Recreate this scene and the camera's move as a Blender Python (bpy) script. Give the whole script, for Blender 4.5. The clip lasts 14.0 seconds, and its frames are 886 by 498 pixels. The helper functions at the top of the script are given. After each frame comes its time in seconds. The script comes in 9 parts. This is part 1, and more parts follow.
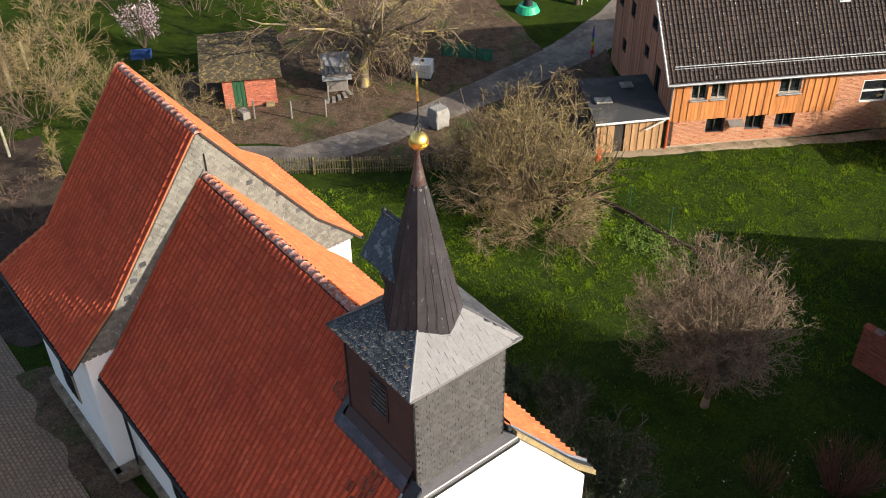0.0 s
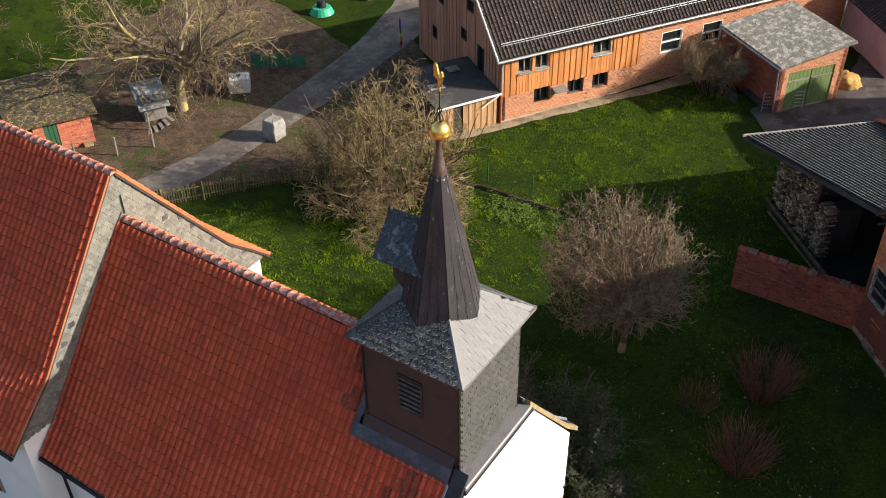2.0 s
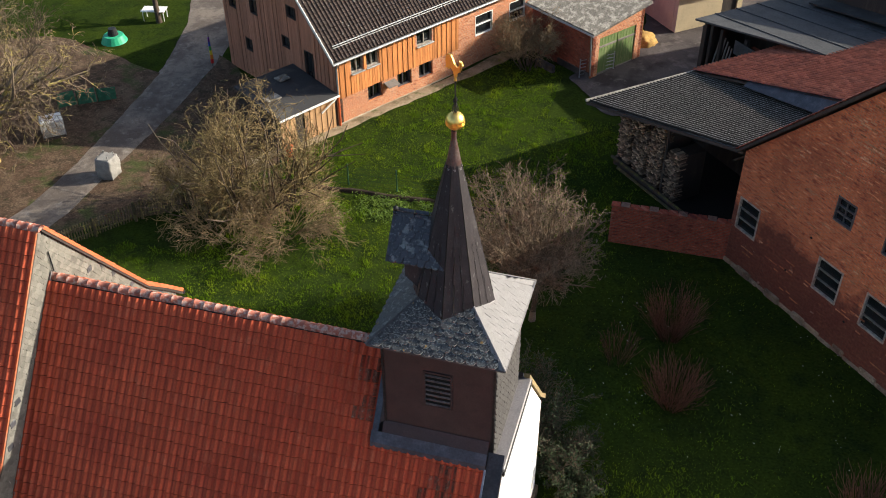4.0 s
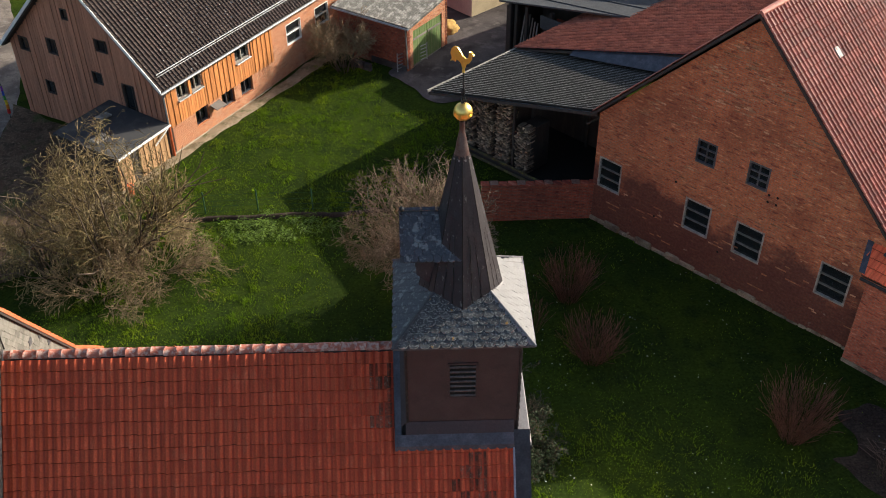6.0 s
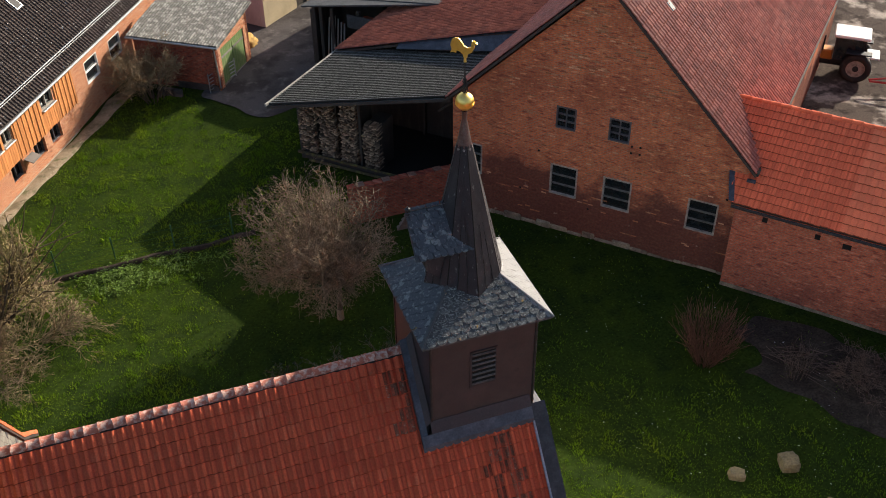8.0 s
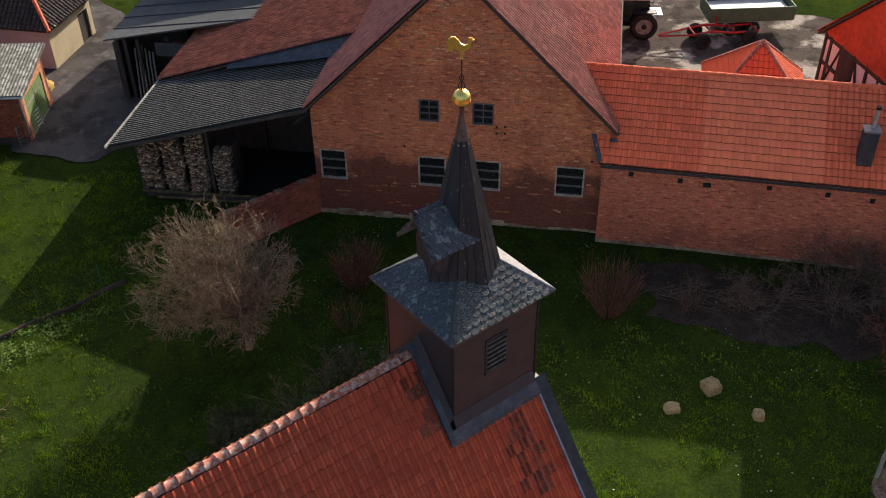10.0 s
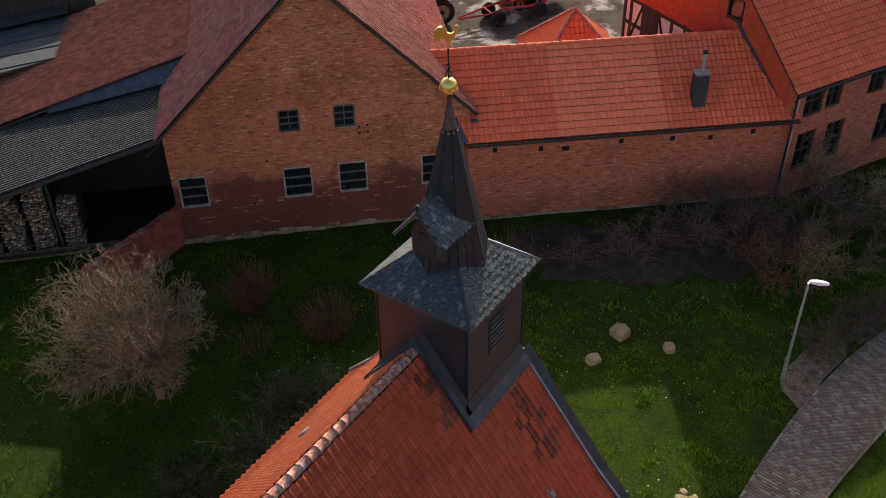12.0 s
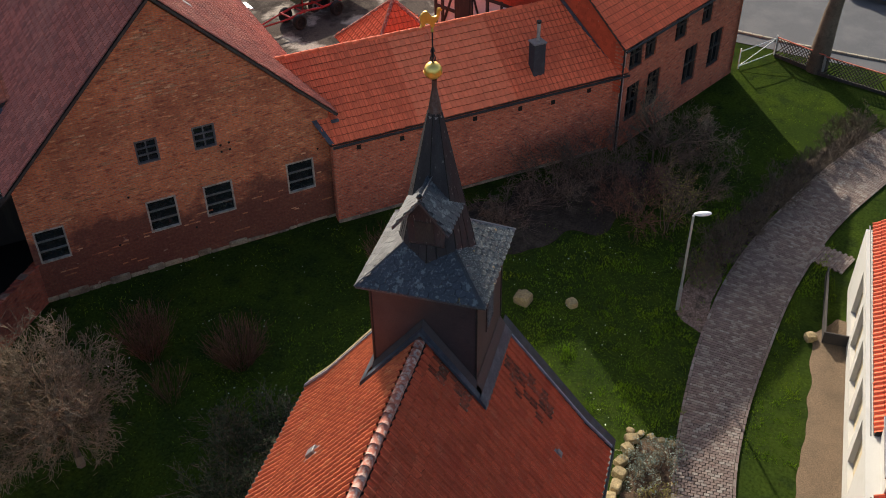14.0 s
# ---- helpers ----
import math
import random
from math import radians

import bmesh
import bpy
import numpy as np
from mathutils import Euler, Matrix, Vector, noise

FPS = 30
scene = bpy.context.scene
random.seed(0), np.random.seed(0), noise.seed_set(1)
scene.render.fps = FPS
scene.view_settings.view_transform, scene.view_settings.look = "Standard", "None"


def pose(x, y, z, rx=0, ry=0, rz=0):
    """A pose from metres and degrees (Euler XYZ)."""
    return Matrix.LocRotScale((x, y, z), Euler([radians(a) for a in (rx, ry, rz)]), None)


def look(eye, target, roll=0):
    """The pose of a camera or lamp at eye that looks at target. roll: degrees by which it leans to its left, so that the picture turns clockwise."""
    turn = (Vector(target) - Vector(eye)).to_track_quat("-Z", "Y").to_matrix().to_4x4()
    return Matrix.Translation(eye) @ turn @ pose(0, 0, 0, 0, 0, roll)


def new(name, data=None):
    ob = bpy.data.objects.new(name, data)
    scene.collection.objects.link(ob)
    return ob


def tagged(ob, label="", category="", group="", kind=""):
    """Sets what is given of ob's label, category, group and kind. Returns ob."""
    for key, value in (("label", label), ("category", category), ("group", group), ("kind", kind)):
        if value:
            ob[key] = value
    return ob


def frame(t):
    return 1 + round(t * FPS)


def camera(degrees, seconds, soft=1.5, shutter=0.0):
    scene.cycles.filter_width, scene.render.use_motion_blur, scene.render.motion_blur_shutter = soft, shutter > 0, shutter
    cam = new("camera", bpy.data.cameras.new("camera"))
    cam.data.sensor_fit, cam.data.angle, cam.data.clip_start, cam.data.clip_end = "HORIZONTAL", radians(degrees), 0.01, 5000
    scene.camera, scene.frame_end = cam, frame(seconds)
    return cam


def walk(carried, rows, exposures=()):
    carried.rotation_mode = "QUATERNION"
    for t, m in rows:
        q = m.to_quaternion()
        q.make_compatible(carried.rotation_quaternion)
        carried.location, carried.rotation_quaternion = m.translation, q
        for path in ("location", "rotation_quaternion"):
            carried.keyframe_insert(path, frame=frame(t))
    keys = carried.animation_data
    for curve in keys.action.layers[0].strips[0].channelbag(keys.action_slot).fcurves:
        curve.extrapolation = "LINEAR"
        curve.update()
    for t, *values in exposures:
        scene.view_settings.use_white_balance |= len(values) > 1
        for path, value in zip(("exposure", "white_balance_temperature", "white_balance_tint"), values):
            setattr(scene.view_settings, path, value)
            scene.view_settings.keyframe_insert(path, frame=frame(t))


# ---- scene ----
cam = camera(48.3, 14.0, soft=1.0)
PATH = [
    (0, (13.934, -10.269, 27.642), (12.69, -9.296, 26.415), -0.9),
    (0.5, (13.038, -11.404, 27.621), (11.872, -10.34, 26.392), -0.8),
    (1, (12.033, -12.545, 27.62), (10.958, -11.39, 26.39), -0.8),
    (1.5, (11.042, -13.566, 27.607), (10.057, -12.332, 26.379), -0.8),
    (2, (9.859, -14.533, 27.578), (8.977, -13.223, 26.351), -0.8),
    (2.5, (8.701, -15.37, 27.537), (7.919, -13.995, 26.312), -0.8),
    (3, (7.426, -16.081, 27.505), (6.754, -14.65, 26.281), -0.7),
    (5.5, (0.54, -18.175, 27.48), (0.459, -16.594, 26.257), -0.2),
    (6, (-0.954, -18.308, 27.481), (-0.908, -16.724, 26.26), -0.3),
    (6.5, (-2.426, -18.24, 27.423), (-2.257, -16.662, 26.205), -0.4),
    (7, (-3.909, -18.161, 27.385), (-3.614, -16.6, 26.17), -0.4),
    (7.5, (-5.321, -17.864, 27.352), (-4.908, -16.33, 26.137), -0.6),
    (8, (-6.816, -17.377, 27.397), (-6.276, -15.886, 26.178), -0.6),
    (10.5, (-13.245, -13.997, 27.605), (-12.179, -12.824, 26.385), -0.8),
    (11, (-14.361, -13.05, 27.607), (-13.205, -11.966, 26.387), -0.8),
    (11.5, (-15.331, -11.982, 27.57), (-14.097, -10.989, 26.349), -0.8),
    (12, (-16.247, -10.827, 27.519), (-14.937, -9.935, 26.298), -0.9),
    (12.5, (-17.079, -9.648, 27.456), (-15.704, -8.859, 26.237), -0.8),
    (13, (-17.754, -8.309, 27.362), (-16.321, -7.634, 26.141), -0.8),
    (13.5, (-18.358, -7.035, 27.31), (-16.878, -6.471, 26.088), -1.0),
    (14, (-18.999, -5.672, 27.259), (-17.477, -5.229, 26.04), -0.9),
]
walk(cam, [(t, look(eye, target, roll)) for t, eye, target, roll in PATH], [(0.0, 0.83), (4.0, 0.78), (7.0, 0.73), (11.0, 0.67), (14.0, 0.63)])

# world, sun
SUN_EL, SUN_AZ = 25.4, 26.0
world = bpy.data.worlds.new("world")
scene.world = world
world.use_nodes = True
wt = world.node_tree
sky = wt.nodes.new("ShaderNodeTexSky")
sky.sky_type = "NISHITA"
sky.sun_disc = False
sky.sun_elevation = radians(SUN_EL)
sky.sun_rotation = radians(90.0 - SUN_AZ)
sky.air_density, sky.dust_density, sky.ozone_density = 1.0, 2.5, 1.0
wt.links.new(sky.outputs[0], wt.nodes["Background"].inputs[0])
wt.nodes["Background"].inputs[1].default_value = 0.118
sun_data = bpy.data.lights.new("sun", "SUN")
sun_data.energy, sun_data.angle, sun_data.color = 5.0, radians(0.6), (1.0, 0.915, 0.775)
sun = new("sun", sun_data)
sun.matrix_world = look((0, 0, 0), (-math.cos(radians(SUN_AZ)) * math.cos(radians(SUN_EL)),
                                    -math.sin(radians(SUN_AZ)) * math.cos(radians(SUN_EL)), -math.sin(radians(SUN_EL))))


# ---------- building helpers ----------
import collections
from mathutils.geometry import tessellate_polygon


def g(x, y):
    """Height of the ground."""
    z = 0.028 * min(x, 0.0) + 0.012 * max(min(x, 18.0), 0.0)
    z -= 0.05 * min(max(-y - 1.5, 0.0), 9.0) * min(max((x + 4) / 8, 0.0), 1.0)
    return max(z, -1.3)


def mesh_of(name, verts, faces, material):
    me = bpy.data.meshes.new(name)
    me.from_pydata([tuple(v) for v in verts], [], faces)
    if isinstance(material, (list, tuple)):
        for m in material:
            me.materials.append(m)
    elif material:
        me.materials.append(material)
    me.update()
    return me


def shape(name, verts, faces, material, parent=None, label="", smooth=False):
    me = mesh_of(name, verts, faces, material)
    if smooth:
        me.shade_smooth()
    ob = new(name, me)
    if parent:
        ob.parent = parent
    if label:
        ob["label"] = label
    return ob


def part(name, bm, material, parent=None, label="", smooth=False):
    """Links a bmesh as one mesh object."""
    me = bpy.data.meshes.new(name)
    bm.normal_update()
    bm.to_mesh(me)
    bm.free()
    me.materials.append(material)
    if smooth:
        me.shade_smooth()
    ob = new(name, me)
    if parent:
        ob.parent = parent
    if label:
        ob["label"] = label
    return ob


def thing(name, label, category, m=None, group=""):
    ob = new(name)
    ob.empty_display_size = 0.2
    if m is not None:
        ob.matrix_world = m
    return tagged(ob, label, category, group)


def box(bm, x0, x1, y0, y1, z0, z1, m=None, bevel=0.0):
    r = bmesh.ops.create_cube(bm, size=1.0)
    t = Matrix.LocRotScale(((x0 + x1) / 2, (y0 + y1) / 2, (z0 + z1) / 2), None, (abs(x1 - x0), abs(y1 - y0), abs(z1 - z0)))
    bmesh.ops.transform(bm, matrix=(m @ t) if m is not None else t, verts=r["verts"])
    if bevel:
        edges = list({e for v in r["verts"] for e in v.link_edges})
        bmesh.ops.bevel(bm, geom=edges, offset=bevel, segments=1, affect="EDGES")
    return bm


def boxes(rows, m=None, bevel=0.0):
    bm = bmesh.new()
    for r in rows:
        box(bm, *r, m=m, bevel=bevel)
    return bm


def tube(bm, p, q, r0, r1=None, sides=8, caps=True):
    p, q = Vector(p), Vector(q)
    d = q - p
    r = bmesh.ops.create_cone(bm, cap_ends=caps, segments=sides, radius1=r0, radius2=r0 if r1 is None else r1, depth=d.length)
    bmesh.ops.transform(bm, matrix=Matrix.Translation((p + q) / 2) @ d.to_track_quat("Z", "Y").to_matrix().to_4x4(), verts=r["verts"])
    return bm


def tubes(rows, sides=8):
    bm = bmesh.new()
    for r in rows:
        tube(bm, *r, sides=sides)
    return bm


def prism(poly, holes, thick, m=None):
    """A wall from an outline in (u, w) with rectangular holes (u0, u1, w0, w1), thick along +v; returns verts, faces."""
    loops = [[(u, w) for u, w in poly]] + [[(a, c), (a, d), (b, d), (b, c)] for a, b, c, d in holes]
    flat = [p for lp in loops for p in lp]
    tris = tessellate_polygon([[Vector((u, w, 0)) for u, w in lp] for lp in loops])
    n = len(flat)
    verts = [Vector((u, 0, w)) for u, w in flat] + [Vector((u, thick, w)) for u, w in flat]
    faces = [tuple(t) for t in tris] + [tuple(i + n for i in reversed(t)) for t in tris]
    k = 0
    for lp in loops:
        c = len(lp)
        for i in range(c):
            a, b = k + i, k + (i + 1) % c
            faces.append((a, a + n, b + n, b))
        k += c
    if m is not None:
        verts = [m @ v for v in verts]
    bm = bmesh.new()
    vs = [bm.verts.new(v) for v in verts]
    for f in faces:
        try:
            bm.faces.new([vs[i] for i in f])
        except ValueError:
            pass
    bmesh.ops.recalc_face_normals(bm, faces=bm.faces)
    return bm


def slab(name, pts, thick, material, parent, label=""):
    """A plate under the polygon pts."""
    pts = [Vector(p) for p in pts]
    n = (pts[1] - pts[0]).cross(pts[-1] - pts[0]).normalized()
    n = n if n.z > 0 else -n
    k = len(pts)
    vs = pts + [p - n * thick for p in pts]
    fs = [tuple(range(k)), tuple(range(2 * k - 1, k - 1, -1))] + [(i, i + k, (i + 1) % k + k, (i + 1) % k) for i in range(k)]
    bm = bmesh.new()
    bv = [bm.verts.new(v) for v in vs]
    for f in fs:
        bm.faces.new([bv[i] for i in f])
    bmesh.ops.recalc_face_normals(bm, faces=bm.faces)
    return part(name, bm, material, parent, label)


# ---------- materials ----------
def node_mat(name):
    m = bpy.data.materials.new(name)
    m.use_nodes = True
    nt = m.node_tree
    return m, nt, nt.nodes["Principled BSDF"]


def mixc(nt, fac, a, b, mode="MIX"):
    n = nt.nodes.new("ShaderNodeMix")
    n.data_type, n.blend_type = "RGBA", mode
    for s, v in ((n.inputs[0], fac), (n.inputs[6], a), (n.inputs[7], b)):
        if isinstance(v, (int, float)):
            s.default_value = v
        elif isinstance(v, tuple):
            s.default_value = (*v, 1.0)
        else:
            nt.links.new(v, s)
    return n.outputs[2]


def math_n(nt, op, a, b=0.0, c=None):
    n = nt.nodes.new("ShaderNodeMath")
    n.operation = op
    for i, v in enumerate((a, b, c)):
        if v is None:
            continue
        if isinstance(v, (int, float)):
            n.inputs[i].default_value = v
        else:
            nt.links.new(v, n.inputs[i])
    return n.outputs[0]


def remap(nt, v, lo, hi, a=0.0, b=1.0):
    n = nt.nodes.new("ShaderNodeMapRange")
    nt.links.new(v, n.inputs[0])
    for i, x in enumerate((lo, hi, a, b)):
        n.inputs[i + 1].default_value = x
    return n.outputs[0]


def coords(nt, rnd=False, stretch=(1, 1, 1)):
    tc = nt.nodes.new("ShaderNodeTexCoord")
    mp = nt.nodes.new("ShaderNodeMapping")
    nt.links.new(tc.outputs["Object"], mp.inputs[0])
    mp.inputs["Scale"].default_value = stretch
    if not rnd:
        return mp.outputs[0], None
    oi, ge = nt.nodes.new("ShaderNodeObjectInfo"), nt.nodes.new("ShaderNodeNewGeometry")
    r = math_n(nt, "FRACT", math_n(nt, "ADD", oi.outputs["Random"], ge.outputs["Random Per Island"]))
    sh = nt.nodes.new("ShaderNodeVectorMath")
    sh.operation = "ADD"
    cb = nt.nodes.new("ShaderNodeCombineXYZ")
    for i in range(3):
        nt.links.new(math_n(nt, "MULTIPLY", oi.outputs["Random"], 37.0 + 11 * i), cb.inputs[i])
    nt.links.new(mp.outputs[0], sh.inputs[0])
    nt.links.new(cb.outputs[0], sh.inputs[1])
    return sh.outputs[0], r


def noise_n(nt, vec, scale, detail=4.0, rough=0.6):
    n = nt.nodes.new("ShaderNodeTexNoise")
    nt.links.new(vec, n.inputs["Vector"])
    n.inputs["Scale"].default_value, n.inputs["Detail"].default_value, n.inputs["Roughness"].default_value = scale, detail, rough
    return n.outputs[0]


def surface(name, base, layers=(), rough=0.85, metal=0.0, rnd=0.0, grain=(60.0, 0.25), bump=(40.0, 0.2), stretch=(1, 1, 1), spec=0.3, rnd_col=None, trans=0.0):
    """layers: (colour, noise scale, low, high, amount); rnd: spread of brightness from piece to piece."""
    m, nt, bs = node_mat(name)
    vec, r = coords(nt, rnd > 0 or rnd_col is not None, stretch)
    col = mixc(nt, 0.0, base, base)
    if rnd_col is not None:
        col = mixc(nt, remap(nt, r, 0.55, 1.0), col, rnd_col)
    for c, sc, lo, hi, am in layers:
        f = math_n(nt, "MULTIPLY", remap(nt, noise_n(nt, vec, sc), lo, hi), am)
        col = mixc(nt, f, col, c)
    k = noise_n(nt, vec, grain[0], 3.0)
    v = remap(nt, k, 0.3, 0.7, 1.0 - grain[1], 1.0 + grain[1])
    if rnd > 0:
        v = math_n(nt, "MULTIPLY", v, remap(nt, r, 0.0, 1.0, 1.0 - rnd, 1.0 + rnd))
    hs = nt.nodes.new("ShaderNodeHueSaturation")
    nt.links.new(col, hs.inputs["Color"])
    nt.links.new(v, hs.inputs["Value"])
    nt.links.new(hs.outputs[0], bs.inputs["Base Color"])
    bs.inputs["Roughness"].default_value, bs.inputs["Metallic"].default_value = rough, metal
    bs.inputs["Specular IOR Level"].default_value = spec
    if bump[1]:
        b = nt.nodes.new("ShaderNodeBump")
        b.inputs["Strength"].default_value, b.inputs["Distance"].default_value = bump[1], 0.02
        nt.links.new(noise_n(nt, vec, bump[0], 3.0), b.inputs["Height"])
        nt.links.new(b.outputs[0], bs.inputs["Normal"])
    if trans:
        bs.inputs["Transmission Weight"].default_value = trans
    return m


def brick_mat(name, c1, c2, mortar, layers=(), bw=0.25, bh=0.08, joint=0.014, swap=False, damp=None):
    """Brickwork laid in (along the wall, height)."""
    m, nt, bs = node_mat(name)
    tc = nt.nodes.new("ShaderNodeTexCoord")
    sp, cb = nt.nodes.new("ShaderNodeSeparateXYZ"), nt.nodes.new("ShaderNodeCombineXYZ")
    nt.links.new(tc.outputs["Object"], sp.inputs[0])
    if swap:
        nt.links.new(sp.outputs[0], cb.inputs[0])
        nt.links.new(sp.outputs[1], cb.inputs[1])
    else:
        nt.links.new(math_n(nt, "ADD", sp.outputs[0], sp.outputs[1]), cb.inputs[0])
        nt.links.new(sp.outputs[2], cb.inputs[1])
    br = nt.nodes.new("ShaderNodeTexBrick")
    nt.links.new(cb.outputs[0], br.inputs["Vector"])
    br.inputs["Color1"].default_value, br.inputs["Color2"].default_value, br.inputs["Mortar"].default_value = (*c1, 1), (*c2, 1), (*mortar, 1)
    for k, v in (("Scale", 1.0), ("Mortar Size", joint), ("Brick Width", bw), ("Row Height", bh), ("Bias", -0.2), ("Mortar Smooth", 0.3)):
        br.inputs[k].default_value = v
    vec = tc.outputs["Object"]
    col = br.outputs[0]
    for c, sc, lo, hi, am in layers:
        col = mixc(nt, math_n(nt, "MULTIPLY", remap(nt, noise_n(nt, vec, sc), lo, hi), am), col, c)
    if not swap:
        st_ = nt.nodes.new("ShaderNodeVectorMath")
        st_.operation = "MULTIPLY"
        nt.links.new(cb.outputs[0], st_.inputs[0])
        st_.inputs[1].default_value = (2.2, 8.5, 1.0)
        nz = noise_n(nt, st_.outputs[0], 1.0, 1.0)
        col = mixc(nt, math_n(nt, "MULTIPLY", remap(nt, nz, 0.62, 0.70), 0.65), col, (c1[0] * 1.25, c1[1] * 2.0, c1[2] * 2.4))
        col = mixc(nt, math_n(nt, "MULTIPLY", remap(nt, nz, 0.40, 0.32), 0.7), col, (c2[0] * 0.45, c2[1] * 0.5, c2[2] * 0.7))
    if damp:
        # a rising damp stain with a ragged upper edge
        hgt = math_n(nt, "ADD", sp.outputs[2], remap(nt, noise_n(nt, vec, 0.55, 4.0), 0.25, 0.75, -1.6, 1.6))
        f = math_n(nt, "MULTIPLY", remap(nt, hgt, damp[3] + 0.5, damp[3] - 0.5), 0.85)
        col = mixc(nt, f, col, damp[:3])
        col = mixc(nt, math_n(nt, "MULTIPLY", math_n(nt, "MULTIPLY", remap(nt, noise_n(nt, vec, 1.7, 3.0), 0.66, 0.70), f), 0.8), col, (0.34, 0.25, 0.20))
    hs = nt.nodes.new("ShaderNodeHueSaturation")
    nt.links.new(col, hs.inputs["Color"])
    nt.links.new(remap(nt, noise_n(nt, vec, 9.0, 5.0), 0.3, 0.7, 0.75, 1.25), hs.inputs["Value"])
    nt.links.new(hs.outputs[0], bs.inputs["Base Color"])
    bs.inputs["Roughness"].default_value, bs.inputs["Specular IOR Level"].default_value = 0.95, 0.06
    b = nt.nodes.new("ShaderNodeBump")
    b.inputs["Strength"].default_value, b.inputs["Distance"].default_value = 0.5, 0.02
    nt.links.new(math_n(nt, "SUBTRACT", noise_n(nt, vec, 25.0), br.outputs["Fac"]), b.inputs["Height"])
    nt.links.new(b.outputs[0], bs.inputs["Normal"])
    return m


M = {}
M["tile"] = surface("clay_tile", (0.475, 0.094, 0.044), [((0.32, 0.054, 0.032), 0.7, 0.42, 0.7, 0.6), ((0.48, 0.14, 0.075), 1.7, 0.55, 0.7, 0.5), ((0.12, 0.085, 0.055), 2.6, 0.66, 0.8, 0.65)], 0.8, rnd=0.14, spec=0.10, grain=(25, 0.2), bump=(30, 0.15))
# oranger copy for the north slopes: their sunlit tone is put into the colour
M["tile_north"] = surface("clay_tile_sunlit", (0.52, 0.130, 0.052), [((0.42, 0.092, 0.042), 0.8, 0.45, 0.68, 0.6), ((0.62, 0.25, 0.11), 2.0, 0.55, 0.7, 0.5)], 0.8, rnd=0.14, spec=0.15, grain=(25, 0.2), bump=(30, 0.15))
M["ridge"] = surface("ridge_tile", (0.34, 0.115, 0.078), [((0.50, 0.40, 0.34), 9.0, 0.47, 0.60, 0.65), ((0.14, 0.09, 0.07), 4.0, 0.6, 0.75, 0.6)], 0.9, rnd=0.2)
M["tile_barn"] = surface("clay_tile_barn", (0.38, 0.105, 0.072), [((0.46, 0.18, 0.13), 0.35, 0.5, 0.7, 0.45), ((0.15, 0.058, 0.048), 1.3, 0.48, 0.75, 0.6)], 0.52, rnd=0.28, grain=(25, 0.2), spec=0.4)
M["tile_store"] = surface("clay_tile_store", (0.31, 0.105, 0.064), [((0.36, 0.14, 0.085), 0.5, 0.5, 0.7, 0.5), ((0.09, 0.045, 0.04), 1.3, 0.48, 0.75, 0.65)], 0.9, rnd=0.28, grain=(25, 0.2), spec=0.08)
M["tile_stained"] = surface("clay_tile_stained", (0.27, 0.066, 0.038), [((0.10, 0.055, 0.038), 4.0, 0.40, 0.58, 0.85), ((0.26, 0.23, 0.18), 11.0, 0.60, 0.66, 0.5)], 0.92, rnd=0.25, grain=(25, 0.25), bump=(30, 0.2), spec=0.05)
M["tile_annex"] = surface("clay_tile_orange", (0.78, 0.165, 0.075), [((0.64, 0.125, 0.060), 0.45, 0.5, 0.62, 0.6)], 0.8, rnd=0.12, grain=(25, 0.12), bump=(30, 0.1), spec=0.2)
M["tile_annex_new"] = surface("clay_tile_fresh", (0.84, 0.205, 0.095), [((0.76, 0.165, 0.080), 0.7, 0.5, 0.62, 0.6)], 0.75, rnd=0.08, grain=(25, 0.10), bump=(30, 0.1), spec=0.25)
M["tile_dark"] = surface("concrete_tile_dark", (0.056, 0.040, 0.034), [((0.62, 0.60, 0.56), 6.5, 0.655, 0.69, 0.9), ((0.085, 0.062, 0.05), 0.8, 0.5, 0.7, 0.6)], 0.85, rnd=0.25)
M["slate"] = surface("slate_dark", (0.052, 0.052, 0.060), [((0.16, 0.17, 0.16), 6.0, 0.56, 0.7, 0.7), ((0.12, 0.12, 0.12), 1.2, 0.5, 0.7, 0.5)], 0.6, rnd=0.3, spec=0.5, grain=(45, 0.3))
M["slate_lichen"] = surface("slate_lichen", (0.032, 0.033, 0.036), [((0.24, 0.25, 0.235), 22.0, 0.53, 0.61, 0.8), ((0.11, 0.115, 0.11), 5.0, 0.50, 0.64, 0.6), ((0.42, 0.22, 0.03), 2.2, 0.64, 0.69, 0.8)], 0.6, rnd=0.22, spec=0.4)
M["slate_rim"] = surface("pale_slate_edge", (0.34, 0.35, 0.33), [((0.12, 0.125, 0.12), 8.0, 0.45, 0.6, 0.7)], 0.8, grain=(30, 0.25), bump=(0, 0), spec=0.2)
# paler slate for the sunny faces: their brightness is put into the colour
M["slate_east"] = surface("slate_grey_sunlit", (0.155, 0.152, 0.156), [((0.19, 0.187, 0.19), 3.0, 0.5, 0.7, 0.5), ((0.11, 0.108, 0.112), 5.0, 0.60, 0.7, 0.4)], 0.6, rnd=0.07, spec=0.4, grain=(30, 0.15))
M["slate_wall"] = surface("slate_wall", (0.058, 0.056, 0.056), [((0.088, 0.084, 0.080), 4.0, 0.5, 0.7, 0.5)], 0.7, rnd=0.2, spec=0.3)
M["shingle"] = surface("spire_slate", (0.029, 0.025, 0.029), [((0.20, 0.20, 0.19), 14.0, 0.64, 0.70, 0.6), ((0.066, 0.059, 0.062), 1.5, 0.5, 0.7, 0.5)], 0.65, rnd=0.12, spec=0.3, stretch=(1, 1, 0.35))
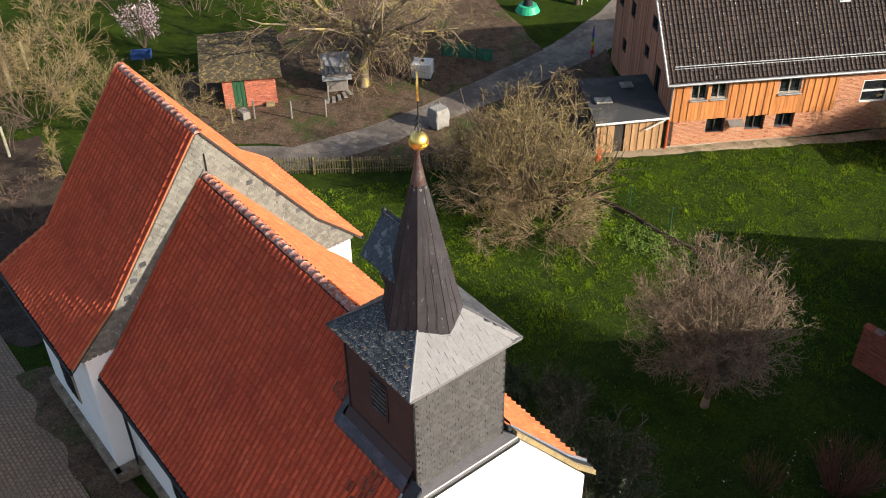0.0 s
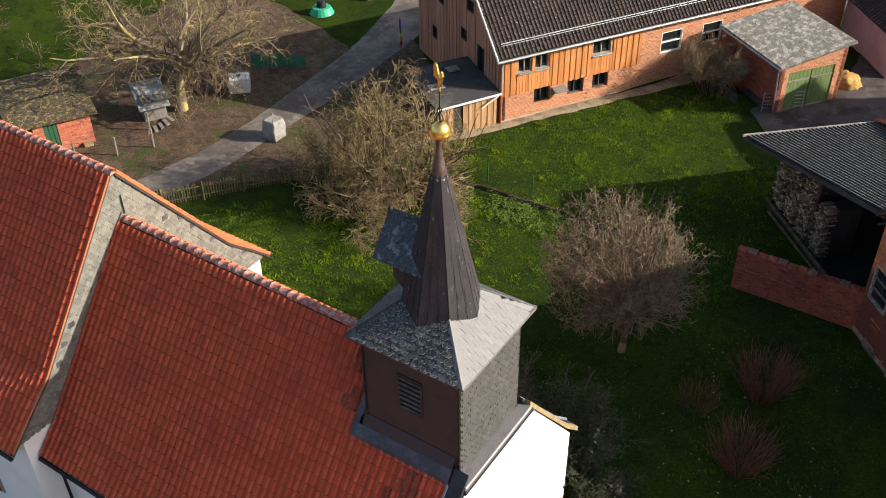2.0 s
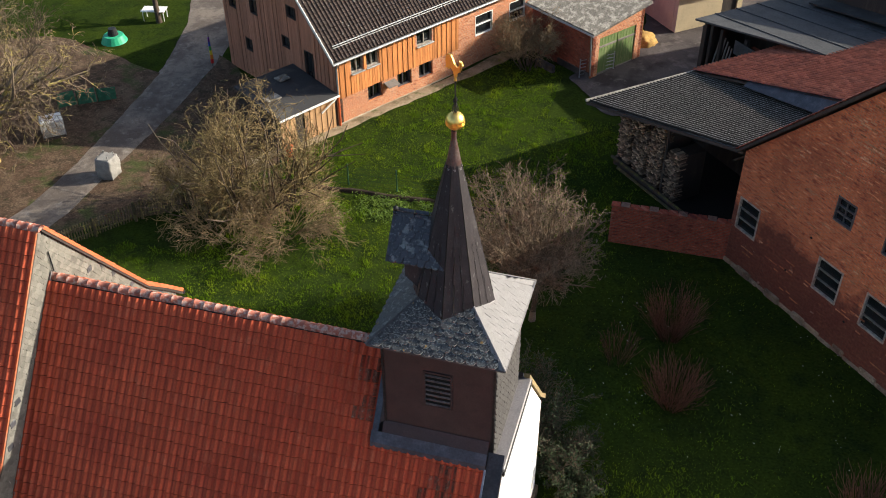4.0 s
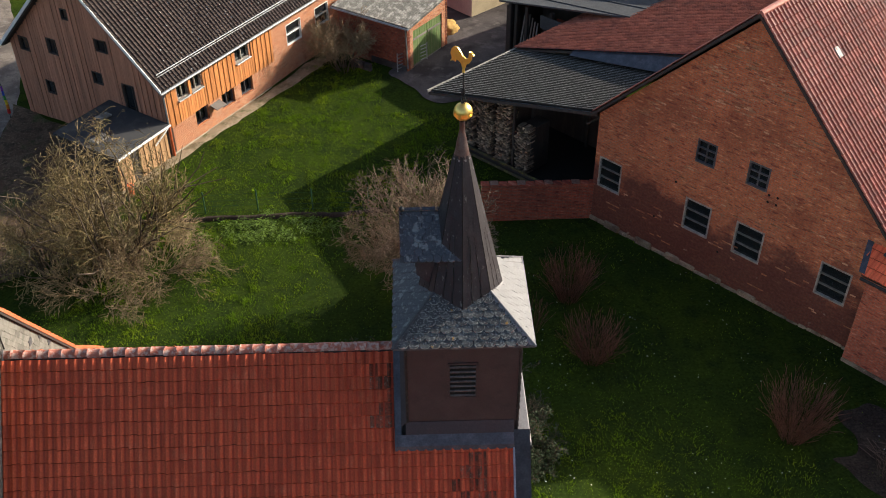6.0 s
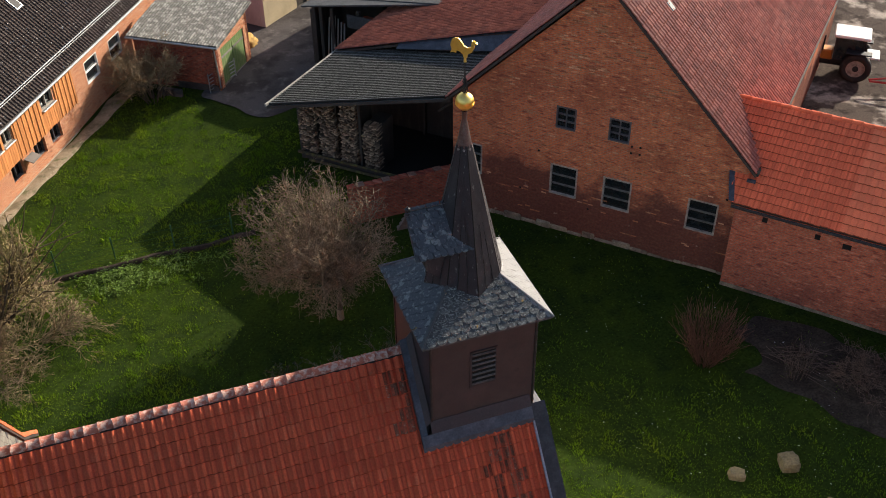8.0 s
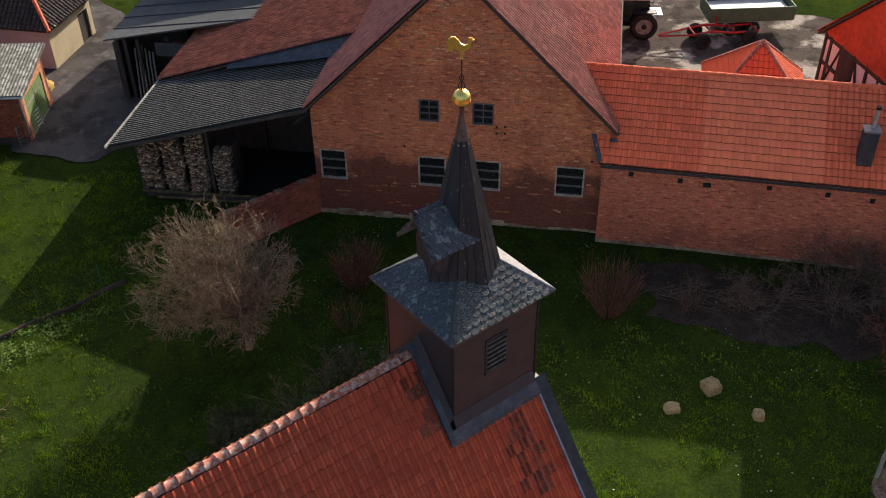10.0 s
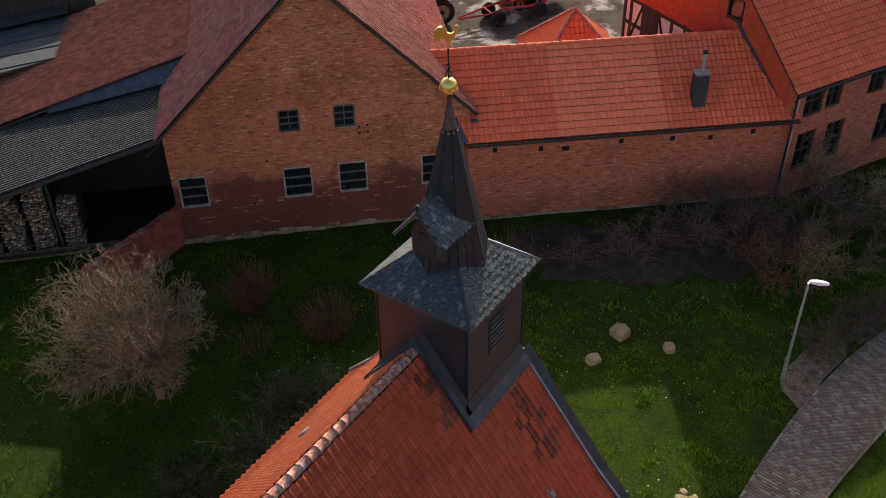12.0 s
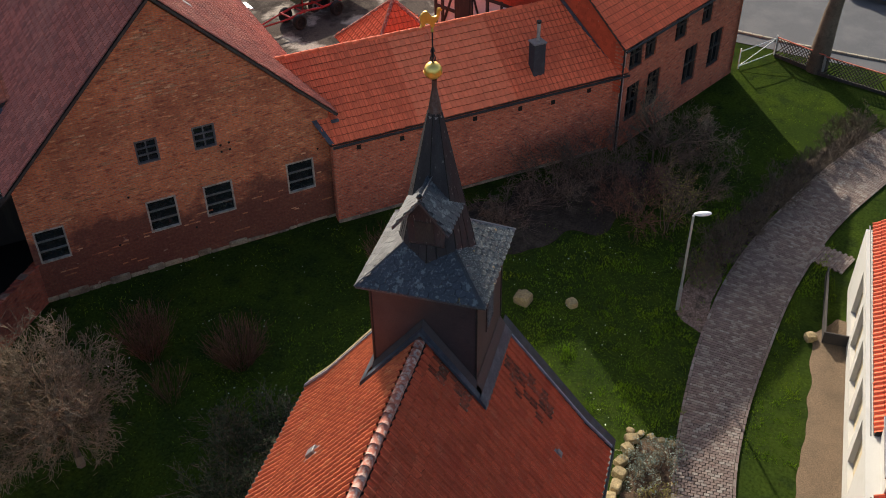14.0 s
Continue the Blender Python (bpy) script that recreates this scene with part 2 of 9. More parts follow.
M["gable_slate"] = surface("gable_slate", (0.165, 0.158, 0.138), [((0.10, 0.097, 0.085), 2.0, 0.48, 0.68, 0.7), ((0.26, 0.245, 0.205), 9.0, 0.55, 0.7, 0.5)], 0.85, rnd=0.2)
M["lead"] = surface("lead_sheet", (0.055, 0.062, 0.080), [((0.10, 0.11, 0.135), 3.0, 0.45, 0.65, 0.7)], 0.55, metal=0.3, grain=(20, 0.2), bump=(8, 0.15))
M["coping"] = surface("dark_coping_sheet", (0.030, 0.033, 0.040), [((0.055, 0.060, 0.070), 3.0, 0.45, 0.65, 0.7)], 0.6, metal=0.3, grain=(20, 0.2), bump=(8, 0.15))
M["lead_edge"] = surface("worn_lead", (0.24, 0.265, 0.32), [((0.14, 0.155, 0.19), 3.0, 0.45, 0.65, 0.7)], 0.55, metal=0.3, grain=(20, 0.2))
M["lead_pale"] = surface("zinc_pale", (0.22, 0.21, 0.215), [((0.15, 0.145, 0.15), 4.0, 0.5, 0.7, 0.6)], 0.5, metal=0.4, grain=(20, 0.15), bump=(10, 0.1))
M["cladding"] = surface("dark_cladding", (0.042, 0.029, 0.031), [((0.062, 0.043, 0.044), 1.6, 0.45, 0.7, 0.6), ((0.025, 0.021, 0.024), 3.0, 0.55, 0.7, 0.6)], 0.55, spec=0.35, grain=(30, 0.2), bump=(12, 0.15))
M["plaster"] = surface("white_plaster", (0.86, 0.85, 0.83), [((0.74, 0.72, 0.68), 0.9, 0.5, 0.75, 0.5), ((0.62, 0.57, 0.48), 3.0, 0.64, 0.8, 0.35)], 0.9, grain=(40, 0.06), bump=(60, 0.2))
M["hall_plaster"] = surface("aged_white_plaster", (0.52, 0.50, 0.46), [((0.42, 0.39, 0.33), 0.9, 0.5, 0.75, 0.5)], 0.9, grain=(40, 0.06), bump=(60, 0.2))
M["board_lean"] = surface("pale_larch_boards", (0.43, 0.255, 0.13), [((0.30, 0.17, 0.085), 2.0, 0.45, 0.7, 0.7)], 0.85, stretch=(6, 6, 0.5), rnd=0.2, grain=(12, 0.2))
M["plinth"] = surface("stone_plinth", (0.27, 0.215, 0.15), [((0.11, 0.075, 0.055), 1.3, 0.42, 0.62, 0.85), ((0.42, 0.36, 0.26), 5.0, 0.58, 0.7, 0.6)], 0.95, grain=(15, 0.3), bump=(8, 0.6))
M["gold"] = surface("gilding", (1.0, 0.68, 0.20), [((0.88, 0.50, 0.10), 6.0, 0.5, 0.7, 0.5)], 0.38, metal=1.0, grain=(20, 0.08), bump=(20, 0.05))
M["iron"] = surface("black_iron", (0.03, 0.032, 0.035), [((0.08, 0.08, 0.08), 8.0, 0.5, 0.7, 0.5)], 0.5, metal=0.6)
M["copper"] = surface("weathered_copper", (0.13, 0.08, 0.075), [((0.20, 0.17, 0.17), 5.0, 0.45, 0.65, 0.7)], 0.45, metal=0.7)
M["verge"] = surface("verge_mortar", (0.46, 0.13, 0.055), [((0.42, 0.2, 0.12), 4.0, 0.5, 0.65, 0.6)], 0.9)
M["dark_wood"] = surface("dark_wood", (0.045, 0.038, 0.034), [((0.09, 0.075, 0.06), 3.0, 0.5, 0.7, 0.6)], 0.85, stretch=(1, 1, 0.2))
M["fence_wood"] = surface("mossy_fence_wood", (0.075, 0.060, 0.036), [((0.20, 0.19, 0.05), 3.0, 0.5, 0.65, 0.7)], 0.95, rnd=0.2)
M["grey_wood"] = surface("grey_wood", (0.20, 0.18, 0.16), [((0.10, 0.09, 0.08), 4.0, 0.5, 0.7, 0.6)], 0.9, stretch=(1, 1, 0.2), rnd=0.15)
M["board"] = surface("larch_boards", (0.56, 0.22, 0.070), [((0.36, 0.13, 0.045), 2.5, 0.45, 0.7, 0.7)], 0.75, stretch=(6, 6, 0.5), rnd=0.2, grain=(12, 0.15))
M["board_red"] = surface("weathered_boards", (0.42, 0.20, 0.125), [((0.28, 0.135, 0.09), 2.0, 0.45, 0.7, 0.8)], 0.85, stretch=(6, 6, 0.5), rnd=0.2, grain=(12, 0.2))
M["brick_barn"] = brick_mat("barn_brick", (0.54, 0.165, 0.072), (0.36, 0.100, 0.055), (0.30, 0.19, 0.125), [((0.22, 0.08, 0.048), 0.35, 0.48, 0.65, 0.6), ((0.48, 0.24, 0.12), 1.3, 0.58, 0.72, 0.45)], damp=(0.105, 0.044, 0.037, 3.05))
M["brick_house"] = brick_mat("house_brick", (0.50, 0.19, 0.09), (0.42, 0.14, 0.07), (0.48, 0.34, 0.24), [((0.55, 0.36, 0.25), 0.9, 0.55, 0.75, 0.5)])
M["brick_wall"] = brick_mat("wall_brick", (0.34, 0.08, 0.045), (0.25, 0.06, 0.04), (0.2, 0.12, 0.09), [((0.13, 0.05, 0.04), 0.7, 0.5, 0.7, 0.6)])
M["brick_annex"] = brick_mat("annex_brick", (0.52, 0.138, 0.075), (0.36, 0.095, 0.060), (0.28, 0.16, 0.115), [((0.19, 0.07, 0.055), 0.5, 0.52, 0.7, 0.6), ((0.46, 0.25, 0.16), 2.5, 0.6, 0.75, 0.45)])
M["chimney_slate"] = surface("chimney_slate", (0.040, 0.040, 0.048), [((0.070, 0.068, 0.074), 3.0, 0.5, 0.7, 0.6)], 0.75, spec=0.2, grain=(30, 0.25))
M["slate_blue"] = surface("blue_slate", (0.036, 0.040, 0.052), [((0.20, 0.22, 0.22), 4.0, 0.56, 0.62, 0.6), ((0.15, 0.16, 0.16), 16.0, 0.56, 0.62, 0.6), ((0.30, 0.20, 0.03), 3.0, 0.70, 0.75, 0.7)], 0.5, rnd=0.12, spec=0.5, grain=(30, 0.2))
# channel and edge colours paint in the shade between the tiles
M["pan_tile"] = surface("shaded_channel", (0.34, 0.066, 0.038), [((0.22, 0.050, 0.032), 1.2, 0.45, 0.65, 0.6)], 0.9, bump=(0, 0), spec=0.06)
M["pan_annex"] = surface("shaded_channel_orange", (0.66, 0.125, 0.058), [((0.54, 0.10, 0.05), 0.6, 0.45, 0.65, 0.6)], 0.85, bump=(0, 0), spec=0.15)
M["pan_barn"] = surface("shaded_channel_brown", (0.25, 0.064, 0.044), [((0.11, 0.042, 0.036), 1.2, 0.45, 0.65, 0.6)], 0.7, bump=(0, 0), spec=0.4)
M["tile_edge"] = surface("shaded_tile_edge", (0.36, 0.080, 0.042), [((0.12, 0.042, 0.03), 3.0, 0.45, 0.65, 0.7)], 0.95, bump=(0, 0), spec=0.05)
M["edge_dark"] = surface("shaded_dark_edge", (0.030, 0.023, 0.019), [], 0.95, bump=(0, 0), spec=0.05)
M["louvre_slat"] = surface("louvre_slat", (0.15, 0.125, 0.115), [((0.035, 0.028, 0.03), 5.0, 0.45, 0.65, 0.7)], 0.7)
M["slat"] = surface("dark_slat", (0.13, 0.125, 0.115), [((0.07, 0.07, 0.065), 5.0, 0.45, 0.65, 0.7)], 0.85)
M["glass"] = surface("dark_window_glass", (0.015, 0.018, 0.02), [], 0.08, spec=0.6, grain=(5, 0.1), bump=(3, 0.03))
M["frame_grey"] = surface("weathered_frame", (0.34, 0.32, 0.28), [((0.14, 0.12, 0.10), 4.0, 0.45, 0.65, 0.8)], 0.8)
M["frame_white"] = surface("white_frame", (0.75, 0.75, 0.72), [((0.6, 0.6, 0.58), 4.0, 0.5, 0.7, 0.5)], 0.5)
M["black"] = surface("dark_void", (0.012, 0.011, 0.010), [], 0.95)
M["corrugated"] = surface("fibre_cement", (0.23, 0.222, 0.21), [((0.31, 0.30, 0.28), 0.7, 0.45, 0.7, 0.7), ((0.09, 0.09, 0.09), 1.8, 0.55, 0.75, 0.6)], 0.85, grain=(18, 0.25), stretch=(1, 0.4, 1))
M["trough_shade"] = surface("shaded_trough", (0.030, 0.029, 0.026), [((0.055, 0.052, 0.045), 2.0, 0.5, 0.7, 0.6)], 0.95, spec=0.05)
M["corr_lichen"] = surface("lichen_cement", (0.16, 0.148, 0.128), [((0.40, 0.38, 0.33), 3.0, 0.48, 0.6, 0.7), ((0.08, 0.075, 0.06), 4.0, 0.55, 0.7, 0.7)], 0.9, grain=(14, 0.35))
M["grey_roof"] = surface("pale_roof_sheet", (0.075, 0.077, 0.080), [((0.050, 0.052, 0.054), 1.0, 0.45, 0.7, 0.7), ((0.12, 0.12, 0.12), 0.4, 0.55, 0.7, 0.5)], 0.85, grain=(10, 0.2), spec=0.15)
M["soil_dark"] = surface("dark_soil", (0.040, 0.030, 0.024), [((0.075, 0.058, 0.042), 1.4, 0.45, 0.65, 0.7)], 0.98, grain=(12, 0.4), bump=(9, 0.8), spec=0.05)
M["moss_roof"] = surface("mossy_roof", (0.060, 0.048, 0.028), [((0.24, 0.17, 0.06), 5.0, 0.52, 0.62, 0.85), ((0.20, 0.17, 0.14), 9.0, 0.58, 0.68, 0.6)], 0.95, grain=(14, 0.4), bump=(10, 0.6))
M["tile_hung"] = surface("tile_hanging", (0.48, 0.07, 0.028), [((0.36, 0.055, 0.025), 1.0, 0.45, 0.65, 0.6)], 0.8, rnd=0.15)
M["infill"] = surface("lime_infill", (0.72, 0.70, 0.66), [((0.6, 0.57, 0.5), 1.5, 0.5, 0.7, 0.5)], 0.9)
M["green_door"] = surface("green_door", (0.12, 0.19, 0.06), [((0.22, 0.25, 0.12), 2.0, 0.45, 0.65, 0.7)], 0.8, stretch=(4, 4, 0.5))
M["tank_grey"] = surface("dull_grey_glass", (0.24, 0.24, 0.24), [], 0.5)
M["steel"] = surface("galvanised_steel", (0.42, 0.44, 0.45), [((0.3, 0.31, 0.32), 5.0, 0.45, 0.65, 0.6)], 0.45, metal=0.7)
M["white_paint"] = surface("white_paint", (0.78, 0.78, 0.76), [((0.66, 0.66, 0.62), 3.0, 0.5, 0.7, 0.4)], 0.5)

# ---------- ground ----------
M["grass"] = surface("lawn", (0.023, 0.037, 0.008), [((0.034, 0.052, 0.008), 0.35, 0.42, 0.62, 0.9), ((0.016, 0.025, 0.008), 1.1, 0.5, 0.68, 0.8), ((0.040, 0.044, 0.012), 2.4, 0.62, 0.75, 0.5)], 1.0, grain=(9, 0.35), bump=(7, 0.8), spec=0.0)
M["litter"] = surface("leaf_litter", (0.15, 0.10, 0.078), [((0.22, 0.16, 0.13), 9.0, 0.5, 0.6, 0.8), ((0.06, 0.045, 0.032), 3.0, 0.5, 0.65, 0.8)], 0.98, grain=(16, 0.5), bump=(14, 0.9), spec=0.05)
M["soil"] = surface("bare_soil", (0.086, 0.055, 0.036), [((0.125, 0.088, 0.058), 0.9, 0.45, 0.65, 0.8), ((0.040, 0.032, 0.020), 2.0, 0.48, 0.66, 0.8), ((0.17, 0.12, 0.08), 7.0, 0.56, 0.66, 0.7), ((0.05, 0.07, 0.02), 0.5, 0.54, 0.66, 0.7)], 0.98, grain=(12, 0.4), bump=(9, 0.9), spec=0.1)
M["gravel_road"] = surface("gravel_road", (0.20, 0.168, 0.140), [((0.095, 0.080, 0.070), 0.45, 0.43, 0.60, 0.85), ((0.27, 0.24, 0.21), 2.0, 0.55, 0.7, 0.6), ((0.11, 0.09, 0.075), 3.5, 0.52, 0.64, 0.6)], 0.98, grain=(25, 0.25), bump=(18, 0.6), spec=0.1)
M["concrete"] = surface("yard_concrete", (0.090, 0.079, 0.076), [((0.045, 0.039, 0.037), 0.45, 0.46, 0.62, 0.9), ((0.17, 0.152, 0.14), 1.1, 0.55, 0.7, 0.7), ((0.08, 0.07, 0.06), 1.1, 0.66, 0.72, 0.8)], 1.0, grain=(18, 0.2), bump=(12, 0.3), spec=0.05)
M["wet_yard"] = surface("wet_yard", (0.085, 0.068, 0.058), [((0.36, 0.31, 0.265), 0.32, 0.50, 0.58, 0.9), ((0.035, 0.028, 0.025), 0.9, 0.5, 0.62, 0.8)], 1.0, grain=(14, 0.3), bump=(9, 0.5), spec=0.02)
M["asphalt"] = surface("street_asphalt", (0.075, 0.077, 0.085), [((0.11, 0.11, 0.115), 0.5, 0.45, 0.65, 0.6)], 0.95, grain=(30, 0.15))
M["sand_gravel"] = surface("sandy_gravel", (0.155, 0.105, 0.064), [((0.11, 0.078, 0.048), 1.2, 0.45, 0.65, 0.7)], 0.98, grain=(22, 0.3), bump=(16, 0.6))
M["cobble"] = brick_mat("cobbled_lane", (0.27, 0.19, 0.135), (0.21, 0.145, 0.10), (0.12, 0.088, 0.06), [((0.16, 0.125, 0.095), 0.4, 0.45, 0.65, 0.6)], 0.22, 0.16, 0.02, swap=True)
M["paver"] = surface("clay_pavers", (0.175, 0.125, 0.105), [((0.13, 0.10, 0.092), 0.4, 0.45, 0.65, 0.6)], 0.9, rnd=0.25, rnd_col=(0.20, 0.175, 0.15), grain=(30, 0.2))
M["kerb"] = surface("kerb_stone", (0.34, 0.30, 0.23), [((0.22, 0.2, 0.15), 1.5, 0.45, 0.65, 0.8)], 0.95, rnd=0.12, grain=(15, 0.25), bump=(10, 0.4))
M["kerb_strip"] = surface("gravel_strip", (0.26, 0.205, 0.14), [((0.12, 0.10, 0.06), 1.5, 0.45, 0.62, 0.8), ((0.07, 0.09, 0.03), 2.2, 0.56, 0.66, 0.7), ((0.42, 0.36, 0.27), 5.0, 0.58, 0.68, 0.6)], 0.97, grain=(18, 0.3), bump=(12, 0.6), spec=0.1)
M["stone"] = surface("sandstone", (0.30, 0.225, 0.115), [((0.20, 0.155, 0.085), 2.5, 0.45, 0.65, 0.8), ((0.18, 0.18, 0.1), 6, 0.6, 0.7, 0.6)], 0.95, rnd=0.2, grain=(15, 0.3), bump=(6, 0.8))

xs = sorted(set([-900, -500, -250, -140, -90, -70] + [x * 1.0 for x in range(-58, 59)] + [70, 90, 140, 250, 500, 900]))
ys = sorted(set([-900, -500, -250, -120, -70, -45] + [y * 1.0 for y in range(-30, 61)] + [70, 90, 140, 250, 500, 900]))
gv, gf = [], []
for j, y in enumerate(ys):
    for i, x in enumerate(xs):
        gv.append((x, y, g(x, y) + 0.05 * noise.noise(Vector((x * 0.35, y * 0.35, 0)))))
        if i and j:
            a = (j - 1) * len(xs) + i - 1
            gf.append((a, a + 1, a + 1 + len(xs), a + len(xs)))
tagged(shape("ground", gv, gf, M["grass"], smooth=True), "short green lawn with mossy patches", "ground", kind="structure")


def gz(x, y):
    return g(x, y) + 0.05 * noise.noise(Vector((x * 0.35, y * 0.35, 0)))


def ribbon(name, pts, material, label, category, lift=0.05, edge=0.12, step=0.6):
    """A draped strip along points (x, y, half width), with a slightly ragged edge."""
    rows, verts, faces = [], [], []
    for (x0, y0, w0), (x1, y1, w1) in zip(pts, pts[1:]):
        n = max(2, int(math.hypot(x1 - x0, y1 - y0) / step))
        for i in range(n):
            t = i / n
            rows.append((x0 + (x1 - x0) * t, y0 + (y1 - y0) * t, w0 + (w1 - w0) * t))
    rows.append(pts[-1])
    k = 7
    for i, (x, y, w) in enumerate(rows):
        a, b = rows[max(i - 1, 0)], rows[min(i + 1, len(rows) - 1)]
        d = Vector((b[0] - a[0], b[1] - a[1], 0)).normalized()
        for j in range(k):
            u = (2 * j / (k - 1) - 1)
            ww = w + (edge * noise.noise(Vector((x * 0.9, y * 0.9, 5.0 * u))) if j in (0, k - 1) else 0)
            px, py = x - d.y * u * ww, y + d.x * u * ww
            low = -0.06 if j in (0, k - 1) else 0.0
            verts.append((px, py, gz(px, py) + lift + low))
            if i and j:
                q = (i - 1) * k + j - 1
                faces.append((q, q + 1, q + 1 + k, q + k))
    return tagged(shape(name, verts, faces, material, smooth=True), label, category, kind="structure")


def patch(name, outline, material, label, category, lift=0.03, step=0.5, ragged=0.5):
    """A draped area inside an outline, with an uneven border."""
    def inside(x, y):
        x += ragged * noise.noise(Vector((x * 0.6, y * 0.6, 3.0)))
        y += ragged * noise.noise(Vector((x * 0.6, y * 0.6, 9.0)))
        c = False
        for (x0, y0), (x1, y1) in zip(outline, outline[1:] + outline[:1]):
            if (y0 > y) != (y1 > y) and x < (x1 - x0) * (y - y0) / (y1 - y0) + x0:
                c = not c
        return c
    ax, bx = min(p[0] for p in outline) - 1, max(p[0] for p in outline) + 1
    ay, by = min(p[1] for p in outline) - 1, max(p[1] for p in outline) + 1
    nx, ny = int((bx - ax) / step) + 1, int((by - ay) / step) + 1
    index, verts, faces = {}, [], []

    def vid(i, j):
        if (i, j) not in index:
            x, y = ax + i * step, ay + j * step
            index[i, j] = len(verts)
            verts.append((x + 0.2 * step * noise.noise(Vector((x * 2, y * 2, 1))), y + 0.2 * step * noise.noise(Vector((x * 2, y * 2, 4))), gz(x, y) + lift))
        return index[i, j]
    for i in range(nx):
        for j in range(ny):
            if inside(ax + (i + 0.5) * step, ay + (j + 0.5) * step):
                faces.append((vid(i, j), vid(i + 1, j), vid(i + 1, j + 1), vid(i, j + 1)))
    # ease the stepped border into a running line
    uses = collections.Counter(tuple(sorted((f[k], f[(k + 1) % 4]))) for f in faces for k in range(4))
    rim = collections.defaultdict(list)
    for (a, b), c in uses.items():
        if c == 1:
            rim[a].append(b)
            rim[b].append(a)
    for _ in range(6):
        moved = {v: tuple(0.5 * verts[v][k] + 0.5 * sum(verts[q][k] for q in nb) / len(nb) for k in (0, 1)) for v, nb in rim.items()}
        for v, (x, y) in moved.items():
            verts[v] = (x, y, gz(x, y) + lift)
    return tagged(shape(name, verts, faces, material, smooth=True), label, category, kind="structure")


ROAD = [(-28.6, 8.0, 1.3), (-26.0, 10.9, 1.3), (-25.0, 15.5, 1.28), (-24.9, 19.7, 1.3), (-25.0, 25.5, 1.6), (-25.4, 31.3, 1.7), (-27.0, 37.5, 1.7), (-31, 47, 2.0), (-36, 60, 2.2)]
patch("soil_yard", [(-40, 9), (-31, 8.5), (-26.6, 11.5), (-25.2, 16), (-25.2, 24), (-26.4, 30), (-36, 33), (-43, 31), (-41, 20), (-38, 14)], M["soil"], "bare brown soil under the old tree", "soil", 0.03)
patch("soil_verge", [(-25.2, 12.2), (-18.6, 17), (-15.5, 22.3), (-16.5, 27), (-24.5, 33), (-25.0, 22)], M["soil"], "bare earth verge beside the lane", "soil", 0.035)
ribbon("road", ROAD, M["gravel_road"], "pale gravel farm lane with darker wheel tracks", "road", 0.07)
patch("yard", [(-2.6, 34.6), (0.6, 30.2), (4.5, 32.5), (9, 38), (9, 60), (-6, 60), (1.2, 43), (0.2, 39)], M["concrete"], "worn grey concrete farmyard", "yard", 0.05, 0.25, ragged=0.5)
patch("inner_yard", [(17.5, 14), (27, 3), (44, 6), (44, 17), (40, 21), (44, 40), (30, 40)], M["wet_yard"], "patched concrete inner yard", "yard", 0.05)
patch("cobbled_lane", [(-45, -4.6), (-19, -6.2), (-11, -6.3), (-3, -8), (4, -9.5), (4, -14), (-45, -24)], M["cobble"], "dark cobbled lane beside the church", "lane", 0.04, ragged=0.2)
patch("soil_border", [(-19, -5.0), (-10, -4.9), (0.5, -4.6), (1.5, -6.0), (-11, -6.4), (-19, -6.4)], M["soil"], "dark planting strip along the church wall", "soil", 0.05, 0.2, ragged=0.5)
def smooth_line(pts, step=0.1):
    """Points along a smooth curve through the given ones."""
    out = []
    for i in range(len(pts) - 1):
        a, b, c, d = (pts[max(min(k, len(pts) - 1), 0)] for k in (i - 1, i, i + 1, i + 2))
        n = max(2, int(math.hypot(c[0] - b[0], c[1] - b[1]) / step))
        for j in range(n):
            t = j / n
            out.append(tuple(0.5 * (2 * q + (r - p) * t + (2 * p - 5 * q + 4 * r - s_) * t * t + (3 * q - p - 3 * r + s_) * t ** 3) for p, q, r, s_ in zip(a, b, c, d)))
    return out + [tuple(pts[-1])]


PATHWAY = [(1.5, -8.3, 1.15), (4.9, -8.05, 1.09), (8.5, -8.22, 1.2), (12.5, -8.8, 1.36), (17.0, -9.85, 1.4), (22.3, -11.9, 1.36), (28.2, -15.2, 1.45), (33, -18.9, 1.55)]
ribbon("gravel_border", [(15.6, -7.2, 0.25), (16.6, -7.5, 0.6), (18, -8.0, 0.8), (22, -9.4, 0.7), (27, -12.4, 0.9), (31, -15, 0.9)], M["soil_dark"], "dark mulched border beside the path", "border", 0.04, 0.4)
ribbon("sand_strip", [(1.0, -12.4, 1.2), (5.0, -12.3, 1.2), (8.5, -12.55, 1.0), (11.5, -12.6, 0.95), (13.6, -12.7, 0.8), (14.8, -13.0, 0.3)], M["sand_gravel"], "sandy gravel strip beside the white hall", "gravel", 0.08, 0.22, 0.25)
patch("street", [(40.6, -4), (37.8, -19), (40, -40), (80, -40), (80, 14), (43.5, 10)], M["asphalt"], "grey asphalt village street", "road", 0.03, 1.0, 0.1)
ribbon("lawn_kerb", [(-17.1, 21.7, 0.42), (-13.7, 26.25, 0.42), (-8.3, 34.35, 0.42), (-6.1, 37.5, 0.42)], M["kerb_strip"], "pale gravel and stone strip along the house", "kerb", 0.06, 0.3)
patch("leaf_litter", [(12.1, -7.15), (13.2, -6.45), (15.2, -6.3), (17.2, -7.2), (16.6, -8.05), (14.8, -7.75)], M["litter"], "pale dry leaf litter between the path and the street lamp", "leaf litter", 0.045, 0.2, 0.5)
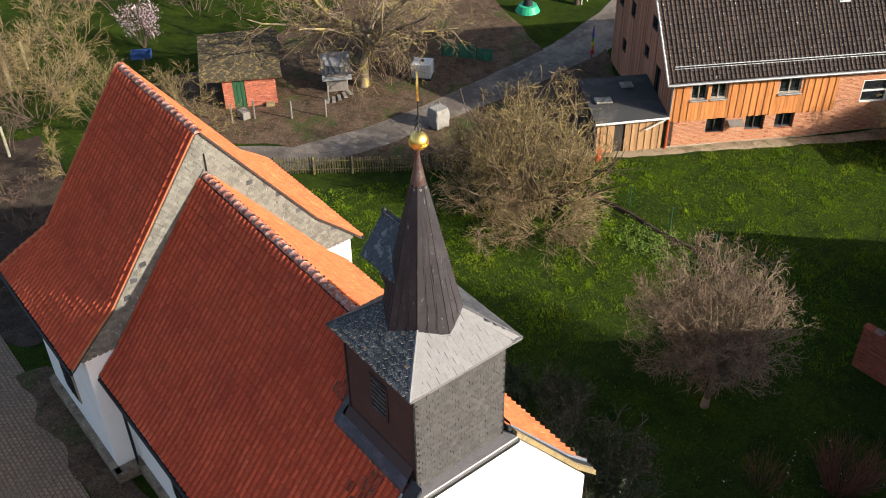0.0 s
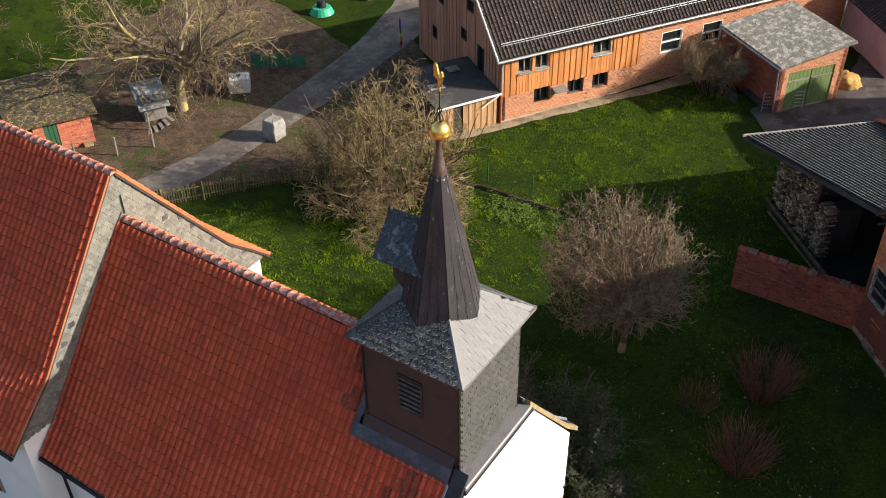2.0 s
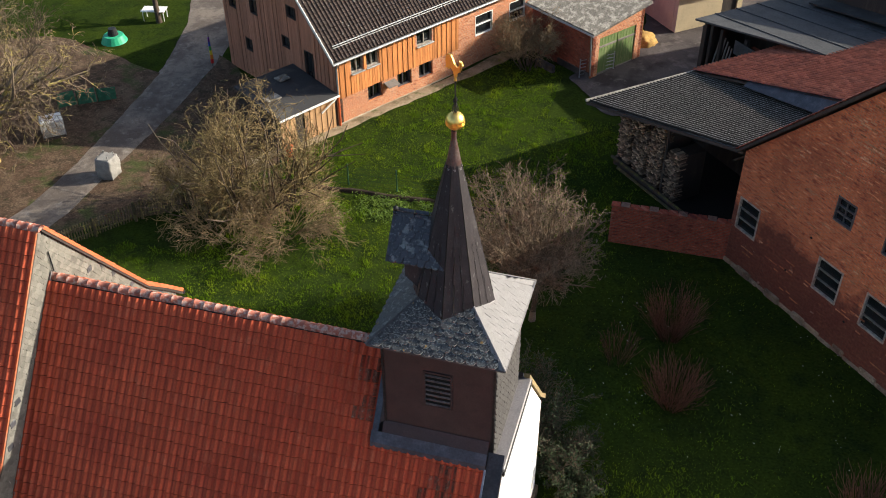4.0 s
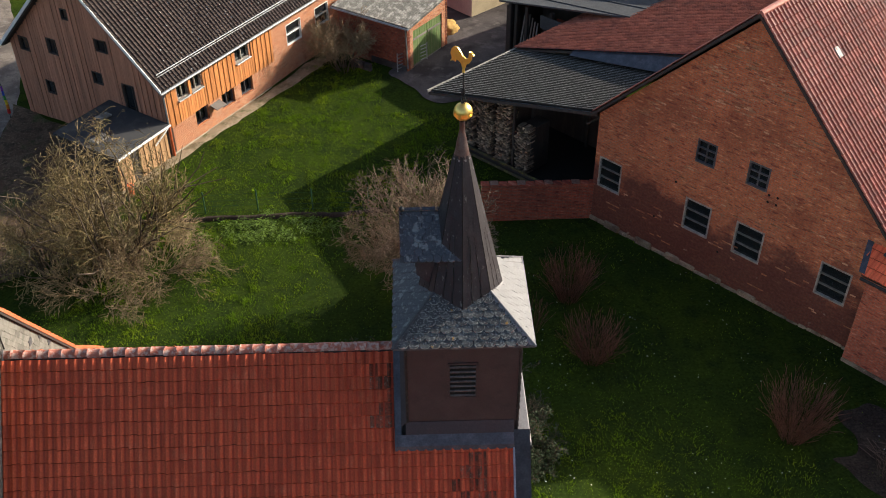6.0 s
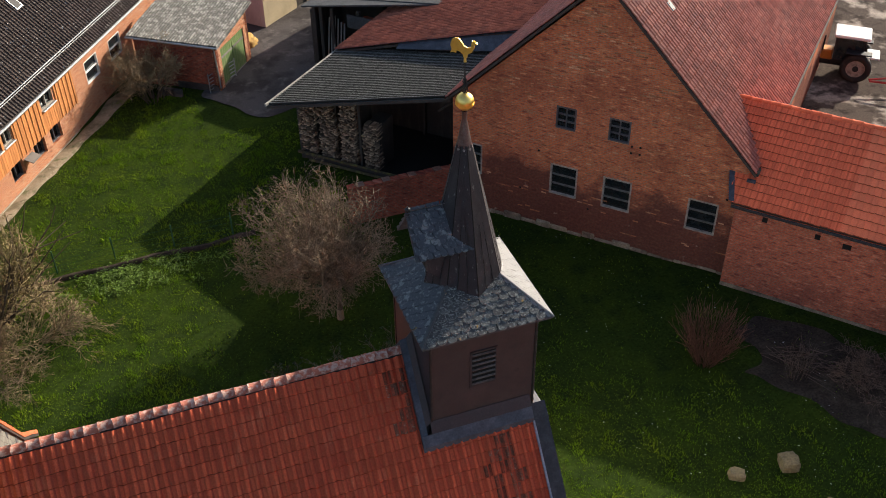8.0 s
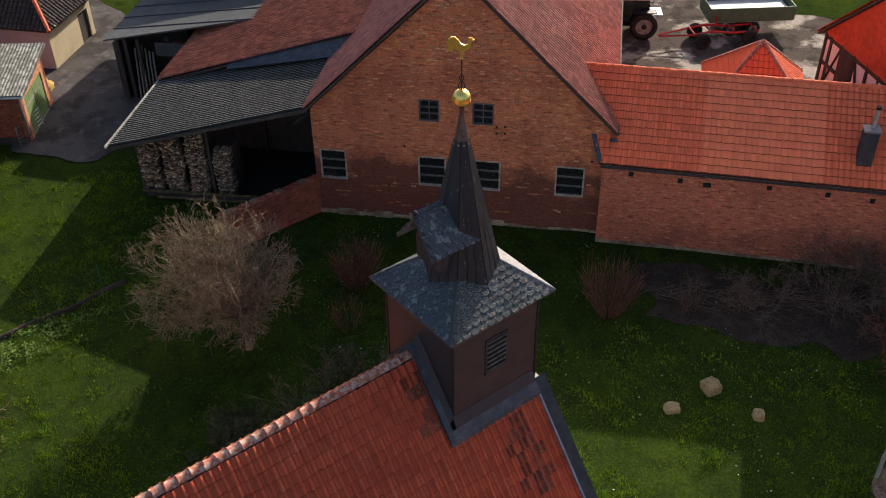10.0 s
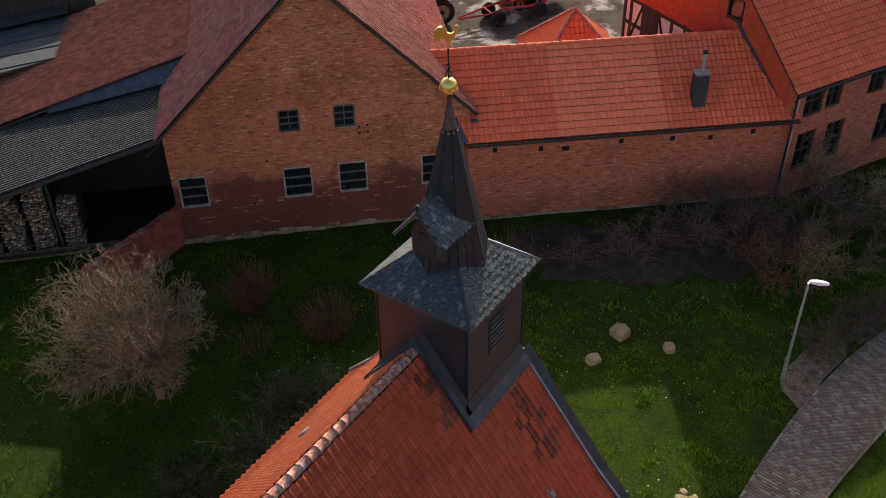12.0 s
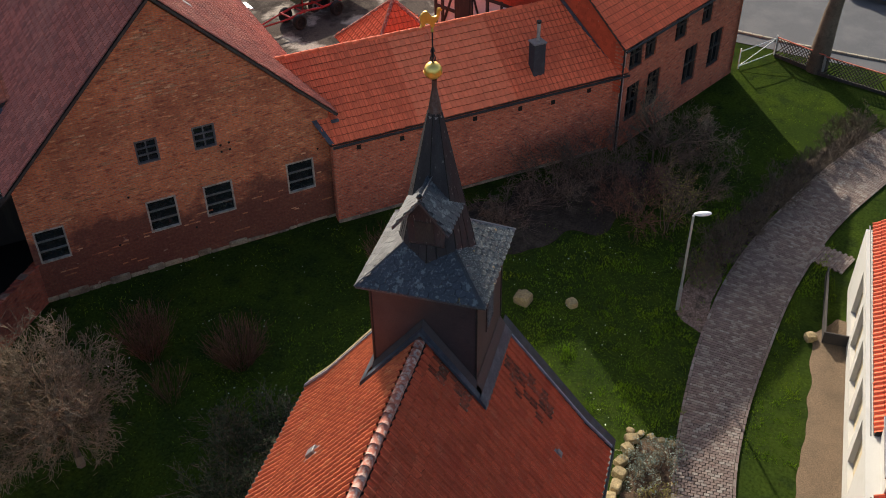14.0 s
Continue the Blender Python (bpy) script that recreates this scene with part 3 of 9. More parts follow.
# darker soil colour paints in the shade below the annex wall
patch("shade_soil", [(15.5, 7.5), (24.5, -3.0), (23, -5.5), (18, -2.5), (13.5, 4)], M["soil_dark"], "bare ground under the annex wall, darkened for its shade", "soil", 0.02, 0.2, 1.2)
patch("garden_soil", [(-38, 1.5), (-31.5, 0.5), (-25, -2.6), (-20, -4.6), (-21, -6.4), (-30, -6.0), (-39, -3.5)], M["soil_dark"], "dark garden soil beside the lane", "soil", 0.03, 0.3, 0.8)

# ---------- roof coverings ----------
def cross(kind, w):
    if kind == "pan":
        return [(-0.600 * w, 0.014), (-0.555 * w, 0.042), (-0.49 * w, 0.062), (-0.38 * w, 0.072), (-0.25 * w, 0.056), (-0.11 * w, 0.020), (0.10 * w, 0.0), (0.31 * w, 0.011), (0.47 * w, 0.034)]
    return [(-0.56 * w, 0.002), (-0.505 * w, 0.026), (-0.46 * w, 0.038), (-0.36 * w, 0.044), (-0.22 * w, 0.012), (0.05 * w, 0.006), (0.30 * w, 0.014), (0.5 * w, 0.020)]


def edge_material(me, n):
    """Gives the lower edges and the channels of the tiles darker colours, as painted-in shade; n: faces of one tile."""
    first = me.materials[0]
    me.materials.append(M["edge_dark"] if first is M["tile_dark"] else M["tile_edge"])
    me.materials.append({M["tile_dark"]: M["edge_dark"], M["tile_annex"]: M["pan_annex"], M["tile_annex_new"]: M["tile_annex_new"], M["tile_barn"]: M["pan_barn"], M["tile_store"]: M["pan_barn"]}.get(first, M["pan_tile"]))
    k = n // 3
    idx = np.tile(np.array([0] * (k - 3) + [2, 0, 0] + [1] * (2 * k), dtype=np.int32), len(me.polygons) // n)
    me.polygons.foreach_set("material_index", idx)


def tile_arrays(kind, w, h):
    """One tile: x along the eave, y up the slope, z out of the roof."""
    cs = cross(kind, w)
    n = len(cs)
    up_ = 0.021 if kind == "pan" else 0.038
    v = [(x, 0.022, z + up_) for x, z in cs] + [(x, h * 1.09, z) for x, z in cs] + [(x, 0.022, z + up_) for x, z in cs] + [(x, 0.0, z + up_ - 0.014) for x, z in cs] + [(x, 0.03, z - 0.008) for x, z in cs]
    f = [(i, i + 1, n + i + 1, n + i) for i in range(n - 1)]
    for a in (3, 4):
        b = a - 1
        f += [(b * n + i + 1, b * n + i, a * n + i, a * n + i + 1) for i in range(n - 1)]
    return np.array(v), f


def tiled(name, profile, x_lo, x_hi, side, material, parent, kind="pan", w=0.222, h=0.33, keep=None, single=None, seed=1, label="", stain=None):
    """Covers one slope with tiles. profile: (out, z) from ridge to eave; side: -1 towards -y, +1 towards +y. keep(x, out) and
    single(x, out) choose the tiles that are laid and those that are objects of their own."""
    rnd = np.random.RandomState(seed)
    pts = [Vector((a, z)) for a, z in profile][::-1]
    seg = [(q - p).length for p, q in zip(pts, pts[1:])]
    total = sum(seg)

    def at(s):
        for p, q, l in zip(pts, pts[1:], seg):
            if s <= l or q is pts[-1]:
                return p + (q - p) * (s / l), (q - p) / l
            s -= l
    base, bf = tile_arrays(kind, w, h)
    me = mesh_of("roof_tile", base, bf, material)
    me.shade_smooth()
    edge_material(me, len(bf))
    stained = mesh_of("roof_tile", base, bf, M["tile_stained"])
    stained.shade_smooth()
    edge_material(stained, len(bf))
    verts, faces, count = [], [], 0
    rows = int(total / h + 0.3)
    hh = total / rows
    for r in range(rows):
        p, d = at(r * hh)
        up = Vector((0, side * d.x, d.y))
        out = Vector((1, 0, 0)).cross(up) * (1 if side < 0 else -1)
        if side > 0:
            out = up.cross(Vector((1, 0, 0)))
            out = out if out.z > 0 else -out
        lo = x_lo(p.x) if callable(x_lo) else x_lo
        hi = x_hi(p.x) if callable(x_hi) else x_hi
        cols = int((hi - lo) / w)
        for c in range(cols):
            x = lo + (c + 0.5) * (hi - lo) / cols
            if keep and not keep(x, p.x):
                continue
            j = rnd.normal(0, 1, 4)
            o = Vector((x + 0.002 * j[0], side * p.x, p.y)) + out * (0.03 + 0.004 * abs(j[1])) + up * 0.008 * j[2]
            ax = Vector((1, 0, 0)) * (1 if side < 0 else -1)
            twist = 0.006 * j[3]
            axx = (ax + up * twist).normalized()
            if single and r < rows - 1 and single(x, p.x):
                m = Matrix((axx, up, axx.cross(up))).transposed().to_4x4()
                ob = new("roof_tile", stained if stain and stain(x, p.x) > rnd.uniform(0.1, 1.1) else me)
                ob.parent = parent
                ob.matrix_basis = Matrix.Translation(o) @ m
                continue
            by = np.minimum(base[:, 1:2], hh * 0.93) if r == rows - 1 else base[:, 1:2]
            b = np.array(o)[None] + base[:, :1] * np.array(axx)[None] + by * np.array(up)[None] + base[:, 2:] * np.array(out)[None]
            verts.append(b)
            faces.extend([tuple(i + count for i in f) for f in bf])
            count += len(base)
    if verts:
        ob = shape(name, np.concatenate(verts).tolist(), faces, material, parent, label, smooth=True)
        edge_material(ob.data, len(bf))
        ob["kind"] = "stuff"
        return ob


def roof_deck(parent, profile, x0, x1, material, name="roof_deck"):
    """Closed boarding under the tiles of both slopes."""
    poly = [(-a, z) for a, z in reversed(profile)] + [(a, z) for a, z in profile] + [(a - 0.02, z - 0.16) for a, z in reversed(profile)] + [(-a + 0.02, z - 0.16) for a, z in profile]
    m = Matrix.Translation((x0, 0, 0)) @ Matrix.Rotation(radians(90), 4, "Z") @ Matrix.Scale(-1, 4, (0, 1, 0))
    return part(name, prism(poly, [], x1 - x0, m), material, parent)


def half_tube(length, r, sides=8, flare=0.005):
    """A ridge tile along +x."""
    bm = bmesh.new()
    rings = []
    for x, rr in ((0, r + flare), (length * 0.09, r + flare), (length * 0.11, r), (length, r * 0.985)):
        rings.append([bm.verts.new((x, rr * math.cos(math.pi * k / sides), rr * math.sin(math.pi * k / sides))) for k in range(sides + 1)])
    for a, b in zip(rings, rings[1:]):
        for k in range(sides):
            bm.faces.new((a[k], b[k], b[k + 1], a[k + 1]))
    bm.faces.new(rings[0][::-1])
    bm.faces.new(rings[-1])
    return bm


def ridge_row(parent, x0, x1, z, material, step=0.36, r=0.15, y=0.0):
    n = int((x1 - x0) / step)
    me = None
    for i in range(n):
        if me is None:
            ob = part("ridge_tile", half_tube((x1 - x0) / n * 1.08, r), material, parent, smooth=True)
            me = ob.data
        else:
            ob = new("ridge_tile", me)
            ob.parent = parent
        ob.location = (x0 + i * (x1 - x0) / n, y + 0.008 * math.sin(i * 2.3), z + 0.006 * math.sin(i * 1.7))
        ob.rotation_euler = (0.03 * math.sin(i * 3.1), 0.012 * math.cos(i * 1.9), 0.015 * math.sin(i * 5.1))


def scale_arrays(w, h, t=0.012, round_end=True):
    """One slate: x across, y up, z out; the lower end is rounded."""
    if round_end:
        o = [(-w / 2, h), (-w / 2, 0.32 * h), (-0.30 * w, 0.06 * h), (0.0, 0.0), (0.30 * w, 0.06 * h), (w / 2, 0.32 * h), (w / 2, h)]
    else:
        o = [(-w / 2, h), (-w / 2, 0), (w / 2, 0), (w / 2, h)]
    n = len(o)
    v = [(x, y, t * (1.9 - 1.3 * y / h)) for x, y in o] + [(x * 1.04, y - (0.014 if round_end and y < 0.5 * h else 0.0), -0.004) for x, y in o]
    f = [tuple(range(n))] + [(i + 1, i, n + i, n + i + 1) for i in range(n - 1)]
    return np.array(v), f


def slates(name, origin, u, v, width, height, inside, w, h, material, parent, single=False, round_end=True, seed=3, jitter=0.006, label="", piece="slate"):
    """Courses of slates on the plane origin + a*u + b*v, where inside(a, b)."""
    rnd = np.random.RandomState(seed)
    u, v = Vector(u).normalized(), Vector(v).normalized()
    nrm = u.cross(v)
    base, bf = scale_arrays(w * 0.97, h * 1.35, 0.021 if material is M["slate_lichen"] else 0.012, round_end)
    me = mesh_of(piece, base, bf, material) if single else None
    if single and material is M["slate_lichen"]:
        # worn pale lower edges
        me.materials.append(M["slate_rim"])
        me.polygons.foreach_set("material_index", [0] + [1 if 0 < i < len(bf) - 2 else 0 for i in range(len(bf) - 1)])
    verts, faces, count = [], [], 0
    for r in range(int(height / h) + 1):
        b = r * h
        for c in range(-1, int(width / w) + 2):
            a = (c + (0.5 if r % 2 else 0.0)) * w
            if not inside(a, b + 0.4 * h):
                continue
            j = rnd.normal(0, 1, 4)
            o = Vector(origin) + u * (a + jitter * j[0]) + v * (b + jitter * j[1]) + nrm * (0.012 + 0.003 * abs(j[2]))
            uu = (u + v * 0.02 * j[3]).normalized()
            if single:
                ob = new(piece, me)
                ob.parent = parent
                ob.matrix_basis = Matrix.Translation(o) @ Matrix((uu, nrm.cross(uu), nrm)).transposed().to_4x4()
                continue
            vv = nrm.cross(uu)
            verts.append(np.array(o)[None] + base[:, :1] * np.array(uu)[None] + base[:, 1:2] * np.array(vv)[None] + base[:, 2:] * np.array(nrm)[None])
            faces.extend([tuple(i + count for i in f) for f in bf])
            count += len(base)
    if verts:
        ob = shape(name, np.concatenate(verts).tolist(), faces, material, parent, label)
        ob["kind"] = "stuff"
        return ob


def interp(profile, a):
    for (a0, z0), (a1, z1) in zip(profile, profile[1:]):
        if a <= a1:
            return z0 + (z1 - z0) * (a - a0) / (a1 - a0)
    return profile[-1][1]


def arch_window(parent, x, y, z0, z1, w, ny=-1):
    """A round-headed window with a grey reveal, in a wall that faces ny."""
    def arch(ww, top):
        return [(-ww, z0), (ww, z0)] + [(ww * math.cos(math.pi * k / 10), top - ww + ww * math.sin(math.pi * k / 10)) for k in range(11)]
    m = Matrix.Translation((x, y, 0)) @ Matrix.Rotation(0 if ny < 0 else math.pi, 4, "Z")
    bm = prism(arch(w / 2 + 0.16, z1 + 0.16), [], 0.05, m @ Matrix.Translation((0, -0.03, 0)))
    win = part("window", bm, M["kerb"], parent, "arched church window with a grey stone surround")
    part("pane", prism(arch(w / 2, z1), [], 0.03, m @ Matrix.Translation((0, -0.045, 0))), M["glass"], win)
    rows = [(-0.015, 0.015, -0.07, -0.04, z0, z1 - 0.03)] + [(-w / 2, w / 2, -0.068, -0.045, z0 + k * 0.45, z0 + k * 0.45 + 0.025) for k in range(1, int((z1 - z0 - w / 2) / 0.45) + 1)]
    part("glazing_bar", boxes(rows, m), M["iron"], win)


# ---------- church: nave ----------
NAVE = [(0.10, 10.28), (4.05, 5.25), (4.85, 4.42)]
nave = thing("church_nave", "white plastered church nave under a steep red pantile roof", "church")
NX0, NX1 = -11.45, 1.28


def near_turret(x, a):
    return x > -1.60 and a < 1.62


roof_deck(nave, NAVE, NX0, 1.3, M["dark_wood"])
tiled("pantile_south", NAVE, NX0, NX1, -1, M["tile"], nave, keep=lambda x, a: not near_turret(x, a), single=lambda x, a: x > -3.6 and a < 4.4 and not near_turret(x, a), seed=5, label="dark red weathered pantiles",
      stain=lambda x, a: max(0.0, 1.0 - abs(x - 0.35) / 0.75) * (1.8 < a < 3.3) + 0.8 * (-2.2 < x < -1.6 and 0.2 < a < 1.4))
tiled("pantile_north", NAVE, NX0, NX1, 1, M["tile_north"], nave, keep=lambda x, a: not near_turret(x, a), seed=6, label="orange-red weathered pantiles with a sunlit tone in their colour")
ridge_row(nave, -11.55, -1.42, 10.31, M["ridge"], step=0.31, r=0.132)
for sgn in (-1, 1):
    m = Matrix.Translation((0, sgn * 4.45, 0)) @ (Matrix.Rotation(math.pi, 4, "Z") if sgn > 0 else Matrix.Identity(4))
    a, b = (-11.47, 1.296) if sgn < 0 else (-1.296, 11.47)
    part("wall", prism([(a, -1.2), (b, -1.2), (b, 4.72), (a, 4.72)], [], 0.4, m), M["plaster"], nave)
    bm = tubes([((NX0, sgn * 4.93, 4.32), (1.45, sgn * 4.93, 4.32), 0.07)], 8)
    part("gutter", bm, M["iron"], nave, "dark half-round eaves gutter")
gable = [(-4.5, -1.2), (4.5, -1.2), (4.5, 4.55), (1.62, 8.32), (-1.62, 8.32), (-4.5, 4.55)]
part("gable_wall", prism(gable, [], 0.32, Matrix.Translation((1.62, 0, 0)) @ Matrix.Rotation(radians(90), 4, "Z")), M["plaster"], nave, "bright white plastered gable wall")
for sgn in (-1, 1):
    # coping over the verge, with its flare at the eave
    line = [(1.45, 8.62), (4.1, 5.30), (4.98, 4.38)]
    poly = [(a * sgn, z) for a, z in line] + [(a * sgn, z - 0.13) for a, z in reversed(line)]
    part("verge_coping", prism(poly, [], 0.40 if sgn < 0 else 0.24, Matrix.Translation((1.70 if sgn < 0 else 1.53, 0, 0.09)) @ Matrix.Rotation(radians(90), 4, "Z")), M["coping"], nave, "dark metal verge coping")
    line3 = [(1.75, 8.25), (4.08, 5.36), (4.92, 4.50)]
    poly = [(a * sgn, z) for a, z in line3] + [(a * sgn, z - 0.10) for a, z in reversed(line3)]
    part("verge_upstand", prism(poly, [], 0.05, Matrix.Translation((1.31, 0, 0.14)) @ Matrix.Rotation(radians(90), 4, "Z")), M["lead_edge"], nave, "pale lead strip beside the tiles")
    line2 = [(1.6, 8.34), (4.12, 5.12), (4.92, 4.28)]
    poly = [(a * sgn, z) for a, z in line2] + [(a * sgn, z - 0.2) for a, z in reversed(line2)]
    part("verge_trim", prism(poly, [], 0.06 if sgn < 0 else 0.155, Matrix.Translation((1.70 if sgn < 0 else 1.69, 0, 0.05 if sgn < 0 else 0.22)) @ Matrix.Rotation(radians(90), 4, "Z")), M["stone"] if sgn > 0 else M["iron"], nave)
part("ledge", boxes([(1.30, 1.74, -1.62, 1.62, 8.28, 8.40)], bevel=0.02), M["lead_pale"], nave, "pale zinc ledge at the turret foot")
part("ledge_lip", boxes([(1.66, 1.76, -1.66, 1.66, 8.16, 8.30)], bevel=0.01), M["iron"], nave)
arch_window(nave, -7.4, -4.46, 1.4, 3.7, 1.0)
arch_window(nave, -3.4, -4.46, 1.4, 3.7, 1.0)
part("plinth", boxes([(-11.3, 1.7, -4.62, -4.40, -1.2, 0.35), (1.5, 1.74, -4.6, 4.6, -1.2, 0.4), (-11.3, 1.7, 4.40, 4.62, -1.2, 0.35)], bevel=0.03), M["plinth"], nave)
part("downpipe", tubes([((-11.1, -4.93, 4.3), (-11.1, -4.6, 3.9), 0.05), ((-11.1, -4.6, 3.9), (-11.1, -4.6, -0.3), 0.05)]), M["iron"], nave)


def roof_vent(parent, x, side, a, profile, name="roof_vent", size=1.0):
    z = interp(profile, a)
    an = math.atan2(profile[1][1] - profile[0][1], profile[1][0] - profile[0][0])
    m = Matrix.Translation((x, side * a, z + 0.08)) @ Matrix.Rotation(side * an, 4, "X") @ Matrix.Scale(size, 4)
    bm = boxes([(-0.11, 0.11, -0.17, 0.17, -0.02, 0.02)], m, 0.008)
    box(bm, -0.08, 0.08, -0.12, 0.10, 0.0, 0.075, m, 0.02)
    part(name, bm, M["lead_pale"], parent, "small pale metal roof vent")


roof_vent(nave, -0.55, -1, 3.55, NAVE)
roof_vent(nave, -3.4, 1, 2.5, NAVE, size=1.7)

# ---------- church: choir ----------
CHOIR = [(0.08, 11.92), (3.87, 6.88), (4.80, 6.02), (5.65, 5.18)]
choir = thing("church_choir", "taller white church choir with a flared red pantile roof", "church")


def choir_west(a):
    return -17.05 - 1.15 * max(0.0, (a - 3.9) / 1.75)


roof_deck(choir, CHOIR, -17.0, -11.5, M["dark_wood"])
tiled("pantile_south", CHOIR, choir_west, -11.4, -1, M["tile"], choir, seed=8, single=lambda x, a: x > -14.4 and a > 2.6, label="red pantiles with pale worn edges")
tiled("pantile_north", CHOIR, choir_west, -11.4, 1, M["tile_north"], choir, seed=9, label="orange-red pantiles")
ridge_row(choir, -17.1, -11.35, 11.93, M["ridge"], step=0.31, r=0.132)
for sgn in (-1, 1):
    m = Matrix.Translation((0, sgn * 5.2, 0)) @ (Matrix.Rotation(math.pi, 4, "Z") if sgn > 0 else Matrix.Identity(4))
    a, b = (-17.4, -11.53) if sgn < 0 else (11.53, 17.4)
    part("wall", prism([(a, -1.3), (b, -1.3), (b, 5.5), (a, 5.5)], [], 0.4, m), M["plaster"], choir)
    part("gutter", tubes([((-18.1, sgn * 5.73, 5.08), (-11.4, sgn * 5.73, 5.08), 0.07)]), M["iron"], choir, "dark half-round eaves gutter")
    line = CHOIR
    poly = [(a * sgn, z + 0.09) for a, z in line] + [(a * sgn, z + 0.0) for a, z in reversed(line)]
    part("verge_tile", prism(poly, [], 0.07, Matrix.Translation((-11.38, 0, 0)) @ Matrix.Rotation(radians(90), 4, "Z")), M["verge"], choir, "orange verge tiles with mortar")
    poly = [(a * sgn, z - 0.004) for a, z in line] + [(a * sgn, z - 0.12) for a, z in reversed(line)]
    part("verge_board", prism(poly, [], 0.05, Matrix.Translation((-11.40, 0, 0)) @ Matrix.Rotation(radians(90), 4, "Z")), M["dark_wood"], choir)
gp = [(-5.204, -1.3), (5.204, -1.3), (5.204, 5.2), (4.4, 6.0), (0, 11.6), (-4.4, 6.0), (-5.204, 5.2)]
for sgn in (-1, 1):
    pv_ = [(choir_west(a) - 0.02, sgn * a, z + 0.07) for a, z in CHOIR]
    part("verge_roll", tubes([(p, q, 0.075) for p, q in zip(pv_, pv_[1:])], 8), M["verge"], choir, "orange rolled verge tiles")
part("gable_wall", prism(gp, [], 0.35, Matrix.Translation((-11.5, 0, 0)) @ Matrix.Rotation(radians(90), 4, "Z")), M["plaster"], choir)
part("rear_wall", prism(gp, [], 0.35, Matrix.Translation((-16.9, 0, 0)) @ Matrix.Rotation(radians(90), 4, "Z")), M["plaster"], choir)


def in_gable(a, b):
    y, z = a - 5.6, b + 5.25
    return abs(y) < 5.55 and z < interp(CHOIR, max(abs(y), 0.09)) - 0.12 and z > 5.2


slates("gable_slate", (-11.49, -5.6, 5.25), (0, 1, 0), (0, 0, 1), 11.2, 6.8, in_gable, 0.19, 0.125, M["gable_slate"], choir, seed=12, label="pale grey weathered gable slates")
for y, z in ((-3.0, 7.55), (-3.35, 7.0), (1.5, 9.4), (2.1, 9.1), (-2.6, 8.0), (3.2, 7.5), (2.5, 8.5), (4.5, 6.1)):
    part("dark_slate", boxes([(-11.475, -11.445, y - 0.11, y + 0.11, z - 0.09, z + 0.09)], bevel=0.006), M["slate"], choir, "replaced dark slate")
part("roof_hook", tubes([((-11.42, 0.1, 11.1), (-11.42, 0.1, 10.45), 0.02)]), M["iron"], choir)
part("flashing", prism([(0.0, 10.55), (-4.1, 5.36), (-4.95, 4.48), (-4.80, 4.40), (-4.0, 5.26), (0.0, 10.35)], [], 0.03, Matrix.Translation((-11.40, 0, 0)) @ Matrix.Rotation(radians(90), 4, "Z")), M["lead_pale"], nave, "pale grey lead flashing")
arch_window(choir, -14.8, -5.22, 1.2, 3.9, 1.15)
part("plinth", boxes([(-17.5, -11.1, -5.45, -5.15, -1.3, 0.1), (-11.5, -11.0, -5.45, -4.3, -1.3, 0.1)], bevel=0.05), M["plinth"], choir, "pale rough stone plinth")

# ---------- church: turret ----------
turret = thing("bell_turret", "square slate-hung bell turret with a slender octagonal spire", "bell tower")
HB, HS, ZS = 1.37, 1.65, 11.75
part("body", boxes([(-HB, HB + 0.02, -HB, HB, 7.2, ZS + 0.1)]), M["cladding"], turret, "dark brown smooth clad turret walls")
slates("wall_slate", (HB + 0.02, -HB, 8.42), (0, 1, 0), (0, 0, 1), 2 * HB, 3.3, lambda a, b: 0.07 < a < 2 * HB - 0.07 and b < 3.22, 0.17, 0.105, M["slate_wall"], turret, round_end=False, seed=21, label="grey rectangular wall slates")
for sx, sy in ((1, -1), (1, 1), (-1, -1), (-1, 1)):
    part("corner_trim", boxes([(sx * HB - 0.03, sx * HB + 0.035, sy * HB - 0.03, sy * HB + 0.03, 7.6, ZS)], bevel=0.01), M["iron"], turret)
# flashing round the foot
def zr(a):
    return 10.28 + (NAVE[1][1] - NAVE[0][1]) / (NAVE[1][0] - NAVE[0][0]) * (a - 0.1)


for sgn in (-1, 1):
    for nm, row, mt in (("flashing_upstand", ((1.385, zr(1.385) + 0.36), (1.40, zr(1.385) + 0.34), (1.58, zr(1.58) + 0.29)), M["cladding"]), ("flashing_apron", ((1.56, zr(1.56) + 0.31), (1.60, zr(1.60) + 0.30), (1.73, zr(1.73) + 0.28), (1.745, zr(1.745) + 0.15)), M["lead"])):
        vs_ = [(x, sgn * a_, z_) for x in ((-1.42 if mt is M["cladding"] else -1.70), 1.29) for a_, z_ in row]
        k_ = len(row)
        shape(nm, vs_, [(i, i + 1, k_ + i + 1, k_ + i) for i in range(k_ - 1)], mt, turret, "grey lead flashing apron" if mt is M["lead"] else "")
    for nm, row, mt in (("flashing_side", ((-1.39, 0.44), (-1.42, 0.40), (-1.55, 0.25)), M["cladding"]), ("flashing_soaker", ((-1.53, 0.27), (-1.58, 0.26), (-1.69, 0.25), (-1.70, 0.13)), M["lead"])):
        vs_ = [(x, sgn * a_, zr(a_) + dz) for a_ in (0.0, (1.42 if mt is M["cladding"] else 1.73)) for x, dz in row]
        k_ = len(row)
        shape(nm, vs_, [(i, i + 1, k_ + i + 1, k_ + i) for i in range(k_ - 1)], mt, turret)
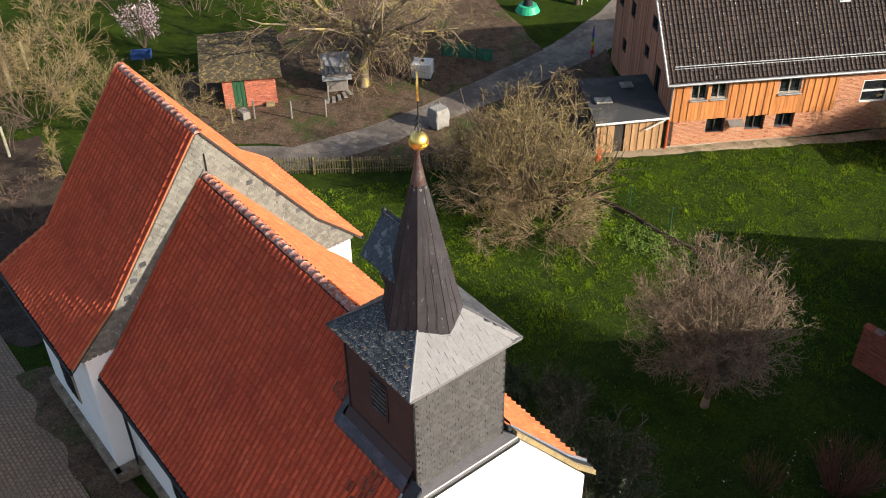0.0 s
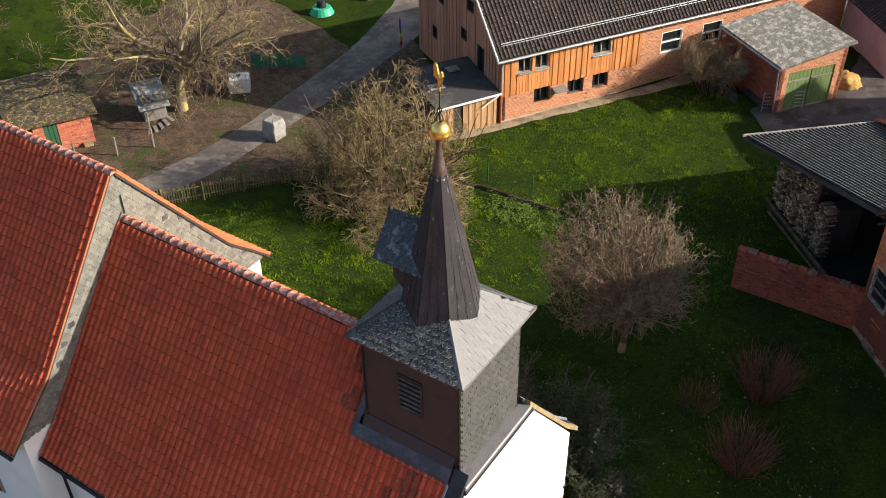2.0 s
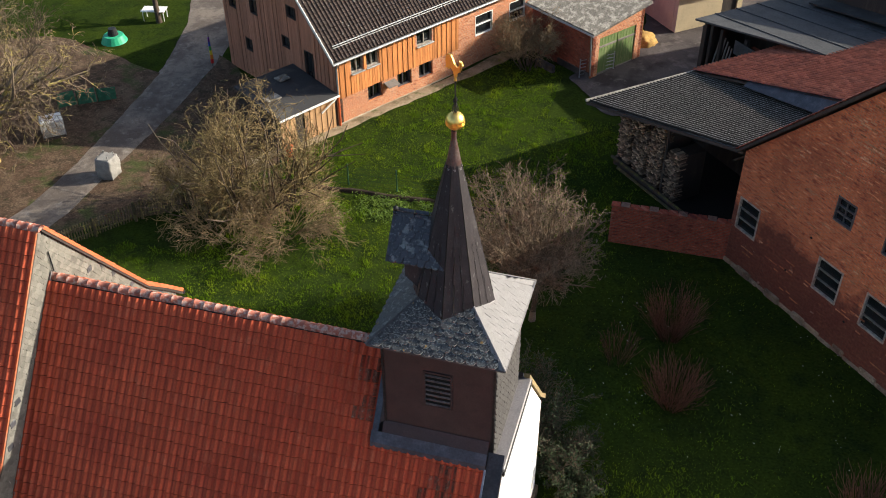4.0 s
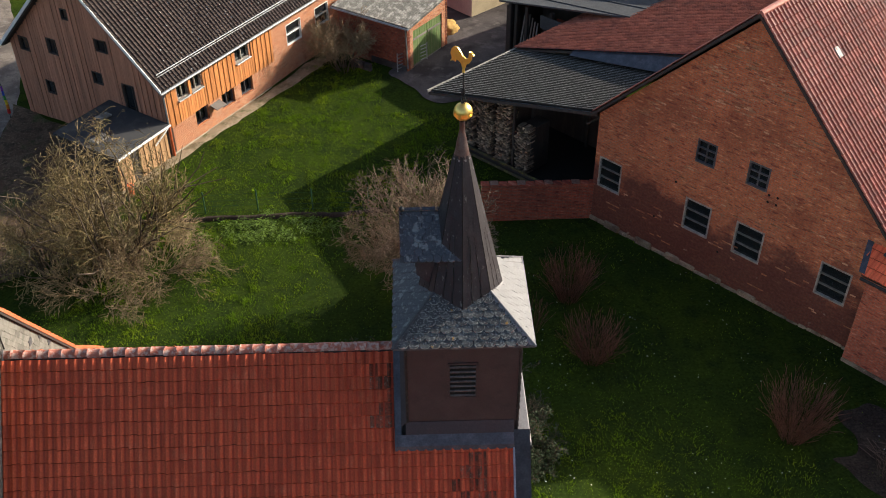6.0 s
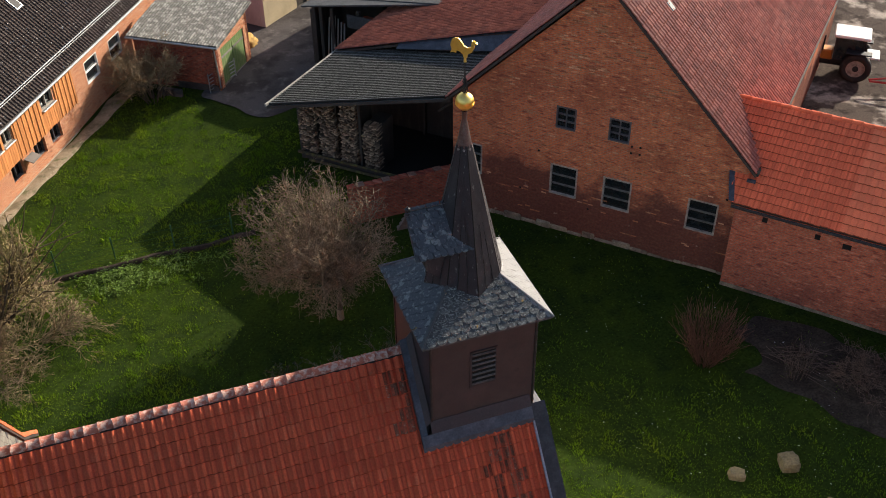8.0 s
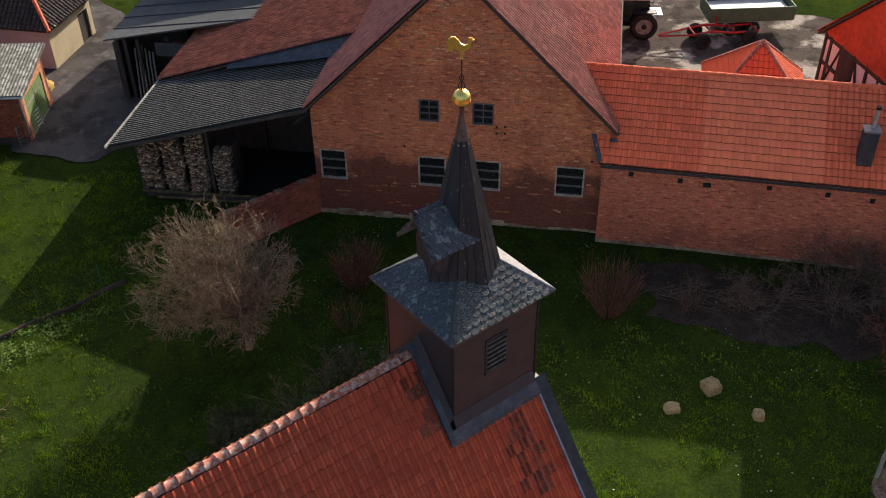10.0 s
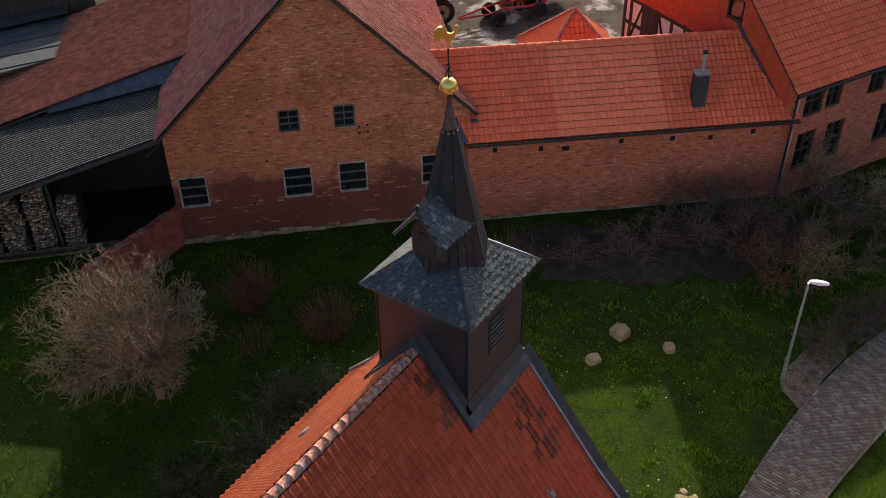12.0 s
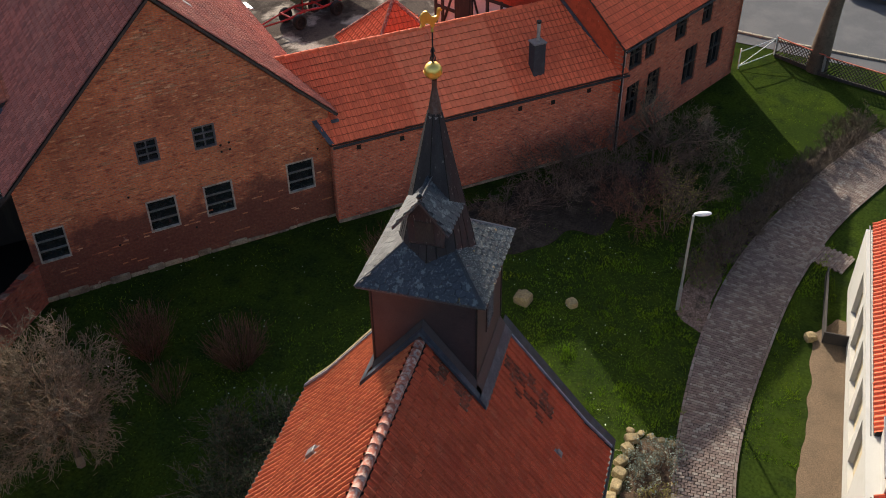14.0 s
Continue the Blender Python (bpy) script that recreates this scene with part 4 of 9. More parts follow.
# louvred opening
louvre = part("louvre", boxes([(-0.36, -0.31, -1.40, -1.34, 9.84, 10.98), (0.31, 0.36, -1.40, -1.34, 9.84, 10.98), (-0.36, 0.36, -1.40, -1.34, 10.95, 11.0), (-0.36, 0.36, -1.40, -1.34, 9.82, 9.87)]), M["cladding"], turret, "louvred sound opening")
part("backing", boxes([(-0.32, 0.32, -1.378, -1.36, 9.85, 10.96)]), M["black"], louvre)
for k in range(7):
    part("slat", boxes([(-0.31, 0.31, -0.022, 0.022, -0.016, 0.016)], Matrix.Translation((0, -1.402, 9.93 + k * 0.158)) @ Matrix.Rotation(radians(15), 4, "X"), 0.003), M["louvre_slat"], louvre)
# skirt roof
ST = 0.835
zt = ZS + ST * (HS - 0.55)
sv = [(-HS, -HS, ZS), (HS, -HS, ZS), (HS, HS, ZS), (-HS, HS, ZS), (-0.55, -0.55, zt), (0.55, -0.55, zt), (0.55, 0.55, zt), (-0.55, 0.55, zt), (-HS, -HS, ZS - 0.05), (HS, -HS, ZS - 0.05), (HS, HS, ZS - 0.05), (-HS, HS, ZS - 0.05)]
sf = [(0, 1, 5, 4), (1, 2, 6, 5), (2, 3, 7, 6), (3, 0, 4, 7), (0, 8, 9, 1), (1, 9, 10, 2), (2, 10, 11, 3), (3, 11, 8, 0), (8, 11, 10, 9)]
shape("skirt_roof", sv, sf, M["slate"], turret)
ln = math.sqrt(1 + ST * ST)
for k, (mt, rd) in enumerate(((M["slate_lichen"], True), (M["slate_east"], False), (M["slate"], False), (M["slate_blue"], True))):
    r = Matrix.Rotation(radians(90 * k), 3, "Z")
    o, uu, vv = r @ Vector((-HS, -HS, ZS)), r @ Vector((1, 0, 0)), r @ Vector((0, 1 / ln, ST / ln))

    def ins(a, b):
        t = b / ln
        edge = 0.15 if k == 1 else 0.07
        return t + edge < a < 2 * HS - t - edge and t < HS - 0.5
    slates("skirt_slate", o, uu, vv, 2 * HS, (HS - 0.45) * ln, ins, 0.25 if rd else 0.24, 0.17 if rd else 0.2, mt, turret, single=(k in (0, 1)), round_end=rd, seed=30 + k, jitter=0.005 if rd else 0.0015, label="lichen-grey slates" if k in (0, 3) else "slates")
for sx, sy in ((1, -1), (1, 1), (-1, -1), (-1, 1)):
    a, b = Vector((sx * (HS + 0.01), sy * (HS + 0.01), ZS + 0.015)), Vector((sx * 0.62, sy * 0.62, ZS + ST * (HS - 0.62) + 0.03))
    bm = tube(bmesh.new(), a, b, 0.032, sides=6)
    for side_ in (Vector((-sx, 0, 0)), Vector((0, -sy, 0))):
        k4 = [a + Vector((0, 0, 0.015)), a + side_ * 0.13 + Vector((0, 0, 0.015)), b + side_ * 0.13 * 0.7 + Vector((0, 0, 0.01)), b + Vector((0, 0, 0.01))]
        bm.faces.new([bm.verts.new(q) for q in k4])
    part("hip_strip", bm, M["slate_east"] if sx > 0 and sy < 0 else M["slate"], turret)
# pale lead along the north edge of the east slope and round the spire's foot
q_ = [Vector((HS - d, HS - d - w_, ZS + ST * d + 0.045)) for d, w_ in ((0.02, 0.02), (1.02, 0.02), (1.02, 0.16), (0.02, 0.24))]
slab("edge_strip", q_, 0.03, M["slate_east"], turret, "pale grey edge strip")
q_ = [Vector((HS - d, w_ - (HS - d), ZS + ST * d + 0.04)) for d, w_ in ((0.02, 0.30), (1.02, 0.24), (1.02, 0.01), (0.02, 0.01))]
slab("edge_strip", q_, 0.03, M["slate_east"], turret, "pale grey edge strip")
for k in (7, 0):
    a0, a1 = math.pi * k / 4, math.pi * (k + 1) / 4
    part("foot_flashing", tubes([(tuple(1.0 * c for c in (math.cos(a0), math.sin(a0))) + (12.34 + 0.10 * (k == 7),), tuple(1.0 * c for c in (math.cos(a1), math.sin(a1))) + (12.34 + 0.10 * (k == 0),), 0.03)], 6), M["lead_pale"], turret, "pale lead flashing")
part("eaves_strip", boxes([(HS - 0.01, HS + 0.03, -HS, HS, ZS - 0.03, ZS + 0.03)]), M["lead_pale"], turret)
# spire
ZA, Z0, R0 = 16.72, 12.05, 1.06
rings = []
sp = bmesh.new()
levels = [(Z0, R0), (12.6, 0.915), (13.5, 0.705), (14.5, 0.485), (15.4, 0.285), (16.0, 0.165)]
for z, r in levels:
    rings.append([sp.verts.new((r * math.cos(math.pi * k / 4), r * math.sin(math.pi * k / 4), z)) for k in range(8)])
for a, b in zip(rings, rings[1:]):
    for k in range(8):
        sp.faces.new((a[k], a[(k + 1) % 8], b[(k + 1) % 8], b[k]))
sp.faces.new(rings[-1])
part("spire", sp, M["shingle"], turret, "tall dark slate-clad octagonal spire")
for k in range(8):
    a0 = math.pi * k / 4
    a1 = math.pi * (k + 1) / 4
    p0, p1 = Vector((math.cos(a0), math.sin(a0), 0)), Vector((math.cos(a1), math.sin(a1), 0))
    bm = tubes([(p0 * (R0 - 0.005) + Vector((0, 0, Z0)), p0 * 0.17 + Vector((0, 0, 15.98)), 0.022, 0.016)], 5)
    part("ridge_strip", bm, M["black"], turret)
    # courses of long slates with one open seam on every face
    mid, uu = (p0 + p1) / 2, (p1 - p0).normalized()
    vv = (mid * 0.165 + Vector((0, 0, 16.0))) - (mid * R0 + Vector((0, 0, Z0)))

    rsp = random.Random(50 + k)
    nrm = uu.cross(vv).normalized()
    vs_, fs_ = [], []
    rows_ = 17
    for r_ in range(rows_):
        t0, t1 = r_ / rows_, min((r_ + 1.12) / rows_, 1.0)
        cuts = [0.0, 0.34 + 0.05 * math.sin(r_ * 2.1), 0.67 + 0.05 * math.cos(r_ * 1.7), 1.0]
        for c_ in range(3):
            lift = 0.010 + rsp.uniform(0, 0.005)
            q = []
            for t_, l_ in ((t0, lift + 0.006), (t1, lift)):
                ra = R0 + (0.165 - R0) * t_
                za = Z0 + (16.0 - Z0) * t_
                for e_ in ((cuts[c_] + 0.012), (cuts[c_ + 1] - 0.012)):
                    q.append((p0 * (1 - e_) + p1 * e_) * ra + Vector((0, 0, za)) + nrm * l_)
            o_ = len(vs_)
            vs_ += [q[0], q[1], q[3], q[2], q[0] - nrm * 0.016, q[1] - nrm * 0.016]
            fs_ += [(o_, o_ + 1, o_ + 2, o_ + 3), (o_ + 4, o_ + 5, o_ + 1, o_)]
    shape("spire_slate", vs_, fs_, M["shingle"], turret, "dark slates in courses")["kind"] = "stuff"
    c0 = mid * (R0 + 0.012) + Vector((0, 0, Z0))
    seam = [(c0 + uu * s * 0.14, c0 + uu * s * 0.05 + vv * 0.52, 0.012, 0.008) for s in (-1, 1)]
    part("seam", tubes(seam, 4), M["black"], turret)
cone = bmesh.new()
prof = [(0.185, 15.90), (0.175, 15.96), (0.085, 16.45), (0.055, 16.62), (0.06, 16.80)]
rr = [[cone.verts.new((r * math.cos(math.pi * k / 8), r * math.sin(math.pi * k / 8), z)) for k in range(16)] for r, z in prof]
for a, b in zip(rr, rr[1:]):
    for k in range(16):
        cone.faces.new((a[k], a[(k + 1) % 16], b[(k + 1) % 16], b[k]))
part("spire_cap", cone, M["copper"], turret, "brown copper cone cap", smooth=True)
part("cap_band", tubes([((0, 0, 15.88), (0, 0, 15.93), 0.195, 0.19)], 16), M["lead_pale"], turret)
# dormer gablet
dv = [(-1.06, -0.40, 12.95), (-1.06, 0.40, 12.95), (-1.06, 0.42, 13.62), (-1.06, 0, 14.25), (-1.06, -0.42, 13.62), (-0.5, -0.40, 12.45), (-0.5, 0.40, 12.45), (0, 0.42, 13.62), (0, 0, 14.25), (0, -0.42, 13.62)]
dorm = shape("gablet", dv, [(0, 4, 3, 2, 1), (0, 5, 9, 4), (1, 2, 7, 6), (5, 6, 7, 8, 9), (0, 1, 6, 5)], M["shingle"], turret, "small slated gablet on the spire")
for sgn in (-1, 1):
    o = Vector((-1.42 if sgn < 0 else 0.02, sgn * 0.70, 13.54))
    vv = Vector((0, -sgn * 0.70, 0.88))
    uu = Vector((1, 0, 0)) if sgn < 0 else Vector((-1, 0, 0))
    nn = uu.cross(vv).normalized()
    L = 1.44
    q = [o, o + uu * L, o + uu * L + vv, o + vv]
    shape("gablet_roof", [p for p in q] + [p - nn * 0.05 for p in q], [(0, 1, 2, 3), (7, 6, 5, 4), (0, 4, 5, 1), (1, 5, 6, 2), (2, 6, 7, 3), (3, 7, 4, 0)], M["slate"], dorm)
    # the north side takes the slate with the sunlit tone in its colour
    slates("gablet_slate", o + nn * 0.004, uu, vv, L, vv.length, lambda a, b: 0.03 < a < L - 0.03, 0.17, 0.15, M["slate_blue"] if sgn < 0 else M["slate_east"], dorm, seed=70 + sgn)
part("gablet_shutter", boxes([(-1.08, -1.055, -0.24, 0.24, 13.02, 13.6)], bevel=0.008), M["dark_wood"], dorm)
fin = tubes([((-1.36, 0, 14.30), (-1.36, 0, 14.62), 0.018), ((-1.36, 0, 14.40), (-1.36, 0, 14.44), 0.06)], 8)
s = bmesh.ops.create_uvsphere(fin, u_segments=10, v_segments=8, radius=0.065)
bmesh.ops.translate(fin, vec=(-1.36, 0, 14.53), verts=s["verts"])
part("gablet_finial", fin, M["iron"], dorm, "small round metal finial")

# ---------- finial and weathercock ----------
vane = thing("weather_vane", "gilded ball and weathercock on a wrought iron rod above the spire", "weather vane")
ball = bmesh.new()
s = bmesh.ops.create_uvsphere(ball, u_segments=28, v_segments=18, radius=0.205)
bmesh.ops.translate(ball, vec=(0.02, 0.03, 17.01), verts=s["verts"])
ballob = part("ball", ball, M["gold"], vane, "polished gilded ball", smooth=True)
for z in (16.955, 16.99):
    bd = bmesh.new()
    tube(bd, (0.02, 0.03, z - 0.012), (0.02, 0.03, z + 0.012), 0.2075, sides=28)
    part("ball_band", bd, M["gold"], ballob, smooth=False)
part("rod", tubes([((0.02, 0.03, 16.7), (0.02, 0.03, 18.1), 0.016)]), M["iron"], vane)
scroll = bmesh.new()
for k in range(4):
    a = math.pi / 4 + k * math.pi / 2
    pts = [Vector((0.02 + r * math.cos(a), 0.03 + r * math.sin(a), z)) for r, z in ((0.02, 17.2), (0.075, 17.27), (0.05, 17.36), (0.015, 17.42), (0.05, 17.48), (0.02, 17.56))]
    for p, q in zip(pts, pts[1:]):
        tube(scroll, p, q, 0.012, sides=5)
part("scrollwork", scroll, M["iron"], vane, "black wrought iron scrollwork")
cock = [(0.0, 0.0), (0.045, 0.02), (0.06, 0.10), (0.15, 0.16), (0.20, 0.25), (0.205, 0.34), (0.25, 0.335), (0.265, 0.36), (0.235, 0.385), (0.225, 0.42), (0.205, 0.40), (0.19, 0.43), (0.17, 0.40), (0.15, 0.42), (0.14, 0.37), (0.13, 0.27), (0.06, 0.245), (-0.02, 0.28), (-0.07, 0.36), (-0.14, 0.435), (-0.22, 0.44), (-0.29, 0.38), (-0.315, 0.28), (-0.29, 0.17), (-0.325, 0.09), (-0.25, 0.12), (-0.20, 0.10), (-0.19, 0.16), (-0.12, 0.15), (-0.05, 0.10), (-0.03, 0.03)]
part("weathercock", prism(cock, [], 0.035, Matrix.Translation((0.02, 0.03, 18.02)) @ Matrix.Rotation(radians(-38), 4, "Z") @ Matrix.Translation((0, -0.0175, 0))), M["gold"], vane, "gilded cock-shaped vane")
part("vane_foot", tubes([((0.02, 0.03, 17.94), (0.02, 0.03, 18.06), 0.035, 0.02)]), M["gold"], vane)


# ---------- openings ----------
def slatted_window(parent, u, w, wd, ht, y=0.0, frame=None, bars=2, cols=0, label="", deep=0.12, t=0.07):
    """A window in a wall whose outer face is the local plane y: frame, dark pane, bars."""
    f = frame or M["frame_grey"]
    win = part("window", boxes([(u, u + t, y - 0.03, y + deep, w, w + ht), (u + wd - t, u + wd, y - 0.03, y + deep, w, w + ht), (u + t, u + wd - t, y - 0.03, y + deep, w + ht - t, w + ht), (u + t, u + wd - t, y - 0.04, y + deep, w, w + t)], bevel=0.008), f, parent, label)
    part("pane", boxes([(u + t, u + wd - t, y + deep - 0.03, y + deep - 0.01, w + t, w + ht - t)]), M["glass"], win)
    for k in range(bars):
        z = w + t + (k + 1) * (ht - 2 * t) / (bars + 1)
        part("bar", boxes([(u + t, u + wd - t, y + 0.0, y + deep - 0.035, z - 0.03, z + 0.03)], bevel=0.006), M["slat"] if f is M["frame_grey"] else f, win)
    for k in range(cols):
        x = u + t + (k + 1) * (wd - 2 * t) / (cols + 1)
        part("mullion", boxes([(x - 0.025, x + 0.025, y + 0.005, y + deep - 0.04, w + t, w + ht - t)]), f, win)
    return win


def frame_pose(x, y, dx, dy, z=0.0):
    """A pose whose local x runs along (dx, dy)."""
    return pose(x, y, z, 0, 0, math.degrees(math.atan2(dy, dx)))


def corrugated(name, corners, material, parent, pitch=0.18, amp=0.022, label="", thick=0.03):
    """A corrugated sheet over four corners a-b along the eave, d-c along the top; waves run up the slope."""
    a, b, c, d = [Vector(p) for p in corners]
    n = int((b - a).length / pitch * 6)
    nr = ((b - a).cross(d - a)).normalized()
    nr = nr if nr.z > 0 else -nr
    vs, fs = [], []
    rows = 6
    for j in range(rows + 1):
        t = j / rows
        for i in range(n + 1):
            s = i / n
            p = (a + (b - a) * s) * (1 - t) + (d + (c - d) * s) * t
            lap = 0.03 * (1 - (t * 3) % 1.0)
            vs.append(p + nr * (amp * math.sin(2 * math.pi * i / 6) + lap))
            if i and j:
                q = (j - 1) * (n + 1) + i - 1
                fs.append((q, q + 1, q + n + 2, q + n + 1))
    k = len(vs)
    for p in (a, b, c, d):
        vs.append(p - nr * (thick + amp))
    fs.append((k, k + 3, k + 2, k + 1))
    ob = shape(name, vs, fs, [material, M["trough_shade"]], parent, label, smooth=True)
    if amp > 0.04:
        # the shade of the troughs is painted in with a darker colour
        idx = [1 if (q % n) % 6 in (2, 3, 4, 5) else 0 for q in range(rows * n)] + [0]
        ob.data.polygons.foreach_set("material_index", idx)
    return ob


def slope_tiles(name, parent, p_eave0, p_eave1, p_ridge0, material, kind, w, h, seed, keep=None, single=None, label=""):
    """Tiles on a plain slope given by its eave's ends and one ridge end, in the parent's frame."""
    e0, e1, r0 = Vector(p_eave0), Vector(p_eave1), Vector(p_ridge0)
    L = (e1 - e0).length
    ux = (e1 - e0) / L
    up = (r0 - e0) - ux * (r0 - e0).dot(ux)
    H = up.length
    up = up / H
    out = ux.cross(up)
    if out.z < 0:
        e0, ux = e1, -ux
        out = ux.cross(up)
    rnd = np.random.RandomState(seed)
    base, bf = tile_arrays(kind, w, h)
    me = mesh_of("roof_tile", base, bf, material)
    me.shade_smooth()
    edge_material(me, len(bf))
    rows, cols = int(H / h + 0.3), int(L / w)
    verts, faces, count = [], [], 0
    for r in range(rows):
        for c in range(cols):
            j = rnd.normal(0, 1, 4)
            o = e0 + ux * ((c + 0.5) * L / cols + 0.003 * j[0]) + up * (r * H / rows + 0.006 * j[1]) + out * (0.02 + 0.004 * abs(j[2]))
            if keep and not keep(o):
                continue
            uu = (ux + up * 0.01 * j[3]).normalized()
            if single and single(o):
                ob = new("roof_tile", me)
                ob.parent = parent
                ob.matrix_basis = Matrix.Translation(o) @ Matrix((uu, out.cross(uu), out)).transposed().to_4x4()
                continue
            verts.append(np.array(o)[None] + base[:, :1] * np.array(uu)[None] + base[:, 1:2] * np.array(up)[None] + base[:, 2:] * np.array(out)[None])
            faces.extend([tuple(i + count for i in f) for f in bf])
            count += len(base)
    if verts:
        ob = shape(name, np.concatenate(verts).tolist(), faces, material, parent, label, smooth=True)
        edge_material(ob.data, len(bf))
        ob["kind"] = "stuff"


# ---------- barn ----------
barn = thing("brick_barn", "large old brick barn with a steep red tiled gable roof", "barn", frame_pose(7.309, 19.187, 0.681, -0.732))
BL, BR, BA, BD = -0.35, 12.95, 6.3, 24.0
LOW = [(-0.09, 1.24), (4.50, 1.29), (6.97, 1.30), (10.74, 1.30)]
UPP = [(4.60, 0.92), (6.97, 0.95)]
holes = [(u, u + wd, 2.06, 3.64) for u, wd in LOW] + [(u, u + wd, 5.48, 6.56) for u, wd in UPP]
outline = [(BL, -1.0), (BR, -1.0), (BR, 5.72), (BA, 12.25), (BL, 5.72)]
part("gable_wall", prism(outline, holes, 0.42), M["brick_barn"], barn, "red-brown brick gable wall")
xx = BL
rs = random.Random(4)
while xx < BR:
    wdt = rs.uniform(0.35, 0.9)
    part("plinth_stone", boxes([(xx, min(xx + wdt - 0.004, BR), -0.04 - rs.uniform(0, 0.09), 0.1, -1.0, 0.36 + rs.uniform(-0.16, 0.10))], bevel=0.05), M["plinth"], barn)
    xx += wdt
for u, wd in LOW:
    slatted_window(barn, u, 2.06, wd, 1.58, 0.0, bars=2, label="grey framed stable window with dark louvres")
for u, wd in UPP:
    slatted_window(barn, u, 5.48, wd, 1.08, 0.0, frame=M["slate"], bars=2, cols=1, label="small dark iron barn window")
for u, w in ((8.05, 5.42), (8.42, 5.45), (8.05, 5.1), (8.42, 5.12), (3.9, 4.1), (12.3, 4.0), (3.1, 1.9), (6.4, 1.7)):
    part("wall_hole", tubes([((u, -0.012, w), (u, 0.05, w), 0.055)]), M["black"], barn)
# uneven bricks that stand proud of the gable
M["brick_pale"] = surface("odd_brick", (0.40, 0.165, 0.085), [((0.52, 0.30, 0.18), 0.8, 0.5, 0.6, 0.7)], 0.95, rnd=0.45, rnd_col=(0.15, 0.05, 0.035), grain=(20, 0.25), bump=(25, 0.3), spec=0.05)
brick_me = mesh_of("brick", [], [], M["brick_pale"])
bmb = boxes([(0.009, 0.241, -0.010, 0.02, 0.009, 0.071)], bevel=0.004)
bmb.to_mesh(brick_me)
bmb.free()
rq = random.Random(71)
cnt = 0
while cnt < 300:
    row = rq.randint(10, 148)
    z = row * 0.08
    lim = (BR - BL) / 2 if z < 5.6 else (12.1 - z) / 6.5 * 6.5
    u = rq.uniform(BA - lim + 0.4, BA + lim - 0.6)
    u = math.floor(u / 0.25) * 0.25 + (0.125 if row % 2 == 0 else 0.0)
    if any(a - 0.3 < u < b + 0.05 and c - 0.1 < z < d + 0.05 for a, b, c, d in holes) or noise.noise(Vector((u * 0.7, z * 1.2, 0))) < -0.05:
        continue
    for k in range(rq.choice((1, 1, 2, 3))):
        ob = new("brick", brick_me)
        ob.parent = barn
        ob.location = (u + 0.25 * k, 0.004 * rq.random(), z)
        cnt += 1
part("side_wall", boxes([(BL, BL + 0.4, 0.42, BD, -1.0, 5.6), (BR - 0.4, BR, 0.42, BD, -1.0, 5.6)]), M["brick_barn"], barn)
part("rear_wall", prism(outline, [], 0.4, Matrix.Translation((0, BD - 0.4, 0))), M["brick_barn"], barn)
RZ, EZ = 12.55, 5.70
for e, nm in ((-0.62, "west"), (13.22, "east")):
    slab("roof_boarding", [(e, -0.28, EZ - 0.02), (BA, -0.28, RZ - 0.02), (BA, BD, RZ - 0.02), (e, BD, EZ - 0.02)], 0.10, M["dark_wood"], barn)
    slope_tiles("roof_tiles_" + nm, barn, (e, -0.3, EZ), (e, BD, EZ), (BA, -0.3, RZ), M["tile_barn"], "pan", 0.235, 0.32, 31 if e < 0 else 32, label="weathered red pantiles")
    sg = 1 if e < 0 else -1
    pts = [(e - sg * 0.03, EZ - 0.16), (BA, RZ - 0.12), (BA, RZ + 0.02), (e - sg * 0.03, EZ - 0.02)]
    part("bargeboard", prism(pts, [], 0.05, Matrix.Translation((0, -0.34, 0))), M["dark_wood"], barn, "dark timber bargeboard")
part("ridge_cap", tubes([((BA, -0.3, RZ), (BA, BD, RZ), 0.13)], 10), M["tile_barn"], barn)
for u, v in ((10.4, 14.5), (9.4, 7.5), (8.2, 2.6)):
    z = RZ - (u - BA) * (RZ - EZ) / (13.22 - BA)
    an = math.atan2(EZ - RZ, 13.22 - BA)
    part("roof_light", boxes([(-0.22, 0.22, -0.15, 0.15, 0.05, 0.10)], Matrix.Translation((u, v, z)) @ Matrix.Rotation(-an, 4, "Y"), 0.01), M["tank_grey"], barn, "small pale roof light")
part("gutter", tubes([((13.28, -0.2, EZ - 0.1), (13.28, BD, EZ - 0.1), 0.07)]), M["dark_wood"], barn)
part("gutter_end", boxes([(12.95, 13.3, -0.40, -0.25, 5.30, 5.42)], bevel=0.02), M["lead"], barn, "blue-grey gutter end")

# ---------- lean-to wood store on the barn's flank (same frame as the barn) ----------
store = thing("wood_store", "open timber lean-to with a corrugated roof beside the barn", "shed", frame_pose(7.309, 19.187, 0.681, -0.732))
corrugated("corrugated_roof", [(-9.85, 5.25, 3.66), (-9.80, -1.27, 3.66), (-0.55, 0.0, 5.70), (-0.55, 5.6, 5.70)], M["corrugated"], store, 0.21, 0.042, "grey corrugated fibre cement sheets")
slab("tile_boarding", [(-9.9, 5.1, 3.70), (0.9, 5.1, 7.05), (0.9, 15.5, 7.05), (-9.9, 15.5, 3.70)], 0.12, M["dark_wood"], store)
slope_tiles("roof_tiles", store, (-9.95, 5.05, 3.74), (-9.95, 15.5, 3.74), (0.9, 5.05, 7.1), M["tile_store"], "pan", 0.235, 0.32, 35, label="brown-red pantiles")
slab("step_flashing", [(-6.0, 4.85, 4.78), (0.4, 4.5, 6.15), (0.5, 5.2, 6.95), (-6.0, 5.2, 4.98)], 0.03, M["lead"], store, "blue-grey sheet metal flashing")
